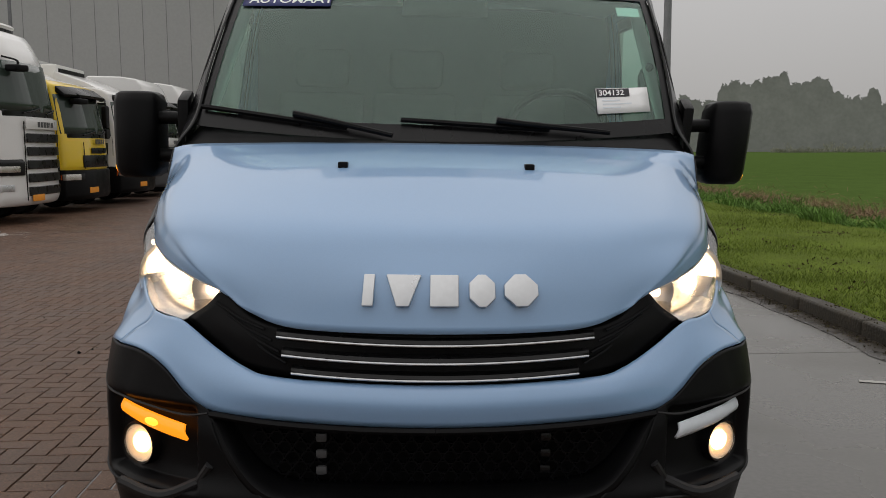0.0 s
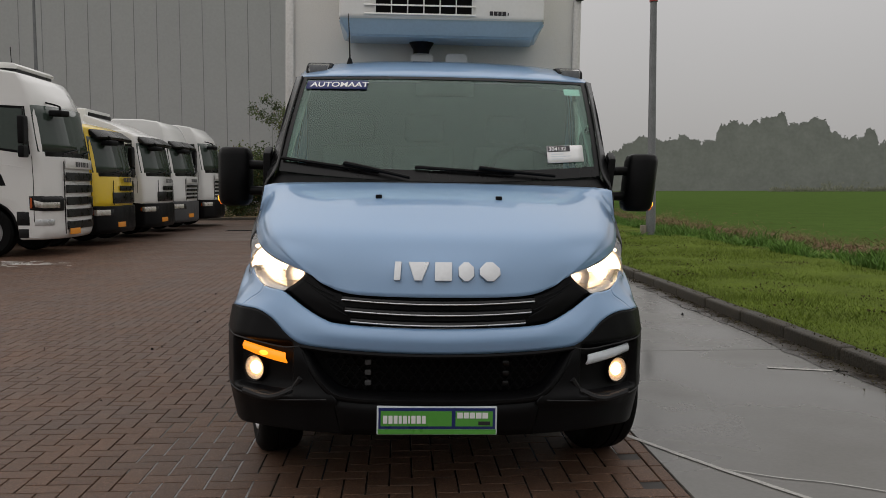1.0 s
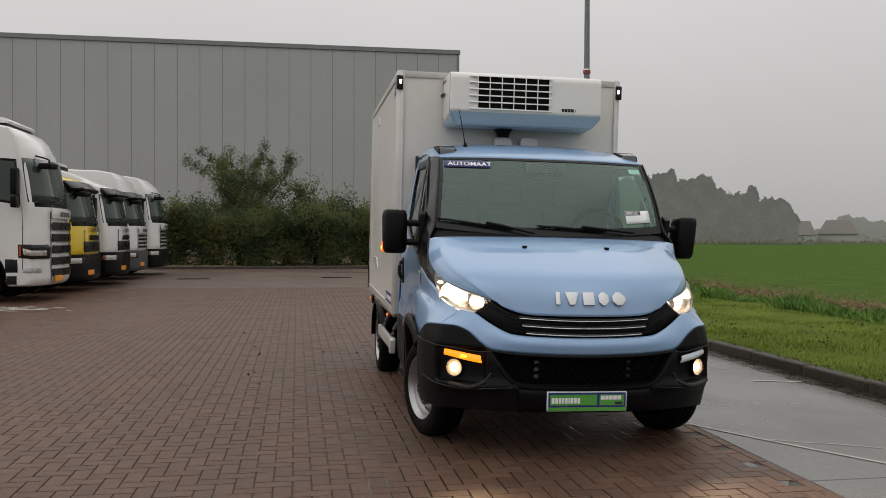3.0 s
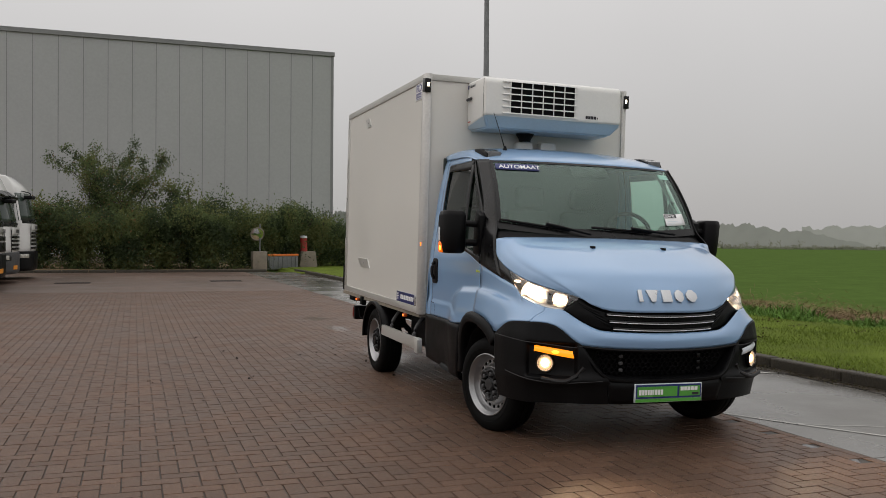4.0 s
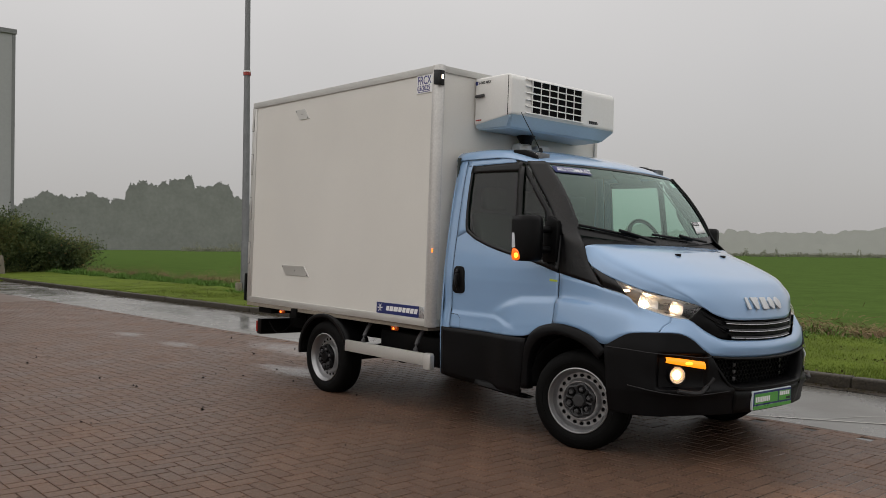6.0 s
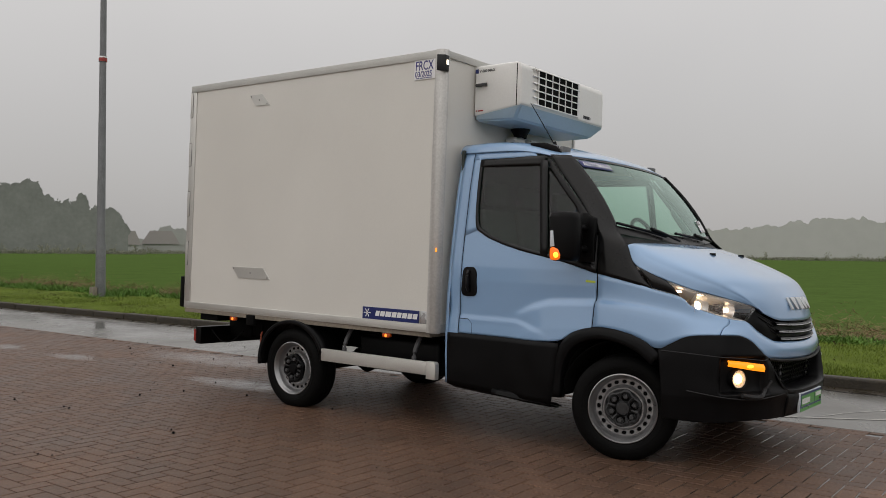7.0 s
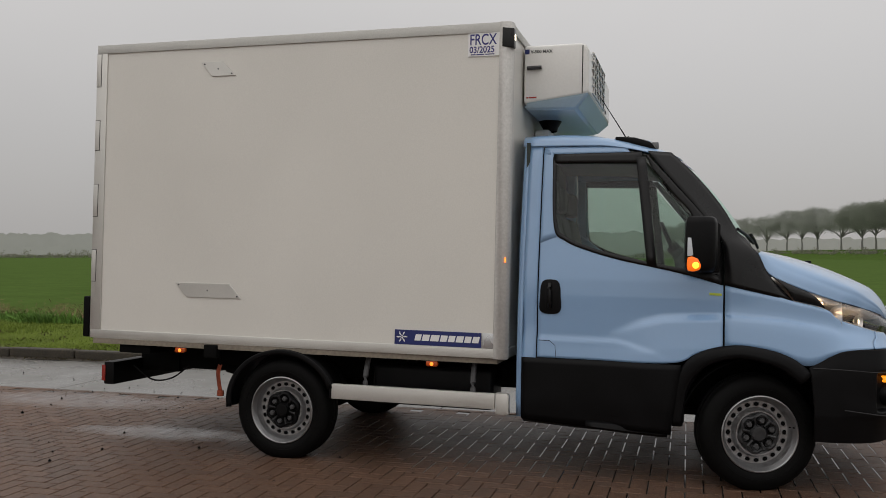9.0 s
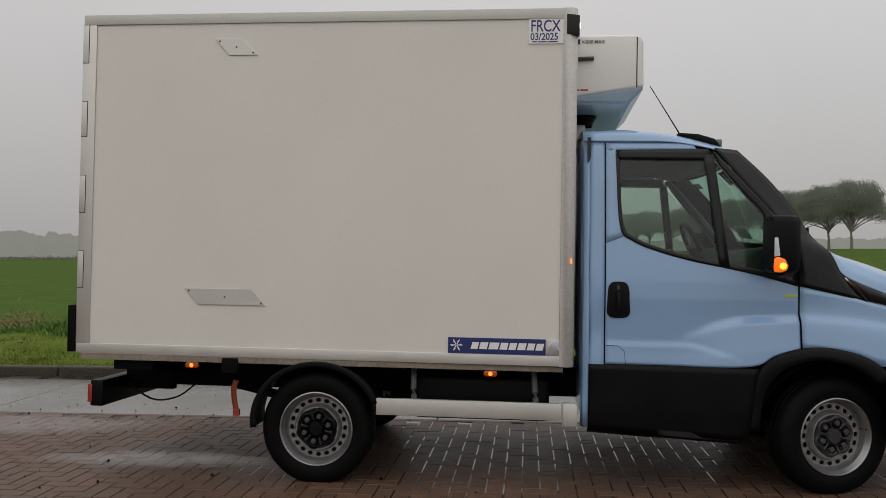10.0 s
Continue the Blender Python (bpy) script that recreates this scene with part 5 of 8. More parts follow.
# the box sits a little askew on the frame
BOX = BODY @ pose(BX0 + 0.017, BY0, 0) @ pose(0, 0, 0, 0, 0, -0.8) @ pose(-BX0, -BY0, 0)
cargo = part("box_body", box(BX0 + 0.006, BY0 + 0.008, BZ0 + 0.01, BX1 - 0.006, BY1 - 0.01, BZ1 - 0.01), M["panel"], van, "white refrigerated box body", smooth=False, xf=BOX)
for x0, x1 in ((BX0 - 0.004, BX0 + 0.05), (BX1 - 0.05, BX1 + 0.004)):
    part("bottom_rail", box(x0, BY0 + 0.05, BZ0, x1, BY1, BZ0 + 0.060, 0.0025), M["alu"], cargo, "aluminium bottom rail", xf=BOX)
    part("top_rail", box(x0, BY0 + 0.05, BZ1 - 0.058, x1, BY1, BZ1 + 0.004, 0.003), M["alu_dull"], cargo, "aluminium top rail", xf=BOX)
    part("rear_post", box(x0, BY1 - 0.085, BZ0 + 0.06, x1, BY1 + 0.004, BZ1 - 0.058, 0.006), M["alu"], cargo, "aluminium rear post", xf=BOX)
for s, xo in ((-1, BX0), (1, BX1)):
    q = [(xo - s * 0.06, BY0 - 0.012), (xo - s * 0.03, BY0 - 0.010), (xo - s * 0.008, BY0 + 0.002), (xo + s * 0.004, BY0 + 0.03), (xo + s * 0.005, BY0 + 0.075), (xo - s * 0.04, BY0 + 0.075)]
    part("front_post", prism(q, (BZ0 - 0.004, BZ1 + 0.008), "z", 0.003, 1), M["front_profile"], cargo, "rounded aluminium corner post", xf=BOX)
    lmp = part("marker_lamp", prism([(BY0 - 0.02, 2.635), (BY0 + 0.055, 2.645), (BY0 + 0.055, 2.765), (BY0 - 0.02, 2.755)], (xo - s * 0.045, xo + s * 0.009), "x", 0.004), M["black_gloss"], cargo, "black corner lamp with lit lens", xf=BOX)
    part("lens", box(xo - s * 0.022 - 0.010, BY0 - 0.026, 2.685, xo - s * 0.022 + 0.010, BY0 - 0.018, 2.720, 0.005), M["white_on"], lmp, "lit white lens", xf=BOX)
part("front_top_rail", box(BX0 + 0.05, BY0 - 0.006, BZ1 - 0.05, BX1 - 0.05, BY0 + 0.04, BZ1 + 0.004, 0.006), M["alu_dull"], cargo, "aluminium front top rail", xf=BOX)
part("front_bottom_rail", box(BX0 + 0.05, BY0 - 0.006, BZ0, BX1 - 0.05, BY0 + 0.04, BZ0 + 0.06, 0.006), M["alu"], cargo, "aluminium front bottom rail", xf=BOX)
for z0, z1 in ((2.50, 2.735), (2.04, 2.255), (1.565, 1.795), (1.10, 1.325)):
    part("hinge", box(BX0 - 0.007, BY1 - 0.035, z0, BX0 + 0.01, BY1 + 0.002, z1, 0.0015), M["alu"], cargo, "aluminium door hinge", xf=BOX)
    part("hinge_gap", box(BX0 - 0.0055, BY1 - 0.038, z0 - 0.003, BX0 + 0.01, BY1 + 0.0012, z1 + 0.003), M["dark"], cargo, xf=BOX)
part("rear_buffer", box(BX0 - 0.012, BY1 + 0.004, 0.70, BX0 + 0.10, BY1 + 0.055, 0.99, 0.01), M["rubber"], cargo, "black rubber buffer", xf=BOX)
part("rear_buffer", box(BX1 - 0.10, BY1 + 0.004, 0.70, BX1 + 0.012, BY1 + 0.055, 0.99, 0.01), M["rubber"], cargo, "black rubber buffer", xf=BOX)
for ys, z0, z1 in (((3.695, 3.525, 3.424, 3.604), 2.64, 2.54), ((3.856, 3.433, 3.340, 3.761), 1.108, 1.010)):
    pp = part("cover_plate", prism([(ys[0], z0), (ys[1], z0), (ys[2], z1), (ys[3], z1)], (BX0 - 0.002, BX0 + 0.008), "x", 0.001, 1), M["alu"], cargo, "slanted bare metal cover plate", xf=BOX)
    for a, b in ((ys[0] - 0.03, z0 - 0.014), (ys[2] + 0.03, z1 + 0.014), ((ys[0] + ys[2]) / 2, (z0 + z1) / 2)):
        part("rivet", lathe([(BX0 + 0.0, 0.007), (BX0 - 0.005, 0.005), (BX0 - 0.006, 0.0)], 10, "x", (0, a, b)), M["grey_plastic"], pp, xf=BOX)
# stickers on the flank; lettering runs from rear to front
flank = Matrix(((0, 0, -1, BX0 - 0.0015), (-1, 0, 0, 0), (0, 1, 0, 0), (0, 0, 0, 1)))
fs = part("approval_sticker", box(BX0 - 0.001, 1.574, 2.590, BX0 + 0.008, 1.777, 2.738), M["white_print"], cargo, "white approval sticker lettered FRCX 03/2025", xf=BOX)
words("lettering", "FRCX", 0.098, flank @ pose(-1.768, 2.662, 0) @ Matrix.Diagonal((0.72, 1, 1, 1)), M["blue_print"], fs, BOX, bold=0.001)
words("lettering", "03/2025", 0.058, flank @ pose(-1.768, 2.612, 0) @ Matrix.Diagonal((0.86, 1, 1, 1)), M["blue_print"], fs, BOX, bold=0.001)
part("print_bar", bars((0.03, 0.05, 0.06), -1.757, 2.598, 0.006, 0.006), M["blue_print"], fs, smooth=False, xf=BOX @ flank)
ls = part("maker_sticker", box(BX0 - 0.001, 1.652, 0.757, BX0 + 0.008, 2.225, 0.850), M["navy"], cargo, "navy maker sticker with plain white blocks", xf=BOX)
slant = Matrix(((1, 0.25, 0, 0), (0, 1, 0, 0), (0, 0, 1, 0), (0, 0, 0, 1)))
part("print_bar", bars((0.04, 0.046, 0.056, 0.044, 0.042, 0.046, 0.042, 0.042), -2.09, 0.785, 0.04, 0.009), M["white_print"], ls, smooth=False, xf=BOX @ flank @ Matrix.Translation((-0.197, 0, 0)) @ slant)
flake = []
for k in range(6):
    c, s_ = math.cos(k * math.pi / 3), math.sin(k * math.pi / 3)
    v, f = bars((0.033,), 0.004, -0.0025, 0.005, 0)
    v2, f2 = bars((0.012,), 0.018, 0.002, 0.004, 0)
    for vv, ff in ((v, f), (v2, f2)):
        flake.append((np.array([(x * c - y * s_ - 2.175, x * s_ + y * c + 0.805, z) for x, y, z in vv]), ff))
part("print_flake", join(*flake), M["white_print"], ls, smooth=False, xf=BOX @ flank)
part("side_marker", box(BX0 - 0.003, 1.506, 1.295, BX0 + 0.01, 1.514, 1.325), M["marker_on"], cargo, "small lit orange marker", xf=BOX)
part("reflector", box(BX0 - 0.004, 1.560, 0.757, BX0 + 0.008, 1.645, 0.850, 0.003), M["silver"], cargo, "clear side reflector", xf=BOX)

# refrigeration unit
UX0, UX1 = -0.57, 0.718
unit = part("cooling_unit", prism([(BY0 - 0.005, 2.355), (BY0 - 0.005, 2.742), (1.115, 2.746), (1.085, 2.735), (1.066, 2.70), (1.062, 2.425), (1.075, 2.412)], (UX0, UX1), "x", 0.018, 3), M["white_gel"], van, "white refrigeration unit on the box front", xf=BOX)
skirt = []
for x0, x1, ins in ((UX0 - 0.012, UX1 + 0.012, 0.0),):
    top = [(x0, 1.052), (x1, 1.052), (x1, 1.49), (x0, 1.49)]
    bot = [(x0 + 0.07, 1.15), (x1 - 0.07, 1.15), (x1 - 0.03, 1.49), (x0 + 0.03, 1.49)]
    zt = [2.418, 2.418, 2.358, 2.358]
    zb = [2.318, 2.318, 2.318, 2.318]
    v = [(a, b, z) for (a, b), z in zip(top, zt)] + [(a, b, z) for (a, b), z in zip(bot, zb)]
    f = [(0, 1, 5, 4), (1, 2, 6, 5), (2, 3, 7, 6), (3, 0, 4, 7), (4, 5, 6, 7), (3, 2, 1, 0)]
bm = bmesh.new()
vs = [bm.verts.new(p) for p in v]
for q in f:
    bm.faces.new([vs[i] for i in q])
bmesh.ops.recalc_face_normals(bm, faces=list(bm.faces))
bmesh.ops.bevel(bm, geom=list(bm.edges), offset=0.016, segments=3, affect="EDGES")
part("unit_skirt", bm, M["skirt"], unit, "light blue lower cowl", xf=BOX)
for x in (UX0, UX1):
    part("unit_seam", box(x - 0.0015, 1.103, 2.412, x + 0.0015, 1.109, 2.728), M["dark"], unit, xf=BOX)
part("grille_opening", box(-0.345, 1.056, 2.445, 0.262, 1.0605, 2.715), M["dark"], unit, "dark condenser opening", xf=BOX)
for k in range(6):
    z = 2.444 + k * 0.0535
    part("grille_bar", prism([(1.047, z - 0.006), (1.051, z + 0.005), (1.068, z + 0.009), (1.068, z - 0.002)], (-0.415, 0.285), "x", 0.002, 1), M["white_gel"], unit, "white grille bar", xf=BOX)
for k in range(7):
    x = -0.345 + k * 0.1012
    part("grille_rib", box(x - 0.004, 1.050, 2.445, x + 0.004, 1.062, 2.715, 0.002), M["white_gel"], unit, "white grille rib", xf=BOX)
part("unit_print", bars((0.022, 0.024, 0.022, 0.024), 0.372, 2.447, 0.026, 0.004), M["black_print"], unit, "worn black print", smooth=False, xf=BOX @ pose(0, 1.061, 0, 90, 0, 0))
part("print_bar", bars((0.008,), 0.485, 2.45, 0.016, 0.004), M["black_print"], unit, smooth=False, xf=BOX @ pose(0, 1.061, 0, 90, 0, 0))
uflank = Matrix(((0, 0, -1, UX0 - 0.001), (-1, 0, 0, 0), (0, 1, 0, 0), (0, 0, 0, 1)))
words("lettering", "V-500 MAX", 0.030, uflank @ pose(-1.452, 2.690, 0.001), M["grey_plastic"], unit, BOX, bold=0.0006)
part("print_badge", bars((0.03,), -1.49, 2.685, 0.032, 0), M["navy"], unit, smooth=False, xf=BOX @ uflank)
part("print_red", bars((0.012, 0.05), -1.475, 2.39, 0.010, 0.006), M["red_paint"], unit, smooth=False, xf=BOX @ uflank)
part("unit_latch", tube([(UX0 - 0.012, 1.47, 2.59), (UX0 - 0.016, 1.44, 2.59), (UX0 - 0.014, 1.375, 2.592)], 0.013, 8, 6), M["grey_plastic"], unit, "grey latch", xf=BOX)
part("exhaust", lathe([(2.245, 0.052), (2.27, 0.055), (2.295, 0.070), (2.328, 0.088), (2.334, 0.088), (2.334, 0.0)], 24, "z", (-0.05, 1.40, 0)), M["black_plastic"], unit, "black drain funnel", xf=BOX)
for x in (-0.12, 0.11):
    part("bracket", prism([(x, 2.09), (x + 0.15, 2.09), (x + 0.15, 2.235), (x + 0.13, 2.255), (x + 0.02, 2.255), (x, 2.235)], (1.40, 1.497), "y", 0.004, 1), M["white_gel"], unit, "pale metal bracket", xf=BOX)

# ---- chassis ----
for s in (-1, 1):
    part("frame_rail", box(s * 0.40 - 0.035, 1.30, 0.45, s * 0.40 + 0.035, 4.30, 0.62, 0.006), M["dark"], van, "black frame rail", xf=BODY)
    part("mudguard", loft([[(s * 0.955, 3.012 + 0.392 * math.cos(a), 0.332 + 0.346 * math.sin(a)) for a in L_(-0.15, 2.8, 15)],
                           [(s * 0.70, 3.012 + 0.392 * math.cos(a), 0.332 + 0.346 * math.sin(a)) for a in L_(-0.15, 2.8, 15)]], 4, 30), M["black_plastic"], van, "black rear mudguard", thick=0.012, xf=BODY)
    part("mudguard_edge", loft([[(s * 0.958, 3.012 + q * 0.394 * math.cos(a), 0.332 + q * 0.348 * math.sin(a)) for a in L_(-0.15, 2.8, 24)] for q in (1.01, 0.97, 0.92)], 4, 40), M["black_plastic"], van, "raised mudguard rim", thick=0.012, xf=BODY)
    sb = part("side_guard", box(s * 0.945 - 0.018, 1.555, 0.382, s * 0.945 + 0.018, 2.645, 0.480, 0.006), M["alu"], van, "aluminium side guard rail", xf=BODY)
    part("guard_end", prism([(1.465, 0.355), (1.550, 0.355), (1.550, 0.485), (1.480, 0.485), (1.465, 0.47)], (s * 0.92, s * 0.968), "x", 0.005), M["alu"], sb, "aluminium rail end", xf=BODY)
    part("guard_cap", box(s * 0.945 - 0.019, 2.645, 0.380, s * 0.945 + 0.019, 2.662, 0.482, 0.004), M["black_plastic"], sb, xf=BODY)
    for y in (1.70, 2.42):
        part("guard_bracket", tube([(s * 0.93, y, 0.44), (s * 0.90, y + 0.01, 0.55), (s * 0.80, y + 0.02, 0.69)], 0.018, 8, 8), M["grey_plastic"], sb, "grey bracket", xf=BODY)
    for y in (1.972, 3.787):
        lm = part("side_lamp", prism([(y - 0.042, 0.634), (y - 0.030, 0.624), (y + 0.030, 0.624), (y + 0.042, 0.634), (y + 0.036, 0.658), (y - 0.036, 0.658)], (s * 0.915, s * 0.945), "x", 0.007, 3), M["amber_lens"], van, "amber side marker lamp", xf=BODY)
        part("lamp_core", lathe([(s * 0.944, 0.013), (s * 0.949, 0.010), (s * 0.951, 0.0)], 14, "x", (0, y, 0.641)), M["marker_on"], lm, "lit core", xf=BODY)
        part("lamp_holder", box(s * 0.90 - 0.012, y - 0.055, 0.655, s * 0.90 + 0.03, y + 0.055, 0.70), M["black_plastic"], lm, xf=BODY)
for y in (1.75, 2.15, 2.55, 3.5, 4.0):
    part("cross_member", box(-0.78, y - 0.03, 0.625, 0.84, y + 0.03, 0.692), M["dark"], van, "dark cross member", xf=BODY)
part("floor_pan", box(-0.93, 1.55, 0.66, 1.0, 4.5, 0.694), M["block"], van, "beige underside of the box", xf=BODY)
part("tank", box(-0.72, 1.62, 0.33, -0.42, 2.45, 0.60, 0.04, 3), M["black_plastic"], van, "black plastic tank", xf=BODY)
part("rear_axle", tube([(-0.72, 2.99, 0.33), (-0.12, 2.99, 0.33), (0.12, 2.99, 0.33), (0.72, 2.99, 0.33)], 0.06, 12), M["dark"], van, "black rear axle")
part("differential", lathe([(2.84, 0.0), (2.86, 0.08), (2.99, 0.135), (3.12, 0.08), (3.14, 0.0)], 20, "y", (0, 0, 0.33)), M["dark"], van)
part("front_axle", tube([(-0.75, 0.0, 0.33), (-0.3, 0.0, 0.27), (0.3, 0.0, 0.27), (0.75, 0.0, 0.33)], 0.05, 10), M["dark"], van)
part("engine_tray", box(-0.60, -0.70, 0.37, 0.60, 1.2, 0.42, 0.02), M["dark"], van, "dark engine undertray", xf=BODY)
part("spring", tube([(-0.52, 2.35, 0.46), (-0.52, 2.99, 0.36), (-0.52, 3.65, 0.48)], 0.03, 8, 14), M["dark"], van, xf=BODY)
part("spring", tube([(0.52, 2.35, 0.46), (0.52, 2.99, 0.36), (0.52, 3.65, 0.48)], 0.03, 8, 14), M["dark"], van, xf=BODY)
ub = part("underrun_bar", box(-0.80, 4.415, 0.350, 0.86, 4.50, 0.515, 0.012), M["black_plastic"], van, "black rear underrun bar", xf=BODY)
part("tail_lens", box(-0.805, 4.485, 0.375, -0.56, 4.515, 0.49, 0.006), M["red_lens"], ub, "red tail lamp", xf=BODY)
part("tail_lens", box(0.61, 4.485, 0.375, 0.865, 4.515, 0.49, 0.006), M["red_lens"], ub, "red tail lamp", xf=BODY)
for x in (-0.42, 0.42):
    part("bar_bracket", box(x - 0.03, 4.10, 0.42, x + 0.03, 4.43, 0.58, 0.008), M["dark"], ub, xf=BODY)
part("rear_beam", box(-0.90, 4.05, 0.60, 0.95, 4.30, 0.66, 0.005), M["dark"], van, "dark rear beam", xf=BODY)
part("cable", tube([(-0.80, 4.25, 0.50), (-0.82, 4.08, 0.41), (-0.82, 3.92, 0.43), (-0.80, 3.80, 0.52)], 0.006, 6, 14), M["dark"], van, "hanging black cable", xf=BODY)
part("ratchet", box(-0.95, 3.50, 0.60, -0.90, 3.60, 0.69, 0.01), M["dark"], van, "dark strap ratchet", xf=BODY)
strap = part("strap", loft([[(-0.805, 3.535, 0.54), (-0.805, 3.55, 0.485), (-0.80, 3.545, 0.41), (-0.795, 3.535, 0.355)], [(-0.785, 3.575, 0.54), (-0.785, 3.590, 0.485), (-0.78, 3.585, 0.41), (-0.775, 3.575, 0.35)]], 3, 14), M["orange_strap"], van, "hanging orange strap", thick=0.004, xf=BODY)
part("strap_eye", tube([(-0.795, 3.553, 0.535), (-0.797, 3.550, 0.59), (-0.80, 3.548, 0.64)], 0.009, 8, 6), M["dark"], strap, "dark loop that holds the strap", xf=BODY)
part("strap_hook", box(-0.798, 3.530, 0.318, -0.774, 3.575, 0.360, 0.008), M["orange_strap"], strap, "worn strap hook", xf=BODY)
# beams of the headlamps on the wet paving
for s in (-1, 1):
    sd = bpy.data.lights.new("headlamp_beam", "SPOT")
    sd.energy, sd.spot_size, sd.spot_blend, sd.color, sd.shadow_soft_size = 42, radians(75), 0.8, (1.0, 0.72, 0.42), 0.05
    so = new("headlamp_beam", sd)
    so.matrix_world = look((s * 0.77, -0.80, 0.62), (s * 0.80, -3.2, 0.0))
    so.parent = van


# ---- setting: yard, strip, kerb, verge, field ----
def slab(name, x0, y0, x1, y1, z, material, label, category, nx=2, ny=2, kind="structure", wob=0.0):
    xs, ys = np.linspace(x0, x1, nx), np.linspace(y0, y1, ny)
    v = np.array([(x, y, z + (wob * noise.noise(Vector((x * 0.7, y * 0.7, 1.3))) if wob else 0)) for y in ys for x in xs])
    if wob:
        rim_ = (v[:, 0] == xs[0]) | (v[:, 0] == xs[-1]) | (v[:, 1] == ys[0]) | (v[:, 1] == ys[-1])
        v[rim_, 2] = -0.16
    f = [(j * nx + i, j * nx + i + 1, (j + 1) * nx + i + 1, (j + 1) * nx + i) for j in range(ny - 1) for i in range(nx - 1)]
    return tagged(part(name, (v, f), material), label, category, kind=kind)


ground = slab("ground", -1500, -1500, 1500, 1500, -0.10, M["field"], "flat green field reaching to the misty horizon", "field", 40, 40)
NX0, NY0, NX1, NY1 = -11.97, -6.93, 1.05, 17.85
yv, yf = [], []
for a, b, c, d, z in ((-60, -40, NX0, 31.6, -0.003), (NX0, -40, 1.12, NY0, -0.003), (NX0, NY1, 1.12, 31.6, -0.003)):
    yf.append(tuple(range(len(yv), len(yv) + 4)))
    yv += [(a, b, z), (c, b, z), (c, d, z), (a, d, z)]
yard = tagged(part("pavement", (np.array(yv), yf), M["brick_far"]), "wet red-brown herringbone brick paving", "pavement", kind="structure")
part("bedding", box(NX0, NY0, -0.08, 1.12, NY1, -0.007), M["joint"], yard, smooth=False)
STRIP_X0, STRIP_X1 = 1.12, 3.25
strip = thing("concrete_strip", "wet grey concrete strip along the kerb", "pavement", kind="structure")
for k, (a, b) in enumerate([(-40, -12), (-12, -5.5), (-5.5, -1.5), (-1.5, 2.5), (2.5, 6.5), (6.5, 10.5), (10.5, 14.5), (14.5, 19), (19, 24), (24, 31)]):
    part("concrete_slab", box(STRIP_X0 + 0.004, a + 0.004, -0.12, STRIP_X1, b - 0.004, 0.0, 0.005, 1), M["concrete"], strip)
kerb = thing("kerb", "dark weathered concrete kerb along the grass", "kerb", kind="structure")
kb = box(0, 0, -0.1, 0.14, 0.990, 0.112, 0.026, 3)
kerb_me = part("kerb_stone", kb, M["kerb"], kerb)
kerb_me.location = (STRIP_X1, -20, 0)
for k in range(1, 52):
    o = kerb_me.copy()
    scene.collection.objects.link(o)
    o.location = (STRIP_X1 + 0.006 * math.sin(k * 1.7), -20 + k, 0.004 * math.sin(k * 2.3))
gut_v = []
for k in range(400):
    y = -20 + k * 0.125
    w_ = 0.16 + 0.10 * noise.noise(Vector((0.0, y * 0.7, 2.0))) + 0.05 * noise.noise(Vector((0.0, y * 3.1, 5.0)))
    gut_v += [(STRIP_X1 - max(0.03, w_ + 0.05), y, 0.004), (STRIP_X1 + 0.01, y, 0.004)]
gut_f = [(2 * k, 2 * k + 1, 2 * k + 3, 2 * k + 2) for k in range(399)]
tagged(part("gutter", (np.array(gut_v), gut_f), M["gutter"], smooth=False), "dark wet dirt along the foot of the kerb", "dirt", kind="structure")
verge = slab("verge", STRIP_X1 + 0.13, -40, 8.0, 70, 0.07, M["grass"], "mown wet grass verge", "grass", 40, 300, wob=0.035)
bank = slab("weed_strip", 7.9, -40, 10.6, 90, -0.06, M["dry"], "brown earth strip with straw and weeds", "soil", 20, 300, wob=0.12)
EA = [(1.06, 0.13), (1.33, -0.40), (1.61, -0.89), (1.90, -1.36), (2.4, -2.1), (2.9, -2.9)]
EB = [(1.40, -0.50), (1.62, -0.64), (1.83, -0.73), (2.19, -0.97), (2.6, -1.2)]


def stripe(name, pts, w, label):
    p = cr([(a, b, 0) for a, b in pts], 30)
    v = []
    for i, q in enumerate(p):
        d = p[min(i + 1, 29)] - p[max(i - 1, 0)]
        nrm = np.array([-d[1], d[0], 0]) / (np.linalg.norm(d) + 1e-9)
        for s in (-1, 1):
            v.append(q + nrm * w * s * (0.5 + 0.04 * math.sin(i * 2.1 + s)) + np.array([0, 0, 0.004]))
    f = [(2 * i, 2 * i + 1, 2 * i + 3, 2 * i + 2) for i in range(29)]
    return tagged(part(name, (np.array(v), f), M["line"]), label, "marking", kind="structure")


stripe("painted_line", EA, 0.032, "thin worn white line on the concrete")
stripe("painted_line", EB, 0.012, "thin worn white line on the concrete")
stripe("painted_line", [(2.59, 1.79), (2.85, 1.70), (3.11, 1.60)], 0.05, "short worn white mark on the concrete")

# ---- warehouse ----
FX, FY, FZ = 7.46, 43.8, 12.17
hall = thing("warehouse", "large grey metal-clad warehouse with vertical panel joints", "building", kind="structure")
part("wall", box(-70, FY, -0.1, FX, FY + 50, FZ - 0.25, 0.0), M["facade"], hall, smooth=False)
part("roof_trim", box(-70.1, FY - 0.08, FZ - 0.25, FX + 0.08, FY + 50, FZ, 0.02), M["facade_dark"], hall, "grey roof edge trim", smooth=False)
k = 0
x = FX - 1.2
while x > -40:
    part("panel_joint", box(x - 0.016, FY - 0.008, 0, x + 0.016, FY + 0.01, FZ - 0.25), M["facade_dark"], hall, smooth=False)
    x -= 1.21
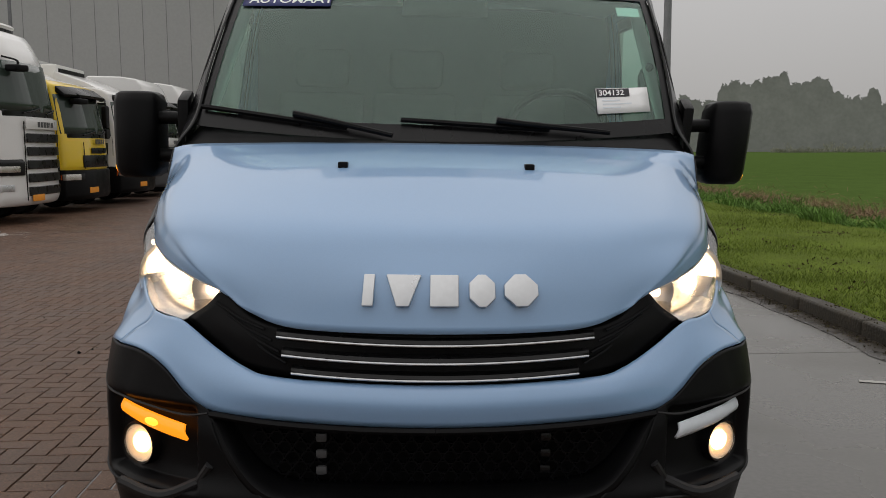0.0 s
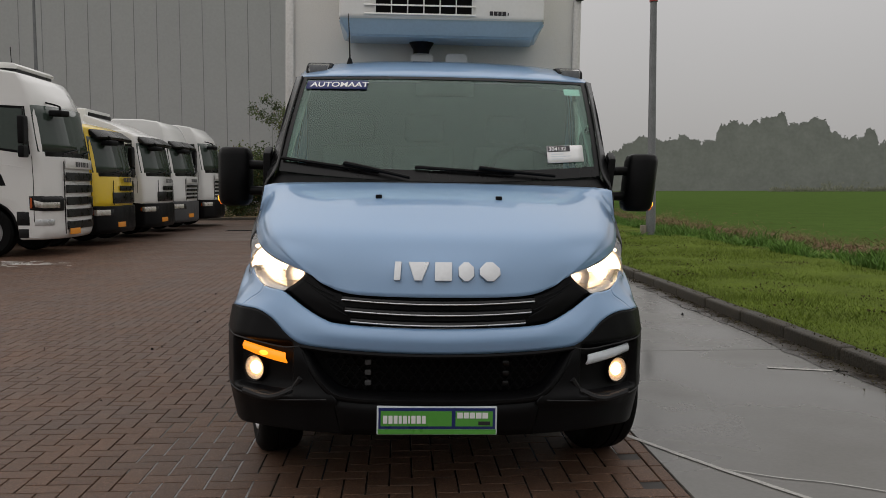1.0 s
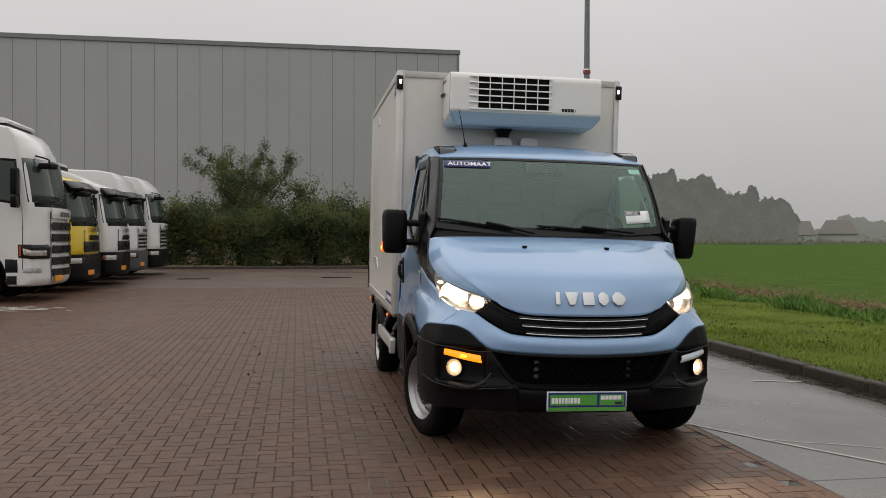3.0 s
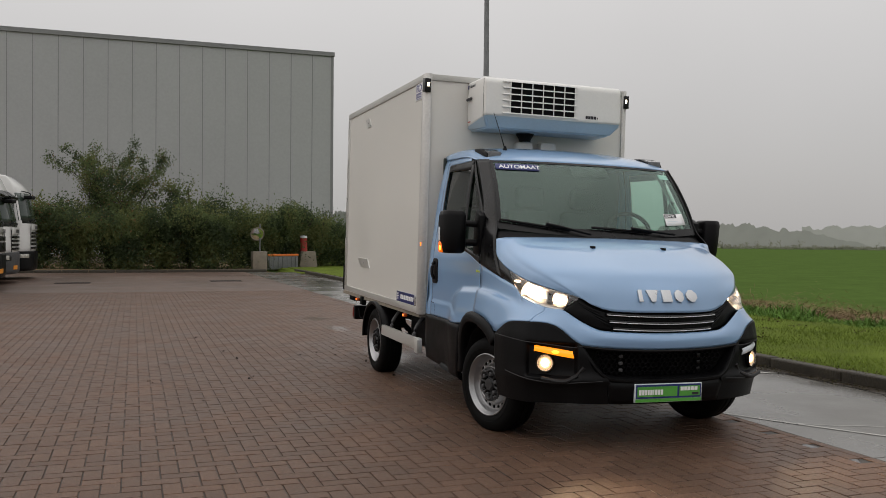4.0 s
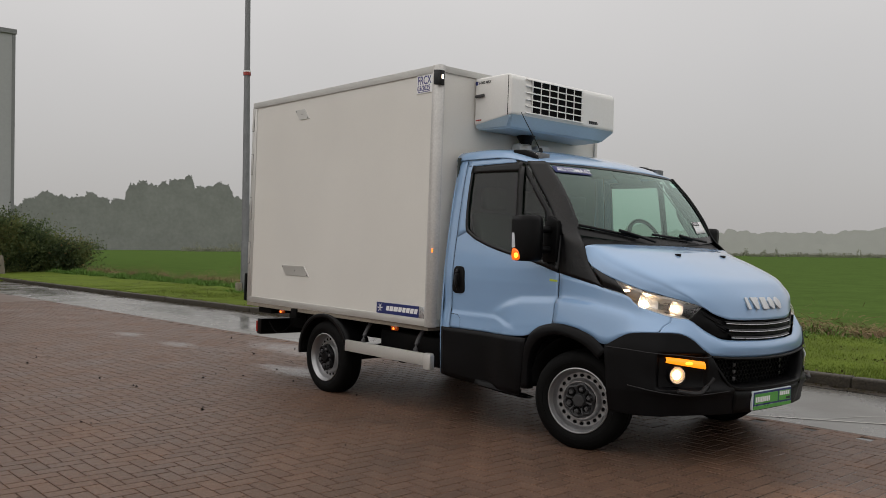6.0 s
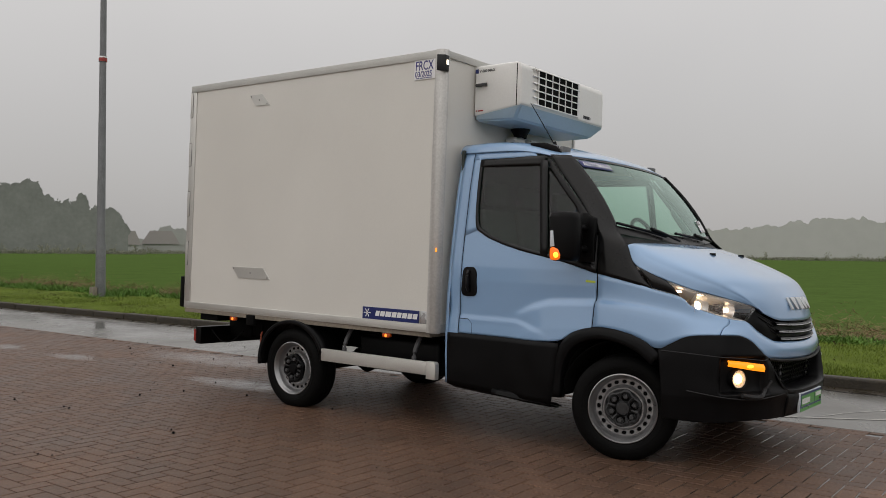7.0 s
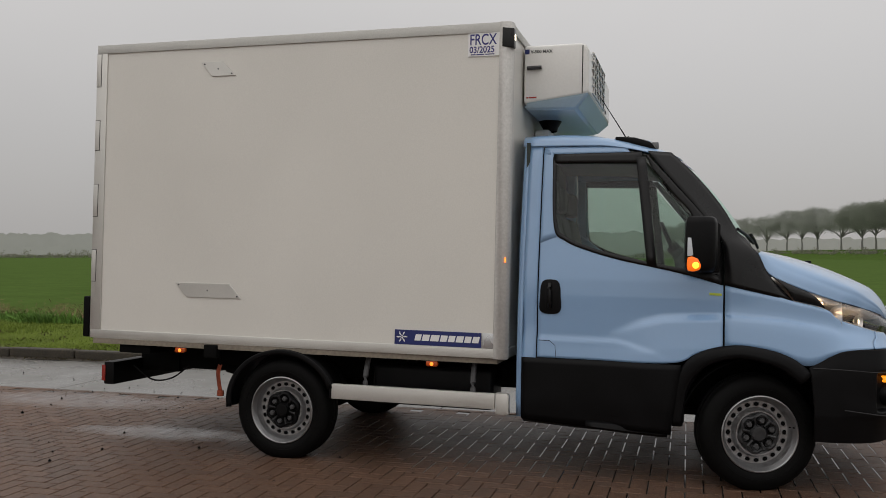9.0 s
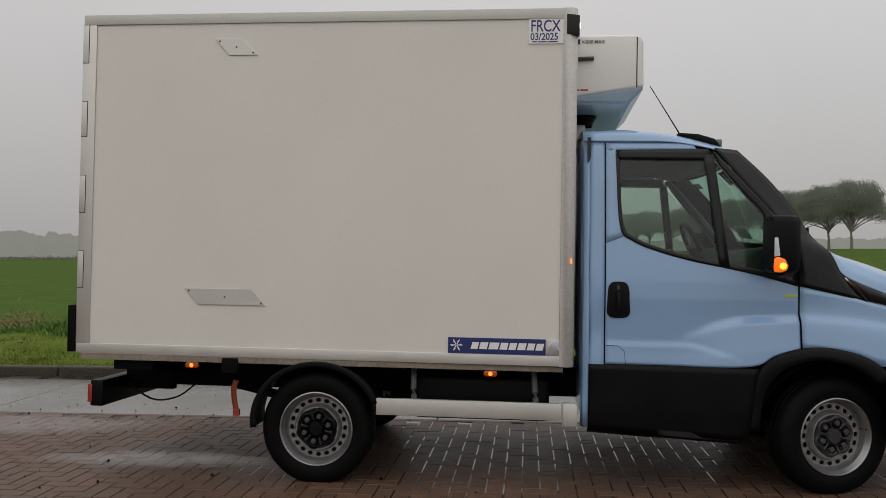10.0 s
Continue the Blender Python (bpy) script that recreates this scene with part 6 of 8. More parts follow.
part("corner_trim", box(FX - 0.12, FY - 0.03, 0, FX + 0.03, FY + 0.1, FZ - 0.25), M["facade_dark"], hall, smooth=False)
part("plinth", box(-70, FY - 0.03, 0, FX, FY + 0.02, 0.5), M["block"], hall, smooth=False)

# ---- street lamp by the verge, second lamp behind the trucks ----
sl = thing("street_lamp", "tall grey galvanised lamp post standing in the grass", "lamp post", pose(6.37, 17.87, 0))
part("pole", lathe([(-0.2, 0.125), (1.4, 0.12), (1.45, 0.105), (10.5, 0.06), (10.5, 0.0)], 24, "z"), M["galv"], sl)
part("band", lathe([(6.04, 0.09), (6.04, 0.105), (6.13, 0.105), (6.13, 0.09)], 20, "z"), M["red_lens"], sl, "red reflector band")
part("band", lathe([(6.13, 0.09), (6.13, 0.103), (6.17, 0.103), (6.17, 0.09)], 20, "z"), M["white_print"], sl, "white band")
part("cable_box", box(-0.27, -0.09, 0.06, -0.13, 0.06, 0.33, 0.02), M["block"], sl, "small pale cable box")

# ---- row of parked trucks, their fronts in one line ----
TRUCK_X = -6.74


def bowed(me, wide):
    """Bows a part of a truck back towards the corners of its rounded front."""
    if max(v.co.x for v in me.vertices) < -0.95:
        return
    bm = bmesh.new()
    bm.from_mesh(me)
    for y in np.linspace(0.06, 0.94, 15) * wide:
        bmesh.ops.bisect_plane(bm, geom=list(bm.verts) + list(bm.edges) + list(bm.faces), plane_co=(0, y, 0), plane_no=(0, 1, 0))
    for v in bm.verts:
        f = min(max((v.co.x + 0.95) / 0.95, 0.0), 1.0)
        u = min(abs(2 * v.co.y / wide - 1), 1.0)
        v.co.x -= 0.34 * u ** 3.2 * f * f * (3 - 2 * f)
    bm.to_mesh(me)
    bm.free()
    me.set_sharp_from_angle(angle=radians(32))


def truck(y0, dx, h, paint, paint_name, low_black, grille, screen, roof="high", group="parked trucks", label="", slots=5, plate=True, visor=True, low_window=False):
    """A forward-control truck cab: front at x = 0 looking along +x, its width from y = 0 to 2.5."""
    t = thing("parked_truck", label, "truck", pose(TRUCK_X + dx, y0, 0), group)
    W = 2.45
    zb = 0.85 if low_black else 0.34
    s0, s1 = screen
    wc, wr = -1.42, 0.60
    arch = [(wc + wr * math.cos(a), 0.5 + wr * math.sin(a)) for a in np.linspace(0.25, math.pi - 0.35, 9)] if not low_black else [(wc + wr, 0.85), (wc + 0.45, 1.1), (wc - 0.45, 1.1), (wc - wr, 0.95)]
    prof = [(-0.08, zb), (0.0, zb + 0.12), (-0.02, 1.35), (-0.05, s0), (-0.24, s1), (-0.32, s1 + 0.18)]
    prof += [(-0.50, h - 0.24), (-0.72, h - 0.07), (-1.2, h), (-2.1, h + 0.02)] if roof == "high" else [(-0.62, s1 + 0.28), (-0.9, s1 + 0.33), (-1.2, h - 0.15), (-1.75, h), (-1.95, h)]
    prof += [(-2.2, h - 0.1), (-2.25, 1.05), (-2.2, 0.95)]
    back = [(x, z) for x, z in reversed(arch)]
    prof += back + [(wc + wr + 0.05, zb)]
    body = part("cab", prism(prof, (0, W), "y", 0.07, 3), paint, t, paint_name + " truck cab", sharp=30)
    # windscreen, following the slant of the front
    slope = (-0.24 + 0.05) / (s1 - s0)

    def fx(z):
        return -0.05 + slope * (z - s0)
    g0, g1 = s0 + 0.08, s1 - 0.02
    wsv = []
    for z in np.linspace(g0, g1, 6):
        for v in np.linspace(0.0, 1.0, 13):
            y = 0.02 + (W - 0.04) * v
            wsv.append((fx(z) + 0.014 - 0.035 * (2 * v - 1) ** 8, y, z))
    part("windscreen", (np.array(wsv), [(j * 13 + i, j * 13 + i + 1, (j + 1) * 13 + i + 1, (j + 1) * 13 + i) for j in range(5) for i in range(12)]), M["truck_glass"], t, "dark windscreen", thick=0.02)
    part("screen_base", prism([(fx(g0) - 0.02, g0 - 0.10), (fx(g0) + 0.02, g0 - 0.09), (fx(g0) + 0.02, g0 + 0.02), (fx(g0) - 0.02, g0 + 0.02)], (0.12, W - 0.12), "y", 0.008, 1), M["black_gloss"], t, "black strip under the windscreen")
    for k in range(2):
        part("wiper", tube([(fx(g0) + 0.04, 0.5 + k * 0.9, g0 - 0.03), (fx(g0 + .1) + 0.045, 1.2 + k * 0.9, g0 + 0.08)], 0.014, 6), M["black_plastic"], t)
    # side windows and door lines on both flanks
    for y, sg in ((0.0, -1), (W, 1)):
        wn = [(-0.30, s0 + 0.06), (-0.44, s1 - 0.10), (-1.28, s1 - 0.06), (-1.30, s0 + 0.18), (-0.85, s0 + 0.12)]
        dr = part("door", prism([(-0.20, zb + 0.35), (-0.18, s0), (-0.38, s1 - 0.02), (-1.36, s1 + 0.02), (-1.38, 1.25), (-0.85, 1.10)], (y - 0.004, y + 0.004) if sg < 0 else (y - 0.004, y + 0.004), "y"), paint, t, paint_name + " door")
        part("window_rubber", prism([(-0.25, s0 + 0.02), (-0.41, s1 - 0.05), (-1.32, s1 - 0.01), (-1.34, s0 + 0.14), (-0.85, s0 + 0.07)], (y - 0.007, y + 0.007), "y"), M["black_plastic"], dr, "black window rubber")
        part("side_window", prism(wn, (y - 0.010, y + 0.010), "y"), M["truck_glass"], dr, "dark side window")
        part("door_crease", tube([(-0.24, y + sg * 0.004, s0 - 0.26), (-0.80, y + sg * 0.006, s0 - 0.20), (-1.36, y + sg * 0.004, s0 - 0.13)], 0.006, 6), paint, dr)
        if low_window:
            part("low_window", prism([(-0.42, 1.18), (-0.40, 1.52), (-0.86, 1.55), (-0.90, 1.20)], (y - 0.011, y + 0.011), "y"), M["truck_glass"], dr, "dark low window in the door")
        else:
            part("side_vent", prism([(-1.02, 1.40), (-1.26, 1.40), (-1.26, 1.62), (-1.10, 1.62)], (y - 0.011, y + 0.011), "y", 0.004, 1), M["black_plastic"], dr, "dark flank vent")
        part("door_gap", tube([(-0.20, y + sg * 0.003, zb + 0.35), (-0.19, y + sg * 0.003, 1.5), (-0.21, y + sg * 0.003, s0)], 0.008, 6), M["dark"], dr)
        part("door_gap", tube([(-1.38, y + sg * 0.003, 1.2), (-1.38, y + sg * 0.003, s1)], 0.008, 6), M["dark"], dr)
        part("door_handle", box(-1.30, y + sg * 0.02 - 0.015, s0 - 0.22, -1.12, y + sg * 0.02 + 0.015, s0 - 0.17, 0.008), M["black_plastic"], dr)
        # mirrors
        mr = part("mirror", box(-0.47, y + sg * 0.19 - 0.13, s0 + 0.22, -0.23, y + sg * 0.19 + 0.13, s0 + 0.76, 0.06, 3), M["black_plastic"], t, "black wing mirror")
        part("small_mirror", box(-0.47, y + sg * 0.19 - 0.13, s0 - 0.04, -0.24, y + sg * 0.19 + 0.13, s0 + 0.19, 0.05, 3), M["black_plastic"], mr)
        part("mirror_arm", tube([(-0.36, y, s0 + 0.15), (-0.34, y + sg * 0.15, s0 + 0.10), (-0.33, y + sg * 0.19, s0 + 0.85), (-0.45, y, s0 + 0.88)], 0.022, 6, 14), M["black_plastic"], mr)
        # headlamps at the front corners
        hl = part("headlamp", prism([(-0.34, 0.92), (0.02, 0.90), (0.025, 1.14), (-0.02, 1.20), (-0.36, 1.20)] if not low_black else [(-0.10, 0.68), (0.035, 0.68), (0.03, 0.86), (-0.10, 0.86)],
                                    (y - 0.012, y + 0.42) if sg < 0 else (y - 0.42, y + 0.012), "y", 0.02), M["black_gloss"], t, "headlamp in a black housing")
        part("lamp_glass", prism([(-0.16, 0.98), (0.03, 0.96), (0.033, 1.07), (-0.19, 1.12)] if not low_black else [(-0.05, 0.71), (0.042, 0.71), (0.038, 0.84), (-0.05, 0.84)],
                                 (y - 0.018, y + 0.30) if sg < 0 else (y - 0.30, y + 0.018), "y", 0.01), M["lamp_shell"], hl, "clear lamp glass")
        part("lamp_amber", box(-0.30, y + sg * 0.02 - 0.006, 0.96, -0.24, y + sg * 0.02 + 0.006, 1.16) if not low_black else box(-0.09, y + sg * 0.02 - 0.004, 0.72, -0.06, y + sg * 0.02 + 0.004, 0.82), M["amber_lens"], hl)
    # grille
    gz0, gz1 = (0.50, 1.72) if not low_black else (0.98, s0 - 0.25)
    if grille == "slots":
        for k in range(slots):
            z = gz0 + (gz1 - gz0) * k / slots
            part("grille_slot", prism([(0.0, z + 0.02), (0.025, z + 0.03), (0.022, z + (gz1 - gz0) / slots * 0.76), (0.0, z + (gz1 - gz0) / slots * 0.78)], (0.50, W - 0.50), "y", 0.008, 1), M["black_gloss"], t, "dark grille slot")
        part("badge_panel", box(0.0, 0.5, gz1 + 0.02, 0.02, W - 0.5, gz1 + 0.22, 0.01), paint, t)
        part("emblem", bars((0.10, 0.09, 0.11, 0.11, 0.05, 0.11), 0, 0, 0.10, 0.03), M["grey_plastic"], t, "grey emblem blocks", smooth=False, xf=Matrix(((0, 0, 1, 0.022), (1, 0, 0, 0.86), (0, 1, 0, gz1 + 0.06), (0, 0, 0, 1))))
    else:
        part("grille_panel", box(-0.005, 0.42, gz0, 0.015, W - 0.42, gz0 + 0.26, 0.01), M["black_gloss"], t, "black grille panel")
        part("grille_panel", box(-0.005, 0.75, gz0 + 0.30, 0.012, W - 0.75, gz0 + 0.42, 0.01), M["black_gloss"], t, "black grille panel")
        part("emblem", bars((0.07, 0.1, 0.09, 0.09, 0.1), 0, 0, 0.11, 0.03), M["grey_plastic"], t, "grey emblem blocks", smooth=False, xf=Matrix(((0, 0, 1, 0.016), (1, 0, 0, 0.95), (0, 1, 0, gz0 + 0.50), (0, 0, 0, 1))))
    if low_black:
        part("bumper", prism([(-0.75, 0.30), (-0.02, 0.28), (0.03, 0.36), (0.03, 0.92), (-0.30, 0.95), (-0.78, 0.93)], (-0.01, W + 0.01), "y", 0.035, 2), M["grey_plastic"] if low_black == "grey" else M["black_plastic"], t, "dark plastic bumper")
        part("step_panel", box(-2.2, 0.02, 0.40, -2.02, W - 0.02, 1.0, 0.03), M["black_plastic"], t)
    else:
        part("bumper_gap", box(-0.82, -0.006, 0.62, -0.36, W + 0.006, 0.90, 0.02), M["black_gloss"], t, "dark entry steps")
        part("bumper_gap", box(-0.78, -0.006, 0.38, -0.40, W + 0.006, 0.56, 0.02), M["black_gloss"], t, "dark entry steps")
        part("fog_lamp", box(-0.18, -0.01, 0.62, 0.012, 0.20, 0.74, 0.012), M["silver"], t)
    if visor:
        part("sun_visor", prism([(-0.28, s1 + 0.02), (-0.02, s1 - 0.08), (0.0, s1 - 0.02), (-0.26, s1 + 0.16)], (0.08, W - 0.08), "y", 0.02), M["black_gloss"], t, "black sun visor")
    if plate:
        part("number_plate", box(0.025, 0.55, 0.42, 0.042, 0.95, 0.54, 0.004), M["orange_plate"], t, "orange plate with plain bars")
    # wheel, chassis
    part("roof_edge", tube([(-0.30, 0.05, s1 + 0.05), (-0.30, W - 0.05, s1 + 0.05)], 0.012, 6), M["dark"], t)
    part("corner_gap", tube([(0.005, 0.46, zb + 0.1), (0.0, 0.46, s0 - 0.1)], 0.008, 6), M["dark"], t)
    part("corner_gap", tube([(0.005, W - 0.46, zb + 0.1), (0.0, W - 0.46, s0 - 0.1)], 0.008, 6), M["dark"], t)
    part("front_mirror", box(-0.12, 0.25, s1 - 0.22, 0.12, 0.52, s1 - 0.10, 0.04, 3), M["black_plastic"], t, "black front mirror")
    part("mirror_stay", tube([(-0.25, 0.35, s1 + 0.05), (0.0, 0.38, s1 - 0.02), (0.02, 0.38, s1 - 0.12)], 0.018, 6, 8), M["black_plastic"], t)
    for y in (0.17, W - 0.17):
        sg = -1 if y < 1 else 1
        prof_t = [(-0.15, 0.29), (-0.16, 0.44), (-0.12, 0.49), (0.10, 0.49), (0.14, 0.44), (0.13, 0.29)]
        wt_ = part("wheel", lathe([(sg * a, r) for a, r in prof_t], 36, "y", (wc, y, 0.49)), M["rubber"], t, "truck tyre")
        part("rim", lathe([(sg * 0.13, 0.29), (sg * 0.11, 0.26), (sg * 0.04, 0.22), (sg * 0.05, 0.14), (sg * 0.13, 0.12), (sg * 0.14, 0.0)], 30, "y", (wc, y, 0.49)), M["steel"], wt_, "silver rim")
        ar = [(wc + 0.60 * math.cos(a), y, 0.50 + 0.60 * math.sin(a)) for a in np.linspace(0.1, 3.0, 16)]
        part("wheel_arch", loft([[(a, y + sg * 0.165, c) for a, b, c in ar], [(a, y - sg * 0.2, c) for a, b, c in ar]], 3, 16), M["black_plastic"], t, "black wheel arch", thick=0.05)
    for y in (0.75, W - 0.75):
        part("frame_rail", box(-7.0, y - 0.05, 0.70, -0.6, y + 0.05, 0.95), M["dark"], t)
    part("underside", box(-2.1, 0.35, 0.45, -0.5, W - 0.35, 1.0), M["dark"], t)
    for ob in [o for o in scene.objects if o.parent == t or (o.parent and o.parent.parent == t)]:
        bowed(ob.data, W)
    return t


t1 = truck(12.85, -0.02, 3.66, M["white_paint"], "white", False, "slots", (1.98, 2.98), "high", label="white high-roof truck with a slatted grille", slots=5, visor=False)
part("roof_beacon", prism([(-1.25, 3.71), (-0.86, 3.69), (-0.83, 3.74), (-0.92, 3.80), (-1.22, 3.82)], (0.30, 2.15), "y", 0.025), M["white_gel"], t1, "white roof light bar")
part("roof_beacon_base", box(-1.20, 0.36, 3.60, -0.89, 2.09, 3.72), M["black_gloss"], t1, "black base of the light bar")
part("roof_deflector", prism([(-1.75, 3.66), (-2.15, 3.68), (-2.18, 3.90), (-2.05, 3.90)], (0.25, 2.2), "y", 0.03), M["white_paint"], t1, "white roof air deflector")
part("horn_aerial", tube([(-1.2, 0.9, 3.7), (-1.22, 0.9, 4.2)], 0.008, 6), M["black_plastic"], t1)
t2 = truck(15.95, -0.05, 3.02, M["yellow_paint"], "yellow", "black", "panel", (1.62, 2.55), "low", label="yellow truck with a black bumper and visor")
part("roof_deflector", prism([(-0.85, 2.85), (-1.3, 3.0), (-1.9, 3.35), (-1.95, 3.0)], (0.15, 2.3), "y", 0.05), M["white_paint"], t2, "white roof deflector")
part("load_box", box(-8.5, 0.02, 1.1, -2.5, 2.43, 3.42, 0.03), M["white_paint"], t2, "white load box")
t3 = truck(19.15, 0.12, 3.05, M["white_paint"], "white", "black", "panel", (1.66, 2.55), "low", label="white truck with a black bumper and visor", low_window=True)
part("roof_deflector", prism([(-0.8, 2.85), (-1.2, 3.05), (-1.9, 3.3), (-1.95, 3.0)], (0.15, 2.3), "y", 0.05), M["white_paint"], t3, "white roof deflector")
part("load_box", box(-8.5, 0.02, 1.1, -2.5, 2.43, 3.62, 0.03), M["white_paint"], t3, "white load box")
part("box_unit", box(-2.5, 0.5, 3.05, -2.2, 1.95, 3.5, 0.05), M["black_plastic"], t3, "dark cooling unit")
t4 = truck(22.3, 0.10, 3.40, M["white_paint"], "white", "grey", "slots", (1.70, 2.60), "high", label="white high-roof truck with a grey bumper", slots=4)
part("roof_lamp", prism([(-0.66, 3.02), (-0.60, 3.05), (-0.78, 3.30), (-0.84, 3.28)], (0.3, 0.75), "y", 0.02), M["silver"], t4, "lamp in the roof front")
truck(25.5, 0.30, 3.45, M["white_paint"], "white", "black", "slots", (1.85, 2.85), "high", label="white high-roof truck standing last in the row", slots=5, visor=False, plate=False)


def truck_body(t, h, cool):
    """The box behind a cab."""
    part("box", box(-8.5, -0.02, 0.95, -2.45, 2.47, h, 0.02), M["white_gel"], t, "white box body", smooth=False)
    if cool:
        cu = part("cooling_unit", box(-2.46, 0.25, h - 0.85, -1.85, 2.2, h + 0.02, 0.05), M["white_gel"], t, "white cooling unit")
        part("unit_grille", box(-1.86, 0.35, h - 0.75, -1.82, 2.1, h - 0.08), M["black_plastic"], cu, "black unit grille")


truck_body(t2, 3.35, False)
truck_body(t3, 3.45, True)

# second lamp post behind the trucks
s2 = thing("street_lamp", "slim grey lamp post with a curved arm beside the warehouse", "lamp post", pose(-14.4, 31.0, 0))
part("pole", lathe([(-0.2, 0.10), (1.5, 0.09), (9.6, 0.05)], 18, "z"), M["galv"], s2)
part("arm", tube([(0, 0, 9.5), (-0.05, -0.05, 10.0), (-0.4, -0.2, 10.5), (-1.0, -0.5, 10.75)], 0.045, 8, 14), M["galv"], s2, "curved arm")
part("lantern", prism([(-1.0, 10.68), (-1.0, 10.82), (-1.4, 10.90), (-1.75, 10.86), (-1.75, 10.78)], (-0.62, -0.38), "y", 0.03), M["grey_plastic"], s2, "dark lantern")

# ---- end of the yard: kerb, hedge, traffic mirror, barrier ----
slab("planting_bed", -60, 31.6, 3.0, 43.8, 0.06, M["dry"], "dark earth bed under the shrubs", "soil", 40, 14, wob=0.1)
slab("grass_patch", 2.9, 28.5, 9.5, 60, 0.04, M["grass"], "wet grass beside the warehouse", "grass", 30, 30, wob=0.06)
k2 = thing("back_kerb", "dark kerb in front of the shrubs", "kerb", kind="structure")
for k in range(34):
    o = kerb_me.copy()
    scene.collection.objects.link(o)
    o.parent = k2
    o.matrix_local = pose(2.0 - k, 31.55, 0.0, 0, 0, 90)

rng = np.random.default_rng(7)


def shrub(name, x, y, w, h, leaves, label, sparse=False, red=0.0, size=0.10):
    """A shrub or small tree: forked stems with leaf clumps along and beyond their ends."""
    t = thing(name, label, "shrub" if name == "shrub" else "tree", pose(x, y, 0.0))
    stems, tips = [], []
    n = 9 if sparse else 8
    for k in range(n):
        a = 2 * math.pi * k / n + rng.uniform(-0.3, 0.3)
        r = w * rng.uniform(0.25, 0.95)
        top = h * rng.uniform(0.72, 1.0) * (1 - 0.22 * (r / w))
        p = [(rng.uniform(-.15, .15), rng.uniform(-.15, .15), 0), (r * 0.35 * math.cos(a), r * 0.35 * math.sin(a), top * 0.45), (r * math.cos(a), r * math.sin(a), top)]
        stems.append(tube(p, (0.06 if sparse else 0.035, 0.01), 5, 8))
        c = cr(p, 12)
        for q in c[4:] if sparse else c[2:]:
            tips.append((q, 0.17 if sparse else 0.24))
        for j in range(4):
            f = c[rng.integers(4, 11)]
            e = f + np.array([rng.normal() * w * 0.28, rng.normal() * w * 0.28, rng.uniform(0.0, 0.22) * h])
            e[2] = min(e[2], h * 1.05)
            stems.append(tube([tuple(f), tuple((f + e) / 2 + rng.normal(size=3) * 0.05), tuple(e)], (0.02, 0.005), 4, 5))
            for u in (0.4, 0.7, 1.0):
                tips.append((f + (e - f) * u, 0.13 if sparse else 0.20))
    if not sparse:
        for k in range(30):
            a, r = rng.uniform(0, 6.28), w * math.sqrt(rng.uniform(0, 1))
            tips.append((np.array([r * math.cos(a), r * math.sin(a) * 0.8, h * rng.uniform(0.05, 0.75)]), 0.40))
    part("stem", join(*stems), M["bark"], t, "thin brown stems")
    idx = rng.integers(0, len(tips), leaves)
    cen = np.array([tips[i][0] for i in idx]) + rng.normal(size=(leaves, 3)) * np.array([tips[i][1] for i in idx])[:, None]
    cen[:, 2] = np.abs(cen[:, 2])
    nr = int(leaves * red)
    tone = np.array([noise.noise(Vector((a * 0.9 + x, b * 0.9 + y, c * 0.9))) + 0.35 * noise.noise(Vector((a * 2.9, b * 2.9 + x, c * 2.9))) for a, b, c in cen[nr:]])
    for nm, pick, lm, words_ in (("foliage", (tone >= -0.12) & (tone <= 0.24), "leaf", "dense dark green leaves"), ("shaded_foliage", tone < -0.12, "leaf_dark", "deep green inner leaves"), ("young_foliage", tone > 0.24, "leaf_pale", "paler olive leaves")):
        if pick.any():
            v, f = scatter_leaves(cen[nr:][pick], size, rng)
            quick(nm, v, f, M[lm], t, words_)
    if nr:
        v, f = scatter_leaves(cen[:nr], size, rng)
        quick("autumn_foliage", v, f, M["leaf_red"], t, "reddish autumn leaves")
    return t


shrub("tree", -4.3, 36.0, 2.7, 6.5, 30000, "small leafy tree with a sparse top among shrubs", True, 0.05, 0.08)
for x, y, w, h, n, red in ((-9.5, 35.0, 1.6, 3.3, 5200, 0.05), (-7.3, 34.6, 1.7, 3.2, 6400, 0.10), (-5.6, 34.0, 1.6, 3.0, 6400, 0.03), (-3.6, 33.8, 1.6, 2.7, 6400, 0.02), (-2.0, 34.4, 1.6, 3.2, 6400, 0.02), (-0.9, 36.2, 1.6, 4.2, 6400, 0.02), (-0.2, 33.9, 1.5, 3.0, 6000, 0.0),
                           (1.2, 35.2, 1.6, 3.1, 6000, 0.0), (2.7, 36.3, 1.6, 3.2, 6400, 0.0), (4.2, 37.2, 1.7, 3.1, 6400, 0.02), (5.6, 38.0, 1.6, 2.8, 6000, 0.0), (7.0, 38.6, 1.5, 2.3, 5600, 0.0), (8.2, 38.2, 1.3, 1.7, 4400, 0.03), (-12, 35, 1.8, 3.2, 4000, 0.0)):
    shrub("shrub", x, y, w, h, int(n * 2.9), "dense dark green shrub in front of the warehouse" if red < 0.04 else "dark green shrub with reddish autumn leaves", False, red)

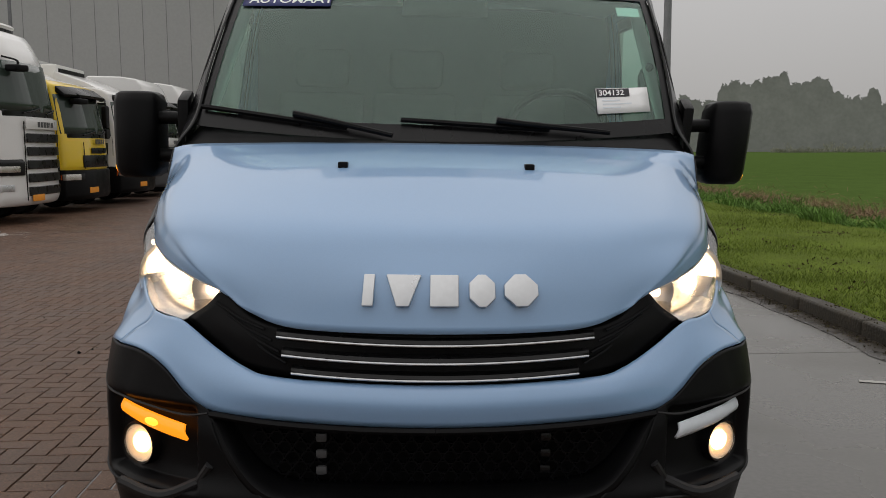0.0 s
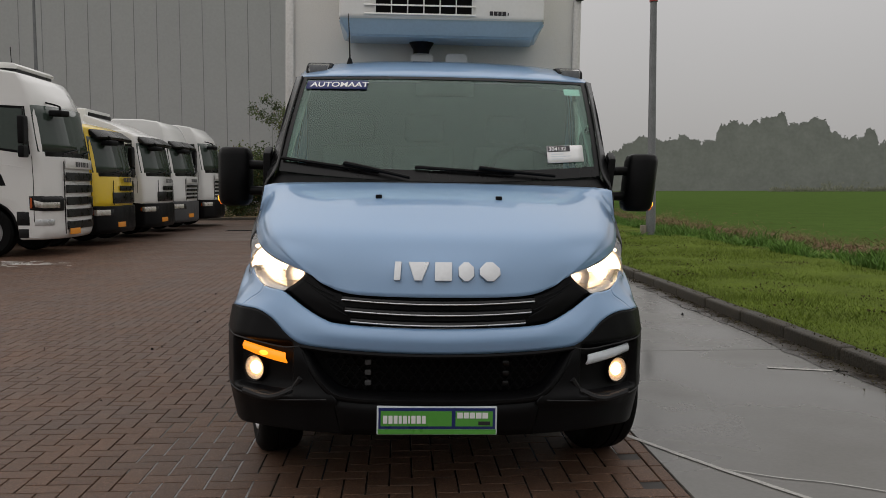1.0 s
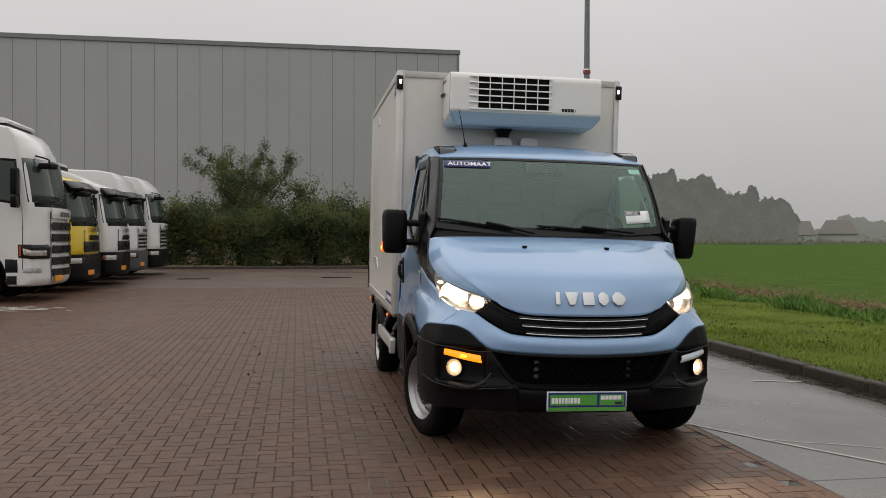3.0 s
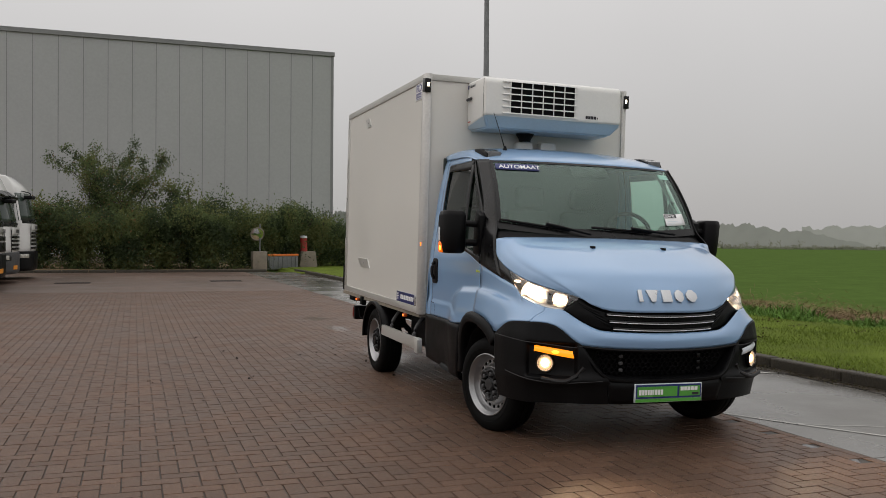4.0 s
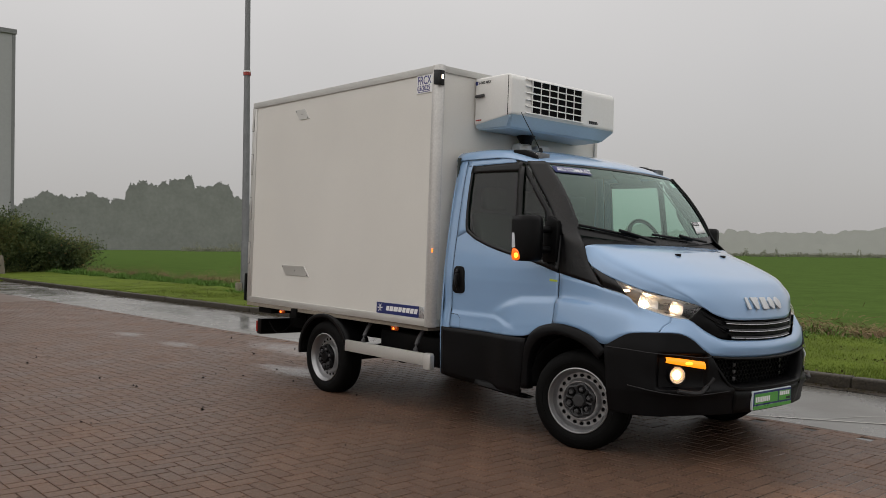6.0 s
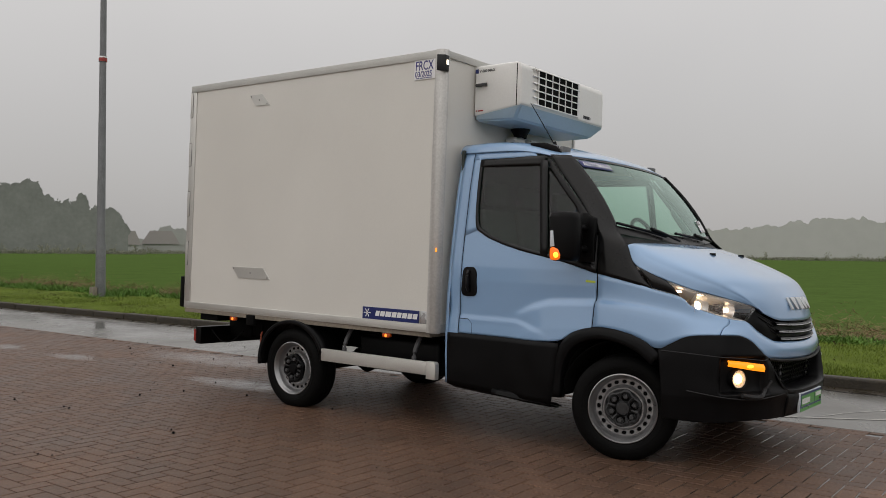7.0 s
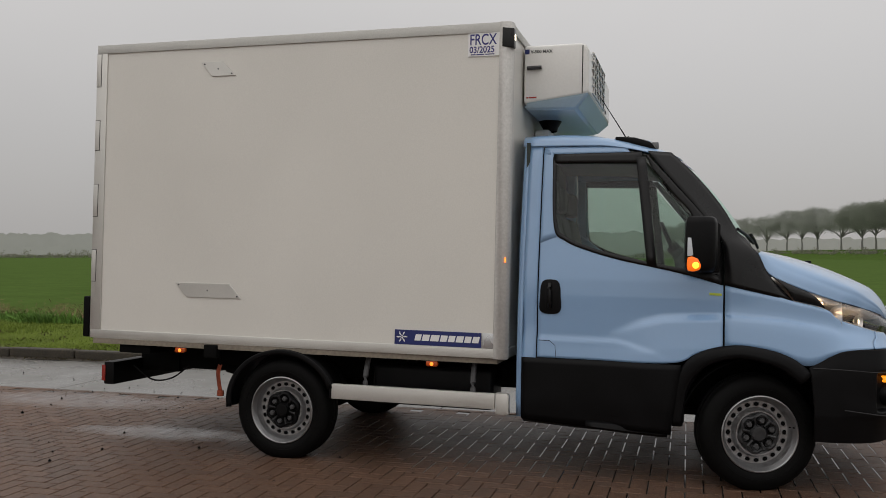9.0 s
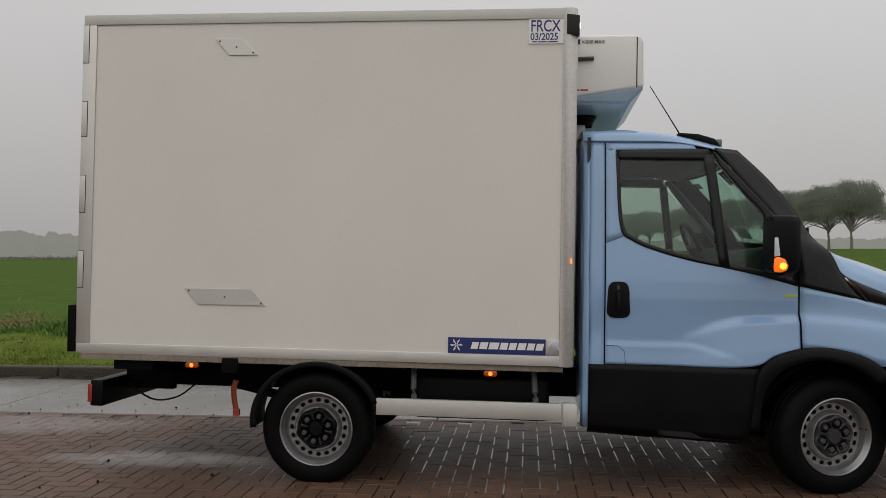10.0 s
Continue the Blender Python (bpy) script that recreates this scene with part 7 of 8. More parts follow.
tm = thing("traffic_mirror", "round traffic mirror on a thin post", "mirror", pose(2.0, 33.7, 0))
part("post", lathe([(0.5, 0.03), (2.05, 0.03), (2.06, 0.0)], 12, "z"), M["galv"], tm)
mrr = part("mirror_rim", lathe([(0.02, 0.30), (-0.03, 0.32), (-0.05, 0.29), (-0.03, 0.26)], 30, "y"), M["block"], tm, "pale mirror rim", xf=pose(-0.13, -0.05, 1.62, 20, 0, 0))
part("mirror_glass", lathe([(-0.025, 0.27), (-0.05, 0.18), (-0.06, 0.0)], 30, "y"), M["chrome"], mrr, "domed mirror glass", xf=pose(-0.13, -0.05, 1.62, 20, 0, 0))
for x, y, w in ((1.98, 33.9, 0.28), (4.62, 36.3, 0.34)):
    b_ = thing("concrete_block", "weathered concrete block at the yard's end", "block", pose(x, y, 0), "concrete blocks")
    part("block_body", prism([(-w - 0.1, 0), (w + 0.1, 0), (w, 0.82), (-w, 0.82)] if w > 0.3 else [(-w - 0.03, 0), (w + 0.06, 0), (w + 0.05, 0.84), (-w - 0.03, 0.84)], (-0.35, 0.35), "y", 0.04), M["block"], b_)
br_ = thing("flood_barrier", "low grey barrier with an orange top rail", "barrier", pose(3.22, 35.0, 0, 0, 0, 28))
part("panel", box(-0.86, -0.06, 0.0, 0.86, 0.06, 0.60, 0.02), M["galv"], br_, "grey panel")
part("rail", box(-0.88, -0.09, 0.61, 0.88, 0.09, 0.71, 0.03), M["orange_paint"], br_, "orange rail")
for k in range(7):
    part("panel_rib", box(-0.80 + 0.25 * k, -0.085, 0.03, -0.75 + 0.25 * k, -0.06, 0.58, 0.008), M["galv"], br_, "upright rib")
hy = thing("red_post", "short red post on a concrete block", "post", pose(4.42, 36.2, 0.82))
part("post_body", lathe([(0.0, 0.17), (0.62, 0.17), (0.64, 0.15)], 18, "z"), M["red_paint"], hy)
part("post_cap", lathe([(0.64, 0.18), (0.74, 0.17), (0.76, 0.0)], 18, "z"), M["white_print"], hy, "pale cap")

# ---- verge details ----
n = 90000
gx, gy = 3.37 + 4.6 * rng.beta(0.9, 1.3, n), -2 + 26 * rng.beta(0.9, 1.6, n)
gz = np.full(n, 0.07) + 0.03
hh = rng.uniform(0.008, 0.032, n) * np.clip(1 + 1.2 * np.array([noise.noise(Vector((a * 1.1, b * 1.1, 5.0))) for a, b in zip(gx, gy)]), 0.5, 1.8)
lean = rng.normal(size=(n, 2)) * 0.03
wd = rng.uniform(0.004, 0.009, n)
ang = rng.uniform(0, 6.28, n)
base = np.stack([gx, gy, gz - 0.05], 1)
v = np.stack([base + np.stack([np.cos(ang) * wd, np.sin(ang) * wd, 0 * wd], 1), base - np.stack([np.cos(ang) * wd, np.sin(ang) * wd, 0 * wd], 1), base + np.stack([lean[:, 0], lean[:, 1], hh + 0.03], 1)], 1).reshape(-1, 3)
tagged(quick("grass_blades", v, np.arange(3 * n).reshape(-1, 3), M["blade"]), "short wet grass blades on the verge", "grass", kind="stuff")
n = 34000
gx = 7.1 + np.abs(rng.normal(size=n)) * 0.6
gy = rng.uniform(-6, 45, n)
gx[:700], gy[:700] = 6.42 + rng.normal(size=700) * 0.22, 17.6 + rng.normal(size=700) * 0.35
clump = np.array([noise.noise(Vector((a * 1.5, b * 0.8, 0))) for a, b in zip(gx, gy)])
hh = np.clip(0.12 + 0.30 * clump + rng.uniform(-0.06, 0.10, n), 0.03, 0.42)
hh *= np.interp(gy, [-6, 1, 7], [0.45, 0.55, 1.0])
ang = rng.uniform(0, 6.28, n)
wd = rng.uniform(0.006, 0.018, n)
base = np.stack([gx, gy, np.zeros(n)], 1)
lean = rng.normal(size=(n, 2)) * 0.09
sd_ = np.stack([np.cos(ang) * wd, np.sin(ang) * wd, 0 * wd], 1)
mid = base + np.stack([lean[:, 0] * .4, lean[:, 1] * .4, hh * 0.6], 1)
tip = base + np.stack([lean[:, 0] * 1.3, lean[:, 1] * 1.3, hh], 1)
v = np.stack([base + sd_, base - sd_, mid - sd_, tip, mid + sd_], 1).reshape(-1, 3)
i5 = np.arange(n)[:, None] * 5
f = np.concatenate([i5 + np.array([[0, 1, 2]]), i5 + np.array([[0, 2, 4]]), i5 + np.array([[4, 2, 3]])], 1).reshape(-1, 3)
tagged(quick("weeds", v, f, M["weed"]), "tall weeds and reeds along the ditch", "weeds", kind="stuff")
n = 90000
cen = np.stack([8.05 + np.abs(rng.normal(size=n)) * 0.75, rng.uniform(-8, 55, n), np.zeros(n)], 1)
heap = np.array([noise.noise(Vector((a * 1.3, b * 0.9, 3.0))) for a, b in cen[:, :2]])
cen[:, 2] = 0.0 + np.abs(rng.normal(size=n)) * np.clip(0.09 + 0.20 * heap, 0.02, 0.24)
ang, ln_ = rng.uniform(0, 6.28, n), rng.uniform(0.05, 0.15, n)
dv = np.stack([np.cos(ang) * ln_, np.sin(ang) * ln_, rng.normal(size=n) * 0.05], 1)
wv = np.stack([-np.sin(ang), np.cos(ang), np.full(n, 0.6)], 1) * rng.uniform(0.0015, 0.004, (n, 1))
v = np.stack([cen - wv, cen + wv, cen + dv + wv, cen + dv - wv], 1).reshape(-1, 3)
i4 = np.arange(n)[:, None] * 4
f = np.concatenate([i4 + np.array([[0, 1, 2]]), i4 + np.array([[0, 2, 3]])], 1).reshape(-1, 3)
tagged(quick("dry_straw", v, f, M["straw"]), "brown cut straw lying on the earth strip", "straw", kind="stuff")
n = 2000
patch = rng.normal(size=(160, 2)) * np.array([1.2, 9]) + np.array([5.2, 7])
pc = patch[rng.integers(0, 160, n)] + rng.normal(size=(n, 2)) * np.array([0.13, 0.09])
pc = pc[(pc[:, 0] > 3.45) & (pc[:, 0] < 7.6)]
v, f = scatter_leaves(np.stack([pc[:, 0], pc[:, 1], 0.085 + np.abs(rng.normal(size=len(pc))) * 0.006], 1), 0.032, rng, 0.0)
tagged(quick("soil_clods", v, f, M["dirt"]), "dark soil crumbs and dead clippings on the grass", "soil", kind="stuff")
n = 7000
ly = rng.uniform(-8, 30, n)
lx = 3.24 - np.abs(rng.normal(size=n)) * (0.05 + 0.09 * np.abs(np.sin(ly * 0.9) * np.sin(ly * 0.37 + 1)))
up_ = rng.random(n) < 0.3
lx[up_] = 3.27 + rng.uniform(0, 0.16, up_.sum())
v, f = scatter_leaves(np.stack([lx, ly, np.where(up_, 0.119, 0.004) + rng.uniform(0, 0.006, n)], 1), 0.018, rng, 0.0)
tagged(quick("leaf_litter", v, f, M["dirt"]), "dark wet leaf litter along the kerb", "leaves", kind="stuff")
# drain covers, puddles, small stones
for x, y in ((-5.05, 23.0), (-0.45, 23.6)):
    tagged(part("drain_cover", box(x - 0.5, y - 0.3, -0.01, x + 0.5, y + 0.3, 0.004, 0.002), M["dark"]), "dark drain cover in the paving", "drain")


wr = np.random.default_rng(31)
wk = wr.uniform(-0.12, 0.12, 9)
ring = []
for q in np.linspace(0, 2 * math.pi, 97)[:-1]:
    r = 1 + sum(wk[m_] * math.sin((m_ + 2) * q + 9 * wk[m_]) for m_ in range(9))
    ring.append((min(1.045, -0.05 + 1.25 * r * math.copysign(abs(math.cos(q)) ** 0.7, math.cos(q))), 0.75 + 2.75 * r * math.copysign(abs(math.sin(q)) ** 0.8, math.sin(q)), -0.0022))
tagged(part("joint_water", (np.array(ring + [(-0.05, 0.75, -0.0022)]), [(m_, (m_ + 1) % 96, 96) for m_ in range(96)]), M["joint_water"], smooth=False), "rain water standing in the joints of the paving", "puddle", kind="structure")


def blob(name, x, y, a, b, seed, label):
    r_ = np.random.default_rng(seed)
    ks = r_.uniform(-0.25, 0.25, 6)
    pts = []
    for t in np.linspace(0, 2 * math.pi, 49)[:-1]:
        r = 1 + sum(ks[j] * math.sin((j + 2) * t + 7 * ks[j]) for j in range(6)) * 0.7
        pts.append((x + a * r * math.cos(t), y + b * r * math.sin(t), 0.0045))
    return tagged(part(name, (np.array(pts + [(x, y, 0.0045)]), [(i, (i + 1) % 48, 48) for i in range(48)]), M["water"]), label, "puddle", kind="structure")


blob("puddle", -0.40, 9.1, 0.22, 0.6, 1, "shallow rain puddle on the paving")
blob("puddle", -0.38, 7.4, 0.20, 0.7, 2, "shallow rain puddle on the paving")
blob("puddle", -0.47, 4.2, 0.22, 1.1, 3, "shallow rain puddle on the paving")
blob("puddle", 0.55, 5.9, 0.42, 1.7, 9, "thin film of rain along the edge of the paving")
blob("puddle", 2.2, 12.5, 0.6, 3.0, 4, "rain puddle on the concrete strip")
blob("puddle", 2.5, 22.0, 0.5, 3.0, 5, "rain puddle on the concrete strip")
blob("puddle", 0.2, 27.5, 1.6, 0.4, 8, "rain puddle at the yard's end")
peb = []
for k in range(300):
    x, y = (rng.uniform(1.2, 3.2), rng.uniform(3.5, 9)) if k % 8 == 0 else (rng.uniform(-3.2, 1.0), rng.uniform(1.0, 9)) if k % 2 else (rng.normal() * 0.35 + 0.35 + 0.2 * (k % 5), rng.uniform(3.9, 8.5))
    s_ = rng.uniform(0.003, 0.009) if k % 9 else rng.uniform(0.010, 0.017)
    vv = np.array([(1, 0, 0), (-1, 0, 0), (0, 1, 0), (0, -1, 0), (0, 0, 1), (0, 0, -0.4)]) * s_ * rng.uniform(0.7, 1.3, (6, 3)) + np.array([x, y, 0.006])
    peb.append((vv, [(0, 2, 4), (2, 1, 4), (1, 3, 4), (3, 0, 4), (2, 0, 5), (1, 2, 5), (3, 1, 5), (0, 3, 5)]))
tagged(part("grit", join(*peb), M["dark"], smooth=False), "dark grit and seeds scattered on the wet ground", "grit", kind="stuff")
pt = []
for k in range(60):
    x, y = -7.2 + rng.normal() * 0.6, 11.4 + rng.normal() * 0.35
    w_, d_ = rng.uniform(0.05, 0.22), rng.uniform(0.03, 0.10)
    pt.append((np.array([(x, y, 0.004), (x + w_, y + 0.02, 0.004), (x + w_ * 0.8, y + d_, 0.004), (x - 0.03, y + d_ * 0.8, 0.004)]), [(0, 1, 2, 3)]))
tagged(part("worn_paint", join(*pt), M["fleck"], smooth=False), "worn white paint flecks on the paving", "marking", kind="structure")


# ---- distance: woods, avenue, hedgerows; mist is painted into their colours ----
def far_tree(name, x, y, z, h, w, leaves, leaf_mat, label, group=""):
    """A full-grown tree: short trunk, limbs that spread in a fan and a wide flat-domed crown with ragged edges."""
    t = thing(name, label, "tree", pose(x, y, z - 0.1), group)
    fork = h * rng.uniform(0.25, 0.31)
    tr = [tube([(0, 0, 0), (rng.normal() * 0.06, 0, fork * 0.6), (rng.normal() * 0.15, rng.normal() * 0.15, fork), (rng.normal() * 0.4, rng.normal() * 0.4, h * 0.72)], (h * 0.024, h * 0.008), 7, 9)]
    tips = []
    for k in range(120):
        a, q = rng.uniform(0, 2 * math.pi), math.sqrt(rng.uniform(0.0, 1.0))
        low, high = h * (0.52 - 0.13 * q ** 3), h * (0.55 + 0.41 * (1 - q * q) ** 0.45)
        e = np.array([w * q * math.cos(a), w * q * math.sin(a), low + (high - low) * rng.uniform(0, 1) ** 0.75])
        tips.append(e)
        if k % 8 == 0:
            tr.append(tube([(0, 0, fork * rng.uniform(0.9, 1.1)), (e[0] * 0.4, e[1] * 0.4, fork + (e[2] - fork) * 0.52), tuple(e)], (h * 0.012, h * 0.003), 5, 7))
    part("trunk", join(*tr), M["haze_pale_bark"], t, "trunk and limbs, mist put into their pale colour")
    tips = np.array(tips)
    idx = rng.integers(0, len(tips), leaves)
    cen = tips[idx] + np.clip(rng.normal(size=(leaves, 3)), -1.8, 1.8) * np.array([w * 0.14, w * 0.14, h * 0.034])
    v, f = scatter_leaves(cen, h * 0.019, rng, upright=True)
    quick("crown", v, f, leaf_mat, t, "leafy crown")
    return t


# the avenue stands on a low bank that bends away across the field
AV_X, AV_Y = [110, 150, 172, 200, 262, 302, 340, 396, 430], [-57.0, -55.6, -54.6, -50.0, -40.0, -25.0, -8.0, 17.0, 33.0]


def bank_at(x):
    """Crest of the bank: its place, its height and the way down to the field."""
    y0, y1 = np.interp([x - 1, x + 1], AV_X, AV_Y)
    n = np.array([-(y1 - y0), 2.0]) / math.hypot(2.0, y1 - y0)
    return np.array([x, (y0 + y1) / 2]), float(np.interp(x, [112, 148, 262, 330, 400, 428], [0.0, 2.3, 2.3, 1.9, 0.9, 0.0])), n


rows = []
for x in np.arange(112, 429, 4.0):
    c, z, n = bank_at(x)
    rows.append([(*(c + n * o), -0.12 + (z + 0.12) * q) for o, q in ((-16, 0), (-5, 1), (3.0, 1), (6.0, 0.86), (10.0, 0.45), (13.0, 0.16), (16.0, 0))])
nb_ = len(rows[0])
bank_f = [(i * nb_ + k, (i + 1) * nb_ + k, (i + 1) * nb_ + k + 1, i * nb_ + k + 1) for i in range(len(rows) - 1) for k in range(nb_ - 1)]
tagged(part("bank", (np.array(rows).reshape(-1, 3), [tuple(reversed(q)) for q in bank_f]), M["field"]), "low grassy bank under the avenue", "bank", kind="structure")
x, k = 154.2, 0
while x < 396:
    c, z, n = bank_at(x)
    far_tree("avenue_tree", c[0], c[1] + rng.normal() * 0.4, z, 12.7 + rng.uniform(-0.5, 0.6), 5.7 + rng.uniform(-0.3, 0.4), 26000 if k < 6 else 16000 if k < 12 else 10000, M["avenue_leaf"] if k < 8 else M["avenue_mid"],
             "tall avenue tree with a bare trunk and wide crown, mist put into its colour", "avenue trees")
    x += (13.0 if x < 262 else 10.5) * rng.uniform(0.92, 1.08)
    k += 1


def woods(name, spots, leaf_mat, label, dens=1.0, leaf=0.9):
    """A far wood: many crowns of leaf clumps down to the ground, in one mesh."""
    cs = []
    for x, y, h, w, *base in spots:
        m_ = int(900 * dens)
        lobes = [(rng.normal() * w * 0.45, rng.normal() * w * 0.45, h * rng.uniform(0.04, 0.84)) for _ in range(14)] + [(0, 0, h * 0.86)]
        ii = rng.integers(0, len(lobes), m_)
        c = np.array(lobes)[ii] + rng.normal(size=(m_, 3)) * np.array([w * 0.20, w * 0.20, h * 0.075])
        c[:, 2] = np.abs(c[:, 2])
        cs.append(c + np.array([x, y, sum(base)]))
    v, f = scatter_leaves(np.concatenate(cs), leaf, rng, upright=True)
    return tagged(quick(name, v, f, leaf_mat), label, "trees", kind="stuff")


def polar(d, a):
    return d * math.sin(radians(a)), d * math.cos(radians(a))


def treeline(name, a0, a1, dist, tops, crown, material, label, seed, ragged=0.55, fringe=0, size=0.9, bulge=0.45):
    """The far, plain mass of a wood with mist put into its grey: a curved sheet whose upper edge follows rounded
    crowns.
    """
    r_ = np.random.default_rng(seed)
    ang = np.arange(a0, a1, 0.04)
    if len(tops) == 2:
        # crowns set along the line, each as tall as the wood is there
        trees, c = [], a0 - crown
        while c < a1 + crown:
            w = crown * r_.choice([0.5, 0.75, 1.0, 1.4]) * r_.uniform(0.7, 1.2)
            trees.append((c, np.interp(c, tops[0], tops[1]) * r_.uniform(0.86, 1.04), w))
            c += w * r_.uniform(0.35, 0.9)
    else:
        trees = tops
    spread = 1.0 if len(tops) == 2 else 1.45
    top = np.interp(ang, [q[0] for q in trees], [q[1] for q in trees]) * (1 - bulge)
    for c, h, w in trees:
        top = np.maximum(top, h * (1 - bulge * np.clip(np.abs(ang - c) / (w * spread), 0, 2) ** r_.uniform(1.8, 3.0)))
    k1, k2, k3 = (np.array([noise.noise(Vector((a * q, seed * 1.7, 0.3))) for a in ang]) for q in (1.9, 5.3, 13.0))
    top = np.maximum(top * (1 + ragged * (0.10 * k1 + 0.11 * k2 + 0.07 * k3)), 0.2)
    v = []
    for a, t in zip(ang, top):
        x, y = polar(dist, a)
        v += [(x, y, -0.1), (x, y, t)]
    f = [(2 * k, 2 * k + 2, 2 * k + 3) for k in range(len(ang) - 1)] + [(2 * k, 2 * k + 3, 2 * k + 1) for k in range(len(ang) - 1)]
    v = np.array(v)
    ob = tagged(quick(name, v, f, material), label, "trees", kind="stuff" if fringe else "structure")
    if fringe:
        # ragged leaves along the outline
        n_ = len(ang) * fringe
        ii = r_.integers(0, len(ang), n_)
        a_ = np.radians(ang[ii])
        z_ = np.maximum(0.1, top[ii] + np.abs(r_.normal(size=n_)) * 0.40 - r_.uniform(0.1, 0.5, n_))
        r0 = dist + r_.uniform(0.02, 0.25, n_)
        cen = np.stack([r0 * np.sin(a_), r0 * np.cos(a_), z_], 1)
        along, turn_ = np.stack([np.cos(a_), -np.sin(a_), 0 * a_], 1), r_.uniform(0, 2 * math.pi, (n_, 1))
        d_ = along * np.cos(turn_) + np.array([0, 0, 1.0]) * np.sin(turn_)
        s_ = along * -np.sin(turn_) + np.array([0, 0, 1.0]) * np.cos(turn_)
        q_ = size * r_.uniform(0.6, 1.4, (n_, 1))
        fv = np.stack([cen, cen + d_ * q_ * 0.5 + s_ * q_ * 0.32, cen + d_ * q_, cen + d_ * q_ * 0.5 - s_ * q_ * 0.32], 1).reshape(-1, 3)
        ff = (np.arange(n_)[:, None] * 4 + np.array([[0, 1, 2, 3]]))
        quick("leaf_fringe", fv, ff, material, ob, "leaves along the tops in the sheet's mist grey")
    return ob


# the trees of the wood: bearing, height, half the width of the crown in degrees
WOOD = [(11.5, 6.5, 0.8), (12.6, 8.0, 0.9), (14.3, 9.2, 0.6), (15.2, 11.3, 0.7), (15.9, 12.5, 0.6), (16.7, 11.8, 0.6), (17.7, 12.0, 0.6), (18.5, 12.7, 0.55), (19.2, 12.3, 0.3), (20.2, 11.8, 0.5),
        (20.95, 15.2, 0.35), (21.5, 15.8, 0.4), (22.2, 15.3, 0.5), (22.8, 16.2, 0.4), (23.4, 17.0, 0.3), (23.9, 17.4, 0.3), (24.35, 18.1, 0.25), (25.0, 15.7, 0.5), (25.7, 15.4, 0.5), (26.2, 16.1, 0.45),
        (26.7, 15.4, 0.35), (27.3, 12.8, 0.4), (27.9, 11.6, 0.35), (28.4, 12.0, 0.3), (28.9, 12.1, 0.35), (29.3, 13.3, 0.3), (30.2, 10.2, 0.6), (31.0, 10.0, 0.5), (31.7, 6.6, 0.3)]
treeline("far_wood", 11.0, 32.05, 226, WOOD, 0, M["mist_near"], "dark wood across the field, mist put into its grey colour", 21, 0.42, 44, 0.55, 0.34)
treeline("backdrop", -1, 12, 330, ([-1, 12], [9, 9]), 1.0, M["mist_mid"], "trees beyond the field, mist put into their grey colour", 22, 0.8, bulge=0.4)
treeline("backdrop", 31, 46, 305, ([31, 33.6, 34.2, 34.9, 36, 38, 42, 46], [4, 4.5, 8.8, 9.2, 7, 8.5, 6, 0.5]), 0.6, M["mist_mid"], "trees beyond the field, mist put into their grey colour", 23, 0.9, bulge=0.4)
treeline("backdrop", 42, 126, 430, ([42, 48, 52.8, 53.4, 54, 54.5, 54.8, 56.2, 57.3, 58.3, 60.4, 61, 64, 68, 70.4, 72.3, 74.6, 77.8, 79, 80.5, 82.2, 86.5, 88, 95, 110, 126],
                                    [9, 10, 10.5, 12.5, 14.8, 12.4, 9.8, 10.8, 13.2, 11.2, 11.2, 9.8, 10.5, 12, 13.8, 14.2, 16.6, 19, 19.2, 16, 11.5, 12, 10, 8, 8, 7]), 0.6, M["mist_far"], "far trees, mist put into their pale colour", 24, 0.4, bulge=0.22)
treeline("backdrop", 44, 124, 385, ([44, 60, 78, 92, 124], [3, 5, 4, 3, 3]), 0.6, M["mist_far"], "low scrub before the far trees, mist put into its pale colour", 25, 0.9, bulge=0.45)
treeline("backdrop", 88, 126, 395, ([88, 97, 108, 126], [6, 8, 8, 6]), 0.9, M["mist_far"], "clumps of trees beyond the avenue, mist put into their pale colour", 26, 0.6, bulge=0.7)
sp, thick = [], []
for a in np.arange(24, 92, 0.16):
    x, y = polar((235 if a > 33 else 200) + rng.normal() * 2, a)
    sp.append((x, y, rng.choice([0.4, 0.6, 1.0, 2.0], p=[0.45, 0.33, 0.16, 0.06]), 0.9))
for x in np.arange(164, 420, 0.55):
    c, z, n = bank_at(x)
    c = c + n * rng.uniform(3.0, 9.5)
    thick.append((c[0], c[1], rng.choice([0.5, 0.8, 1.2, 1.9], p=[0.45, 0.35, 0.15, 0.05]), 0.9, z * 0.42))
woods("hedgerow", sp, M["hedgerow"], "low hedgerow along the far edge of the field, its colour paled for mist", 0.05, 0.4)
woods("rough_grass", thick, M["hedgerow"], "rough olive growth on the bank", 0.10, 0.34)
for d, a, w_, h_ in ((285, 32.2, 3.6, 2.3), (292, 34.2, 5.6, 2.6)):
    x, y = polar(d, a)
    fh = thing("far_house", "distant low house, mist put into its colours", "house", pose(x, y, 0, 0, 0, -a))
    # walls take the mist grey of the treeline sheets
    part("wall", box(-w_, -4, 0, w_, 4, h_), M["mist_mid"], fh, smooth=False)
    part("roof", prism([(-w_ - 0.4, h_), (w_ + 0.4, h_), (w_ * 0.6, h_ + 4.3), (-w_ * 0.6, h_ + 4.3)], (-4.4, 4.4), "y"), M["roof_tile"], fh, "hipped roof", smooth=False)

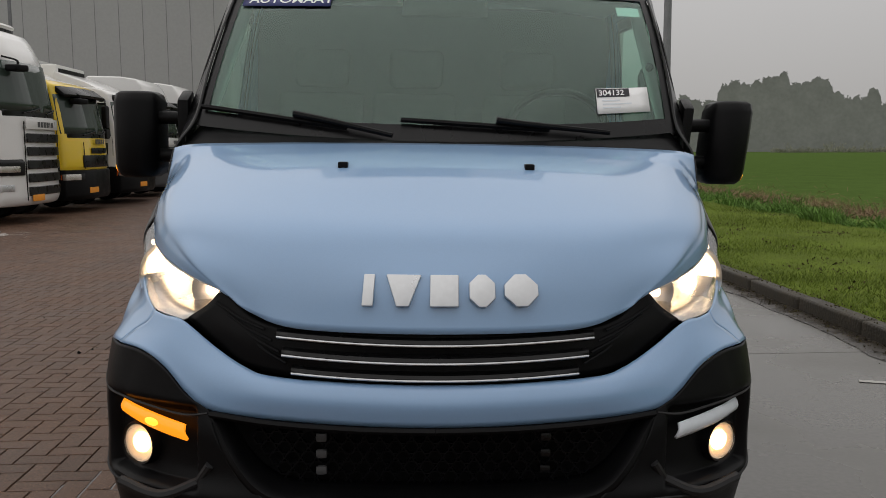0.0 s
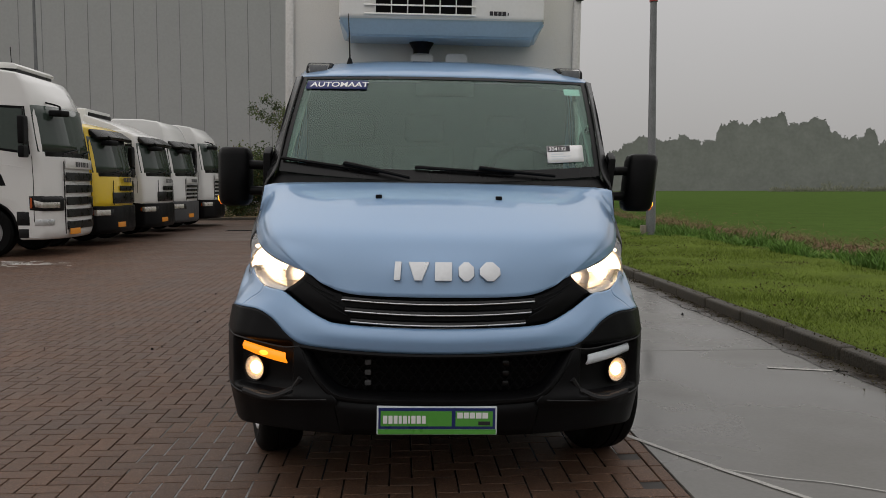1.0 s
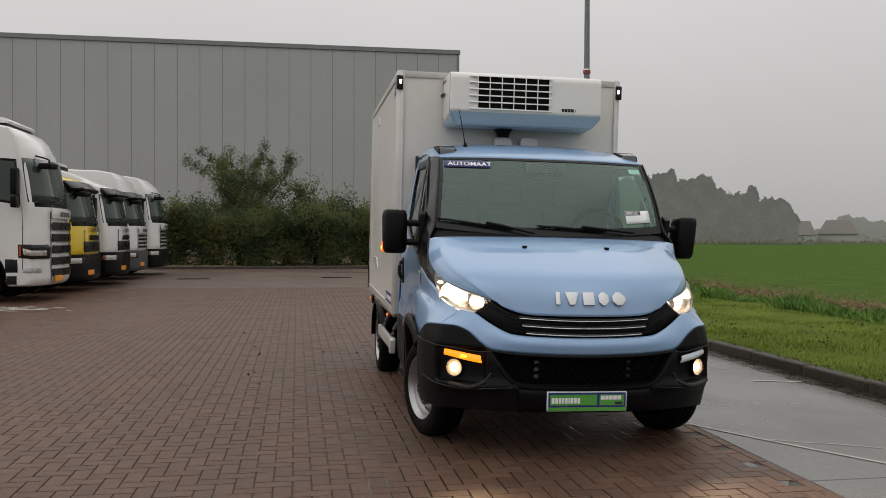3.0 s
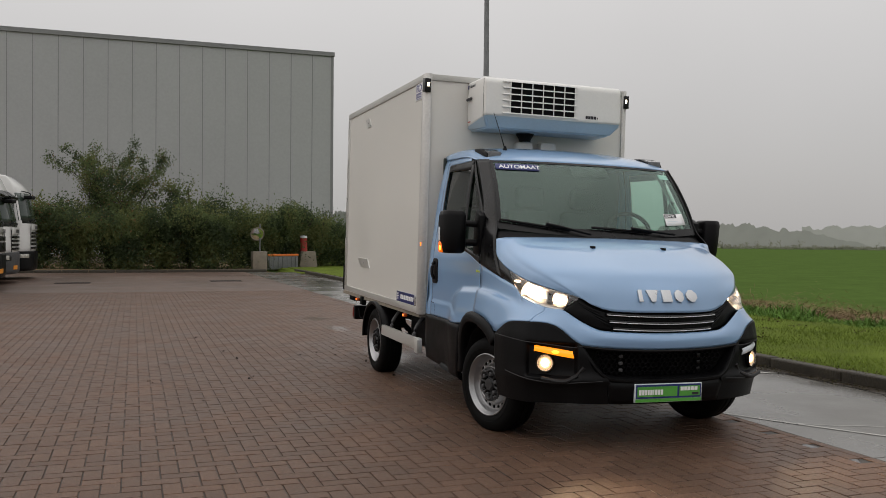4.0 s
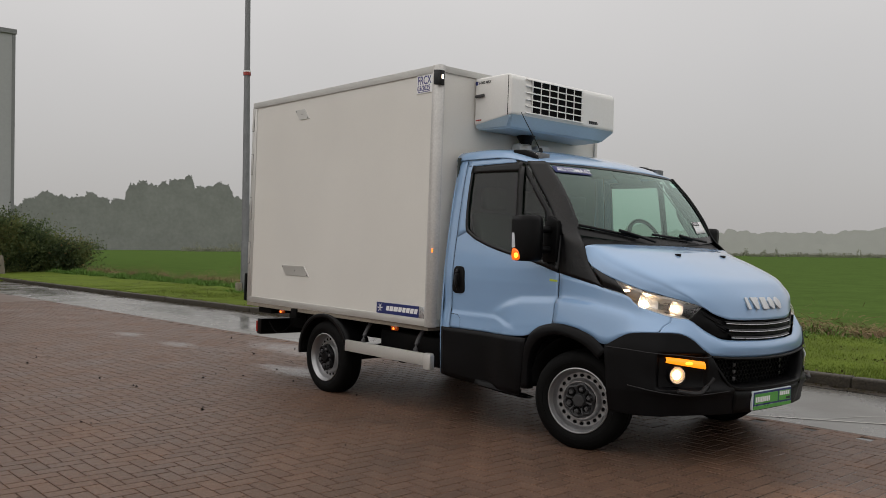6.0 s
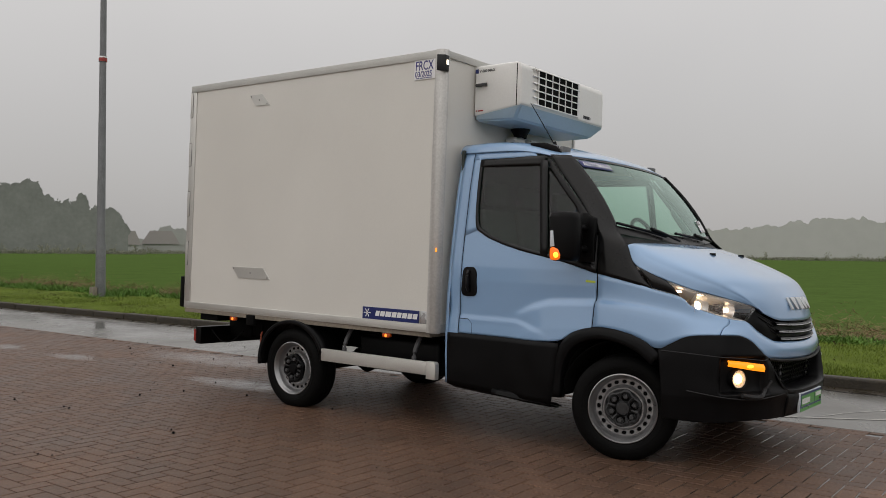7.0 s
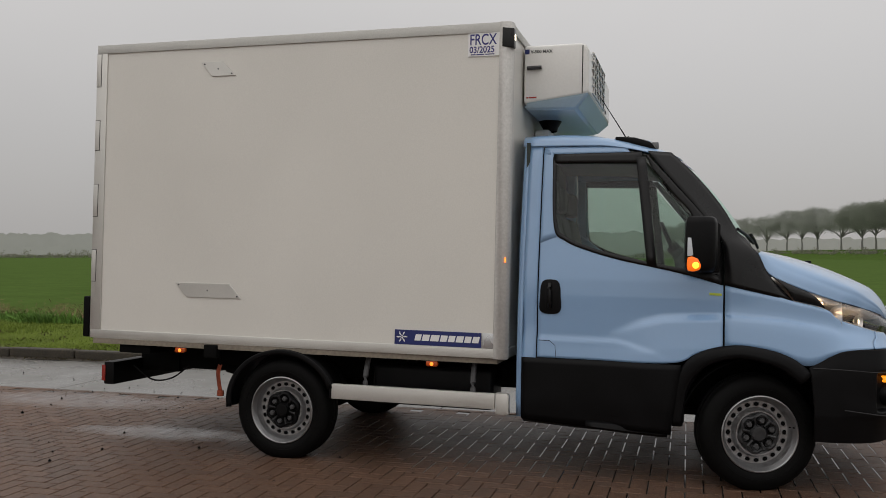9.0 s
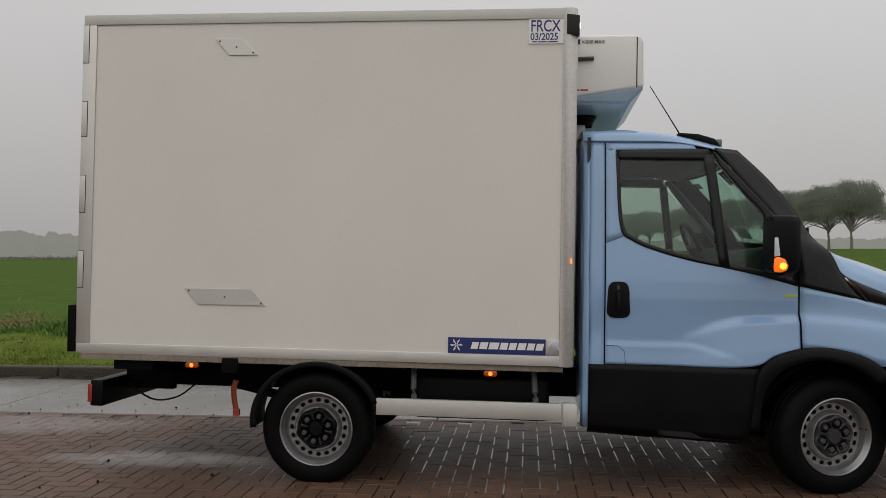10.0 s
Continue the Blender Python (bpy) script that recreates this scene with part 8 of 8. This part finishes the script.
# ---- pavers: a herringbone bond, each brick with rounded edges ----
U = 0.105
LONG, SHORT, GAP, CH = 2 * U, U, 0.0058, 0.0026
bv = np.array([(GAP / 2, GAP / 2, -0.03), (LONG - GAP / 2, GAP / 2, -0.03), (LONG - GAP / 2, SHORT - GAP / 2, -0.03), (GAP / 2, SHORT - GAP / 2, -0.03)])
lowr = bv + np.array([0, 0, 0.025])
topr = bv + np.array([[CH, CH, 0.03], [-CH, CH, 0.03], [-CH, -CH, 0.03], [CH, -CH, 0.03]])
brick_v = np.vstack([bv, lowr, topr])
brick_f = np.array([(0, 1, 5, 4), (1, 2, 6, 5), (2, 3, 7, 6), (3, 0, 4, 7), (4, 5, 9, 8), (5, 6, 10, 9), (6, 7, 11, 10), (7, 4, 8, 11), (8, 9, 10, 11)])
rot_v = np.stack([SHORT - brick_v[:, 1], brick_v[:, 0], brick_v[:, 2]], 1)
me_flat = bpy.data.meshes.new("brick")
me_flat.from_pydata([tuple(p) for p in brick_v], [], [tuple(q) for q in brick_f])
me_flat.materials.append(M["brick"])
me_up = bpy.data.meshes.new("brick")
me_up.from_pydata([tuple(p) for p in rot_v], [], [tuple(q) for q in brick_f])
me_up.materials.append(M["brick"])
brng = np.random.default_rng(11)
ox, oy = 1.05 - 200 * U, -6.93
all_v, singles = [], 0
nx_, ny_ = int((NX1 - NX0) / U), int((NY1 - NY0) / U)
x_start = NX1 - nx_ * U
for j in range(ny_):
    for i in range(nx_):
        c = (i - j) % 4
        if c not in (0, 3):
            continue
        if (c == 0 and i == nx_ - 1) or (c == 3 and j == ny_ - 1):
            continue
        x, y = x_start + i * U, NY0 + j * U
        dz, tx, ty = brng.normal() * 0.0005, brng.normal() * 0.0009, brng.normal() * 0.0009
        if -2.6 < x < -1.2 and -3.6 < y < 1.1 and singles < 300:
            o = bpy.data.objects.new("brick", me_flat if c == 0 else me_up)
            scene.collection.objects.link(o)
            o.parent = yard
            o.matrix_basis = pose(x, y, dz, math.degrees(tx) * 0.5, math.degrees(ty) * 0.5, 0)
            singles += 1
        else:
            w = (brick_v if c == 0 else rot_v).copy()
            w[:, 2] += dz + tx * (w[:, 1] - 0.05) + ty * (w[:, 0] - 0.05)
            all_v.append(w + np.array([x, y, 0]))
nb = len(all_v)
bf = (brick_f[None] + (np.arange(nb) * 12)[:, None, None]).reshape(-1, 4)
pv = quick("laid_bricks", np.concatenate(all_v), bf, M["brick"], yard, "wet red-brown bricks in herringbone")
pv.data.shade_flat()
pv["kind"] = "stuff"
# straight row of bricks along the concrete
row = box(0, 0, -0.05, 0.066, 0.205, 0.001, 0.004, 1)
edge_me = part("edge_brick", row, M["brick"], yard, smooth=False)
edge_me.location = (1.052, NY0, 0)
for k in range(1, 118):
    o = edge_me.copy()
    scene.collection.objects.link(o)
    o.location = (1.052, NY0 + k * 0.21, brng.normal() * 0.001)
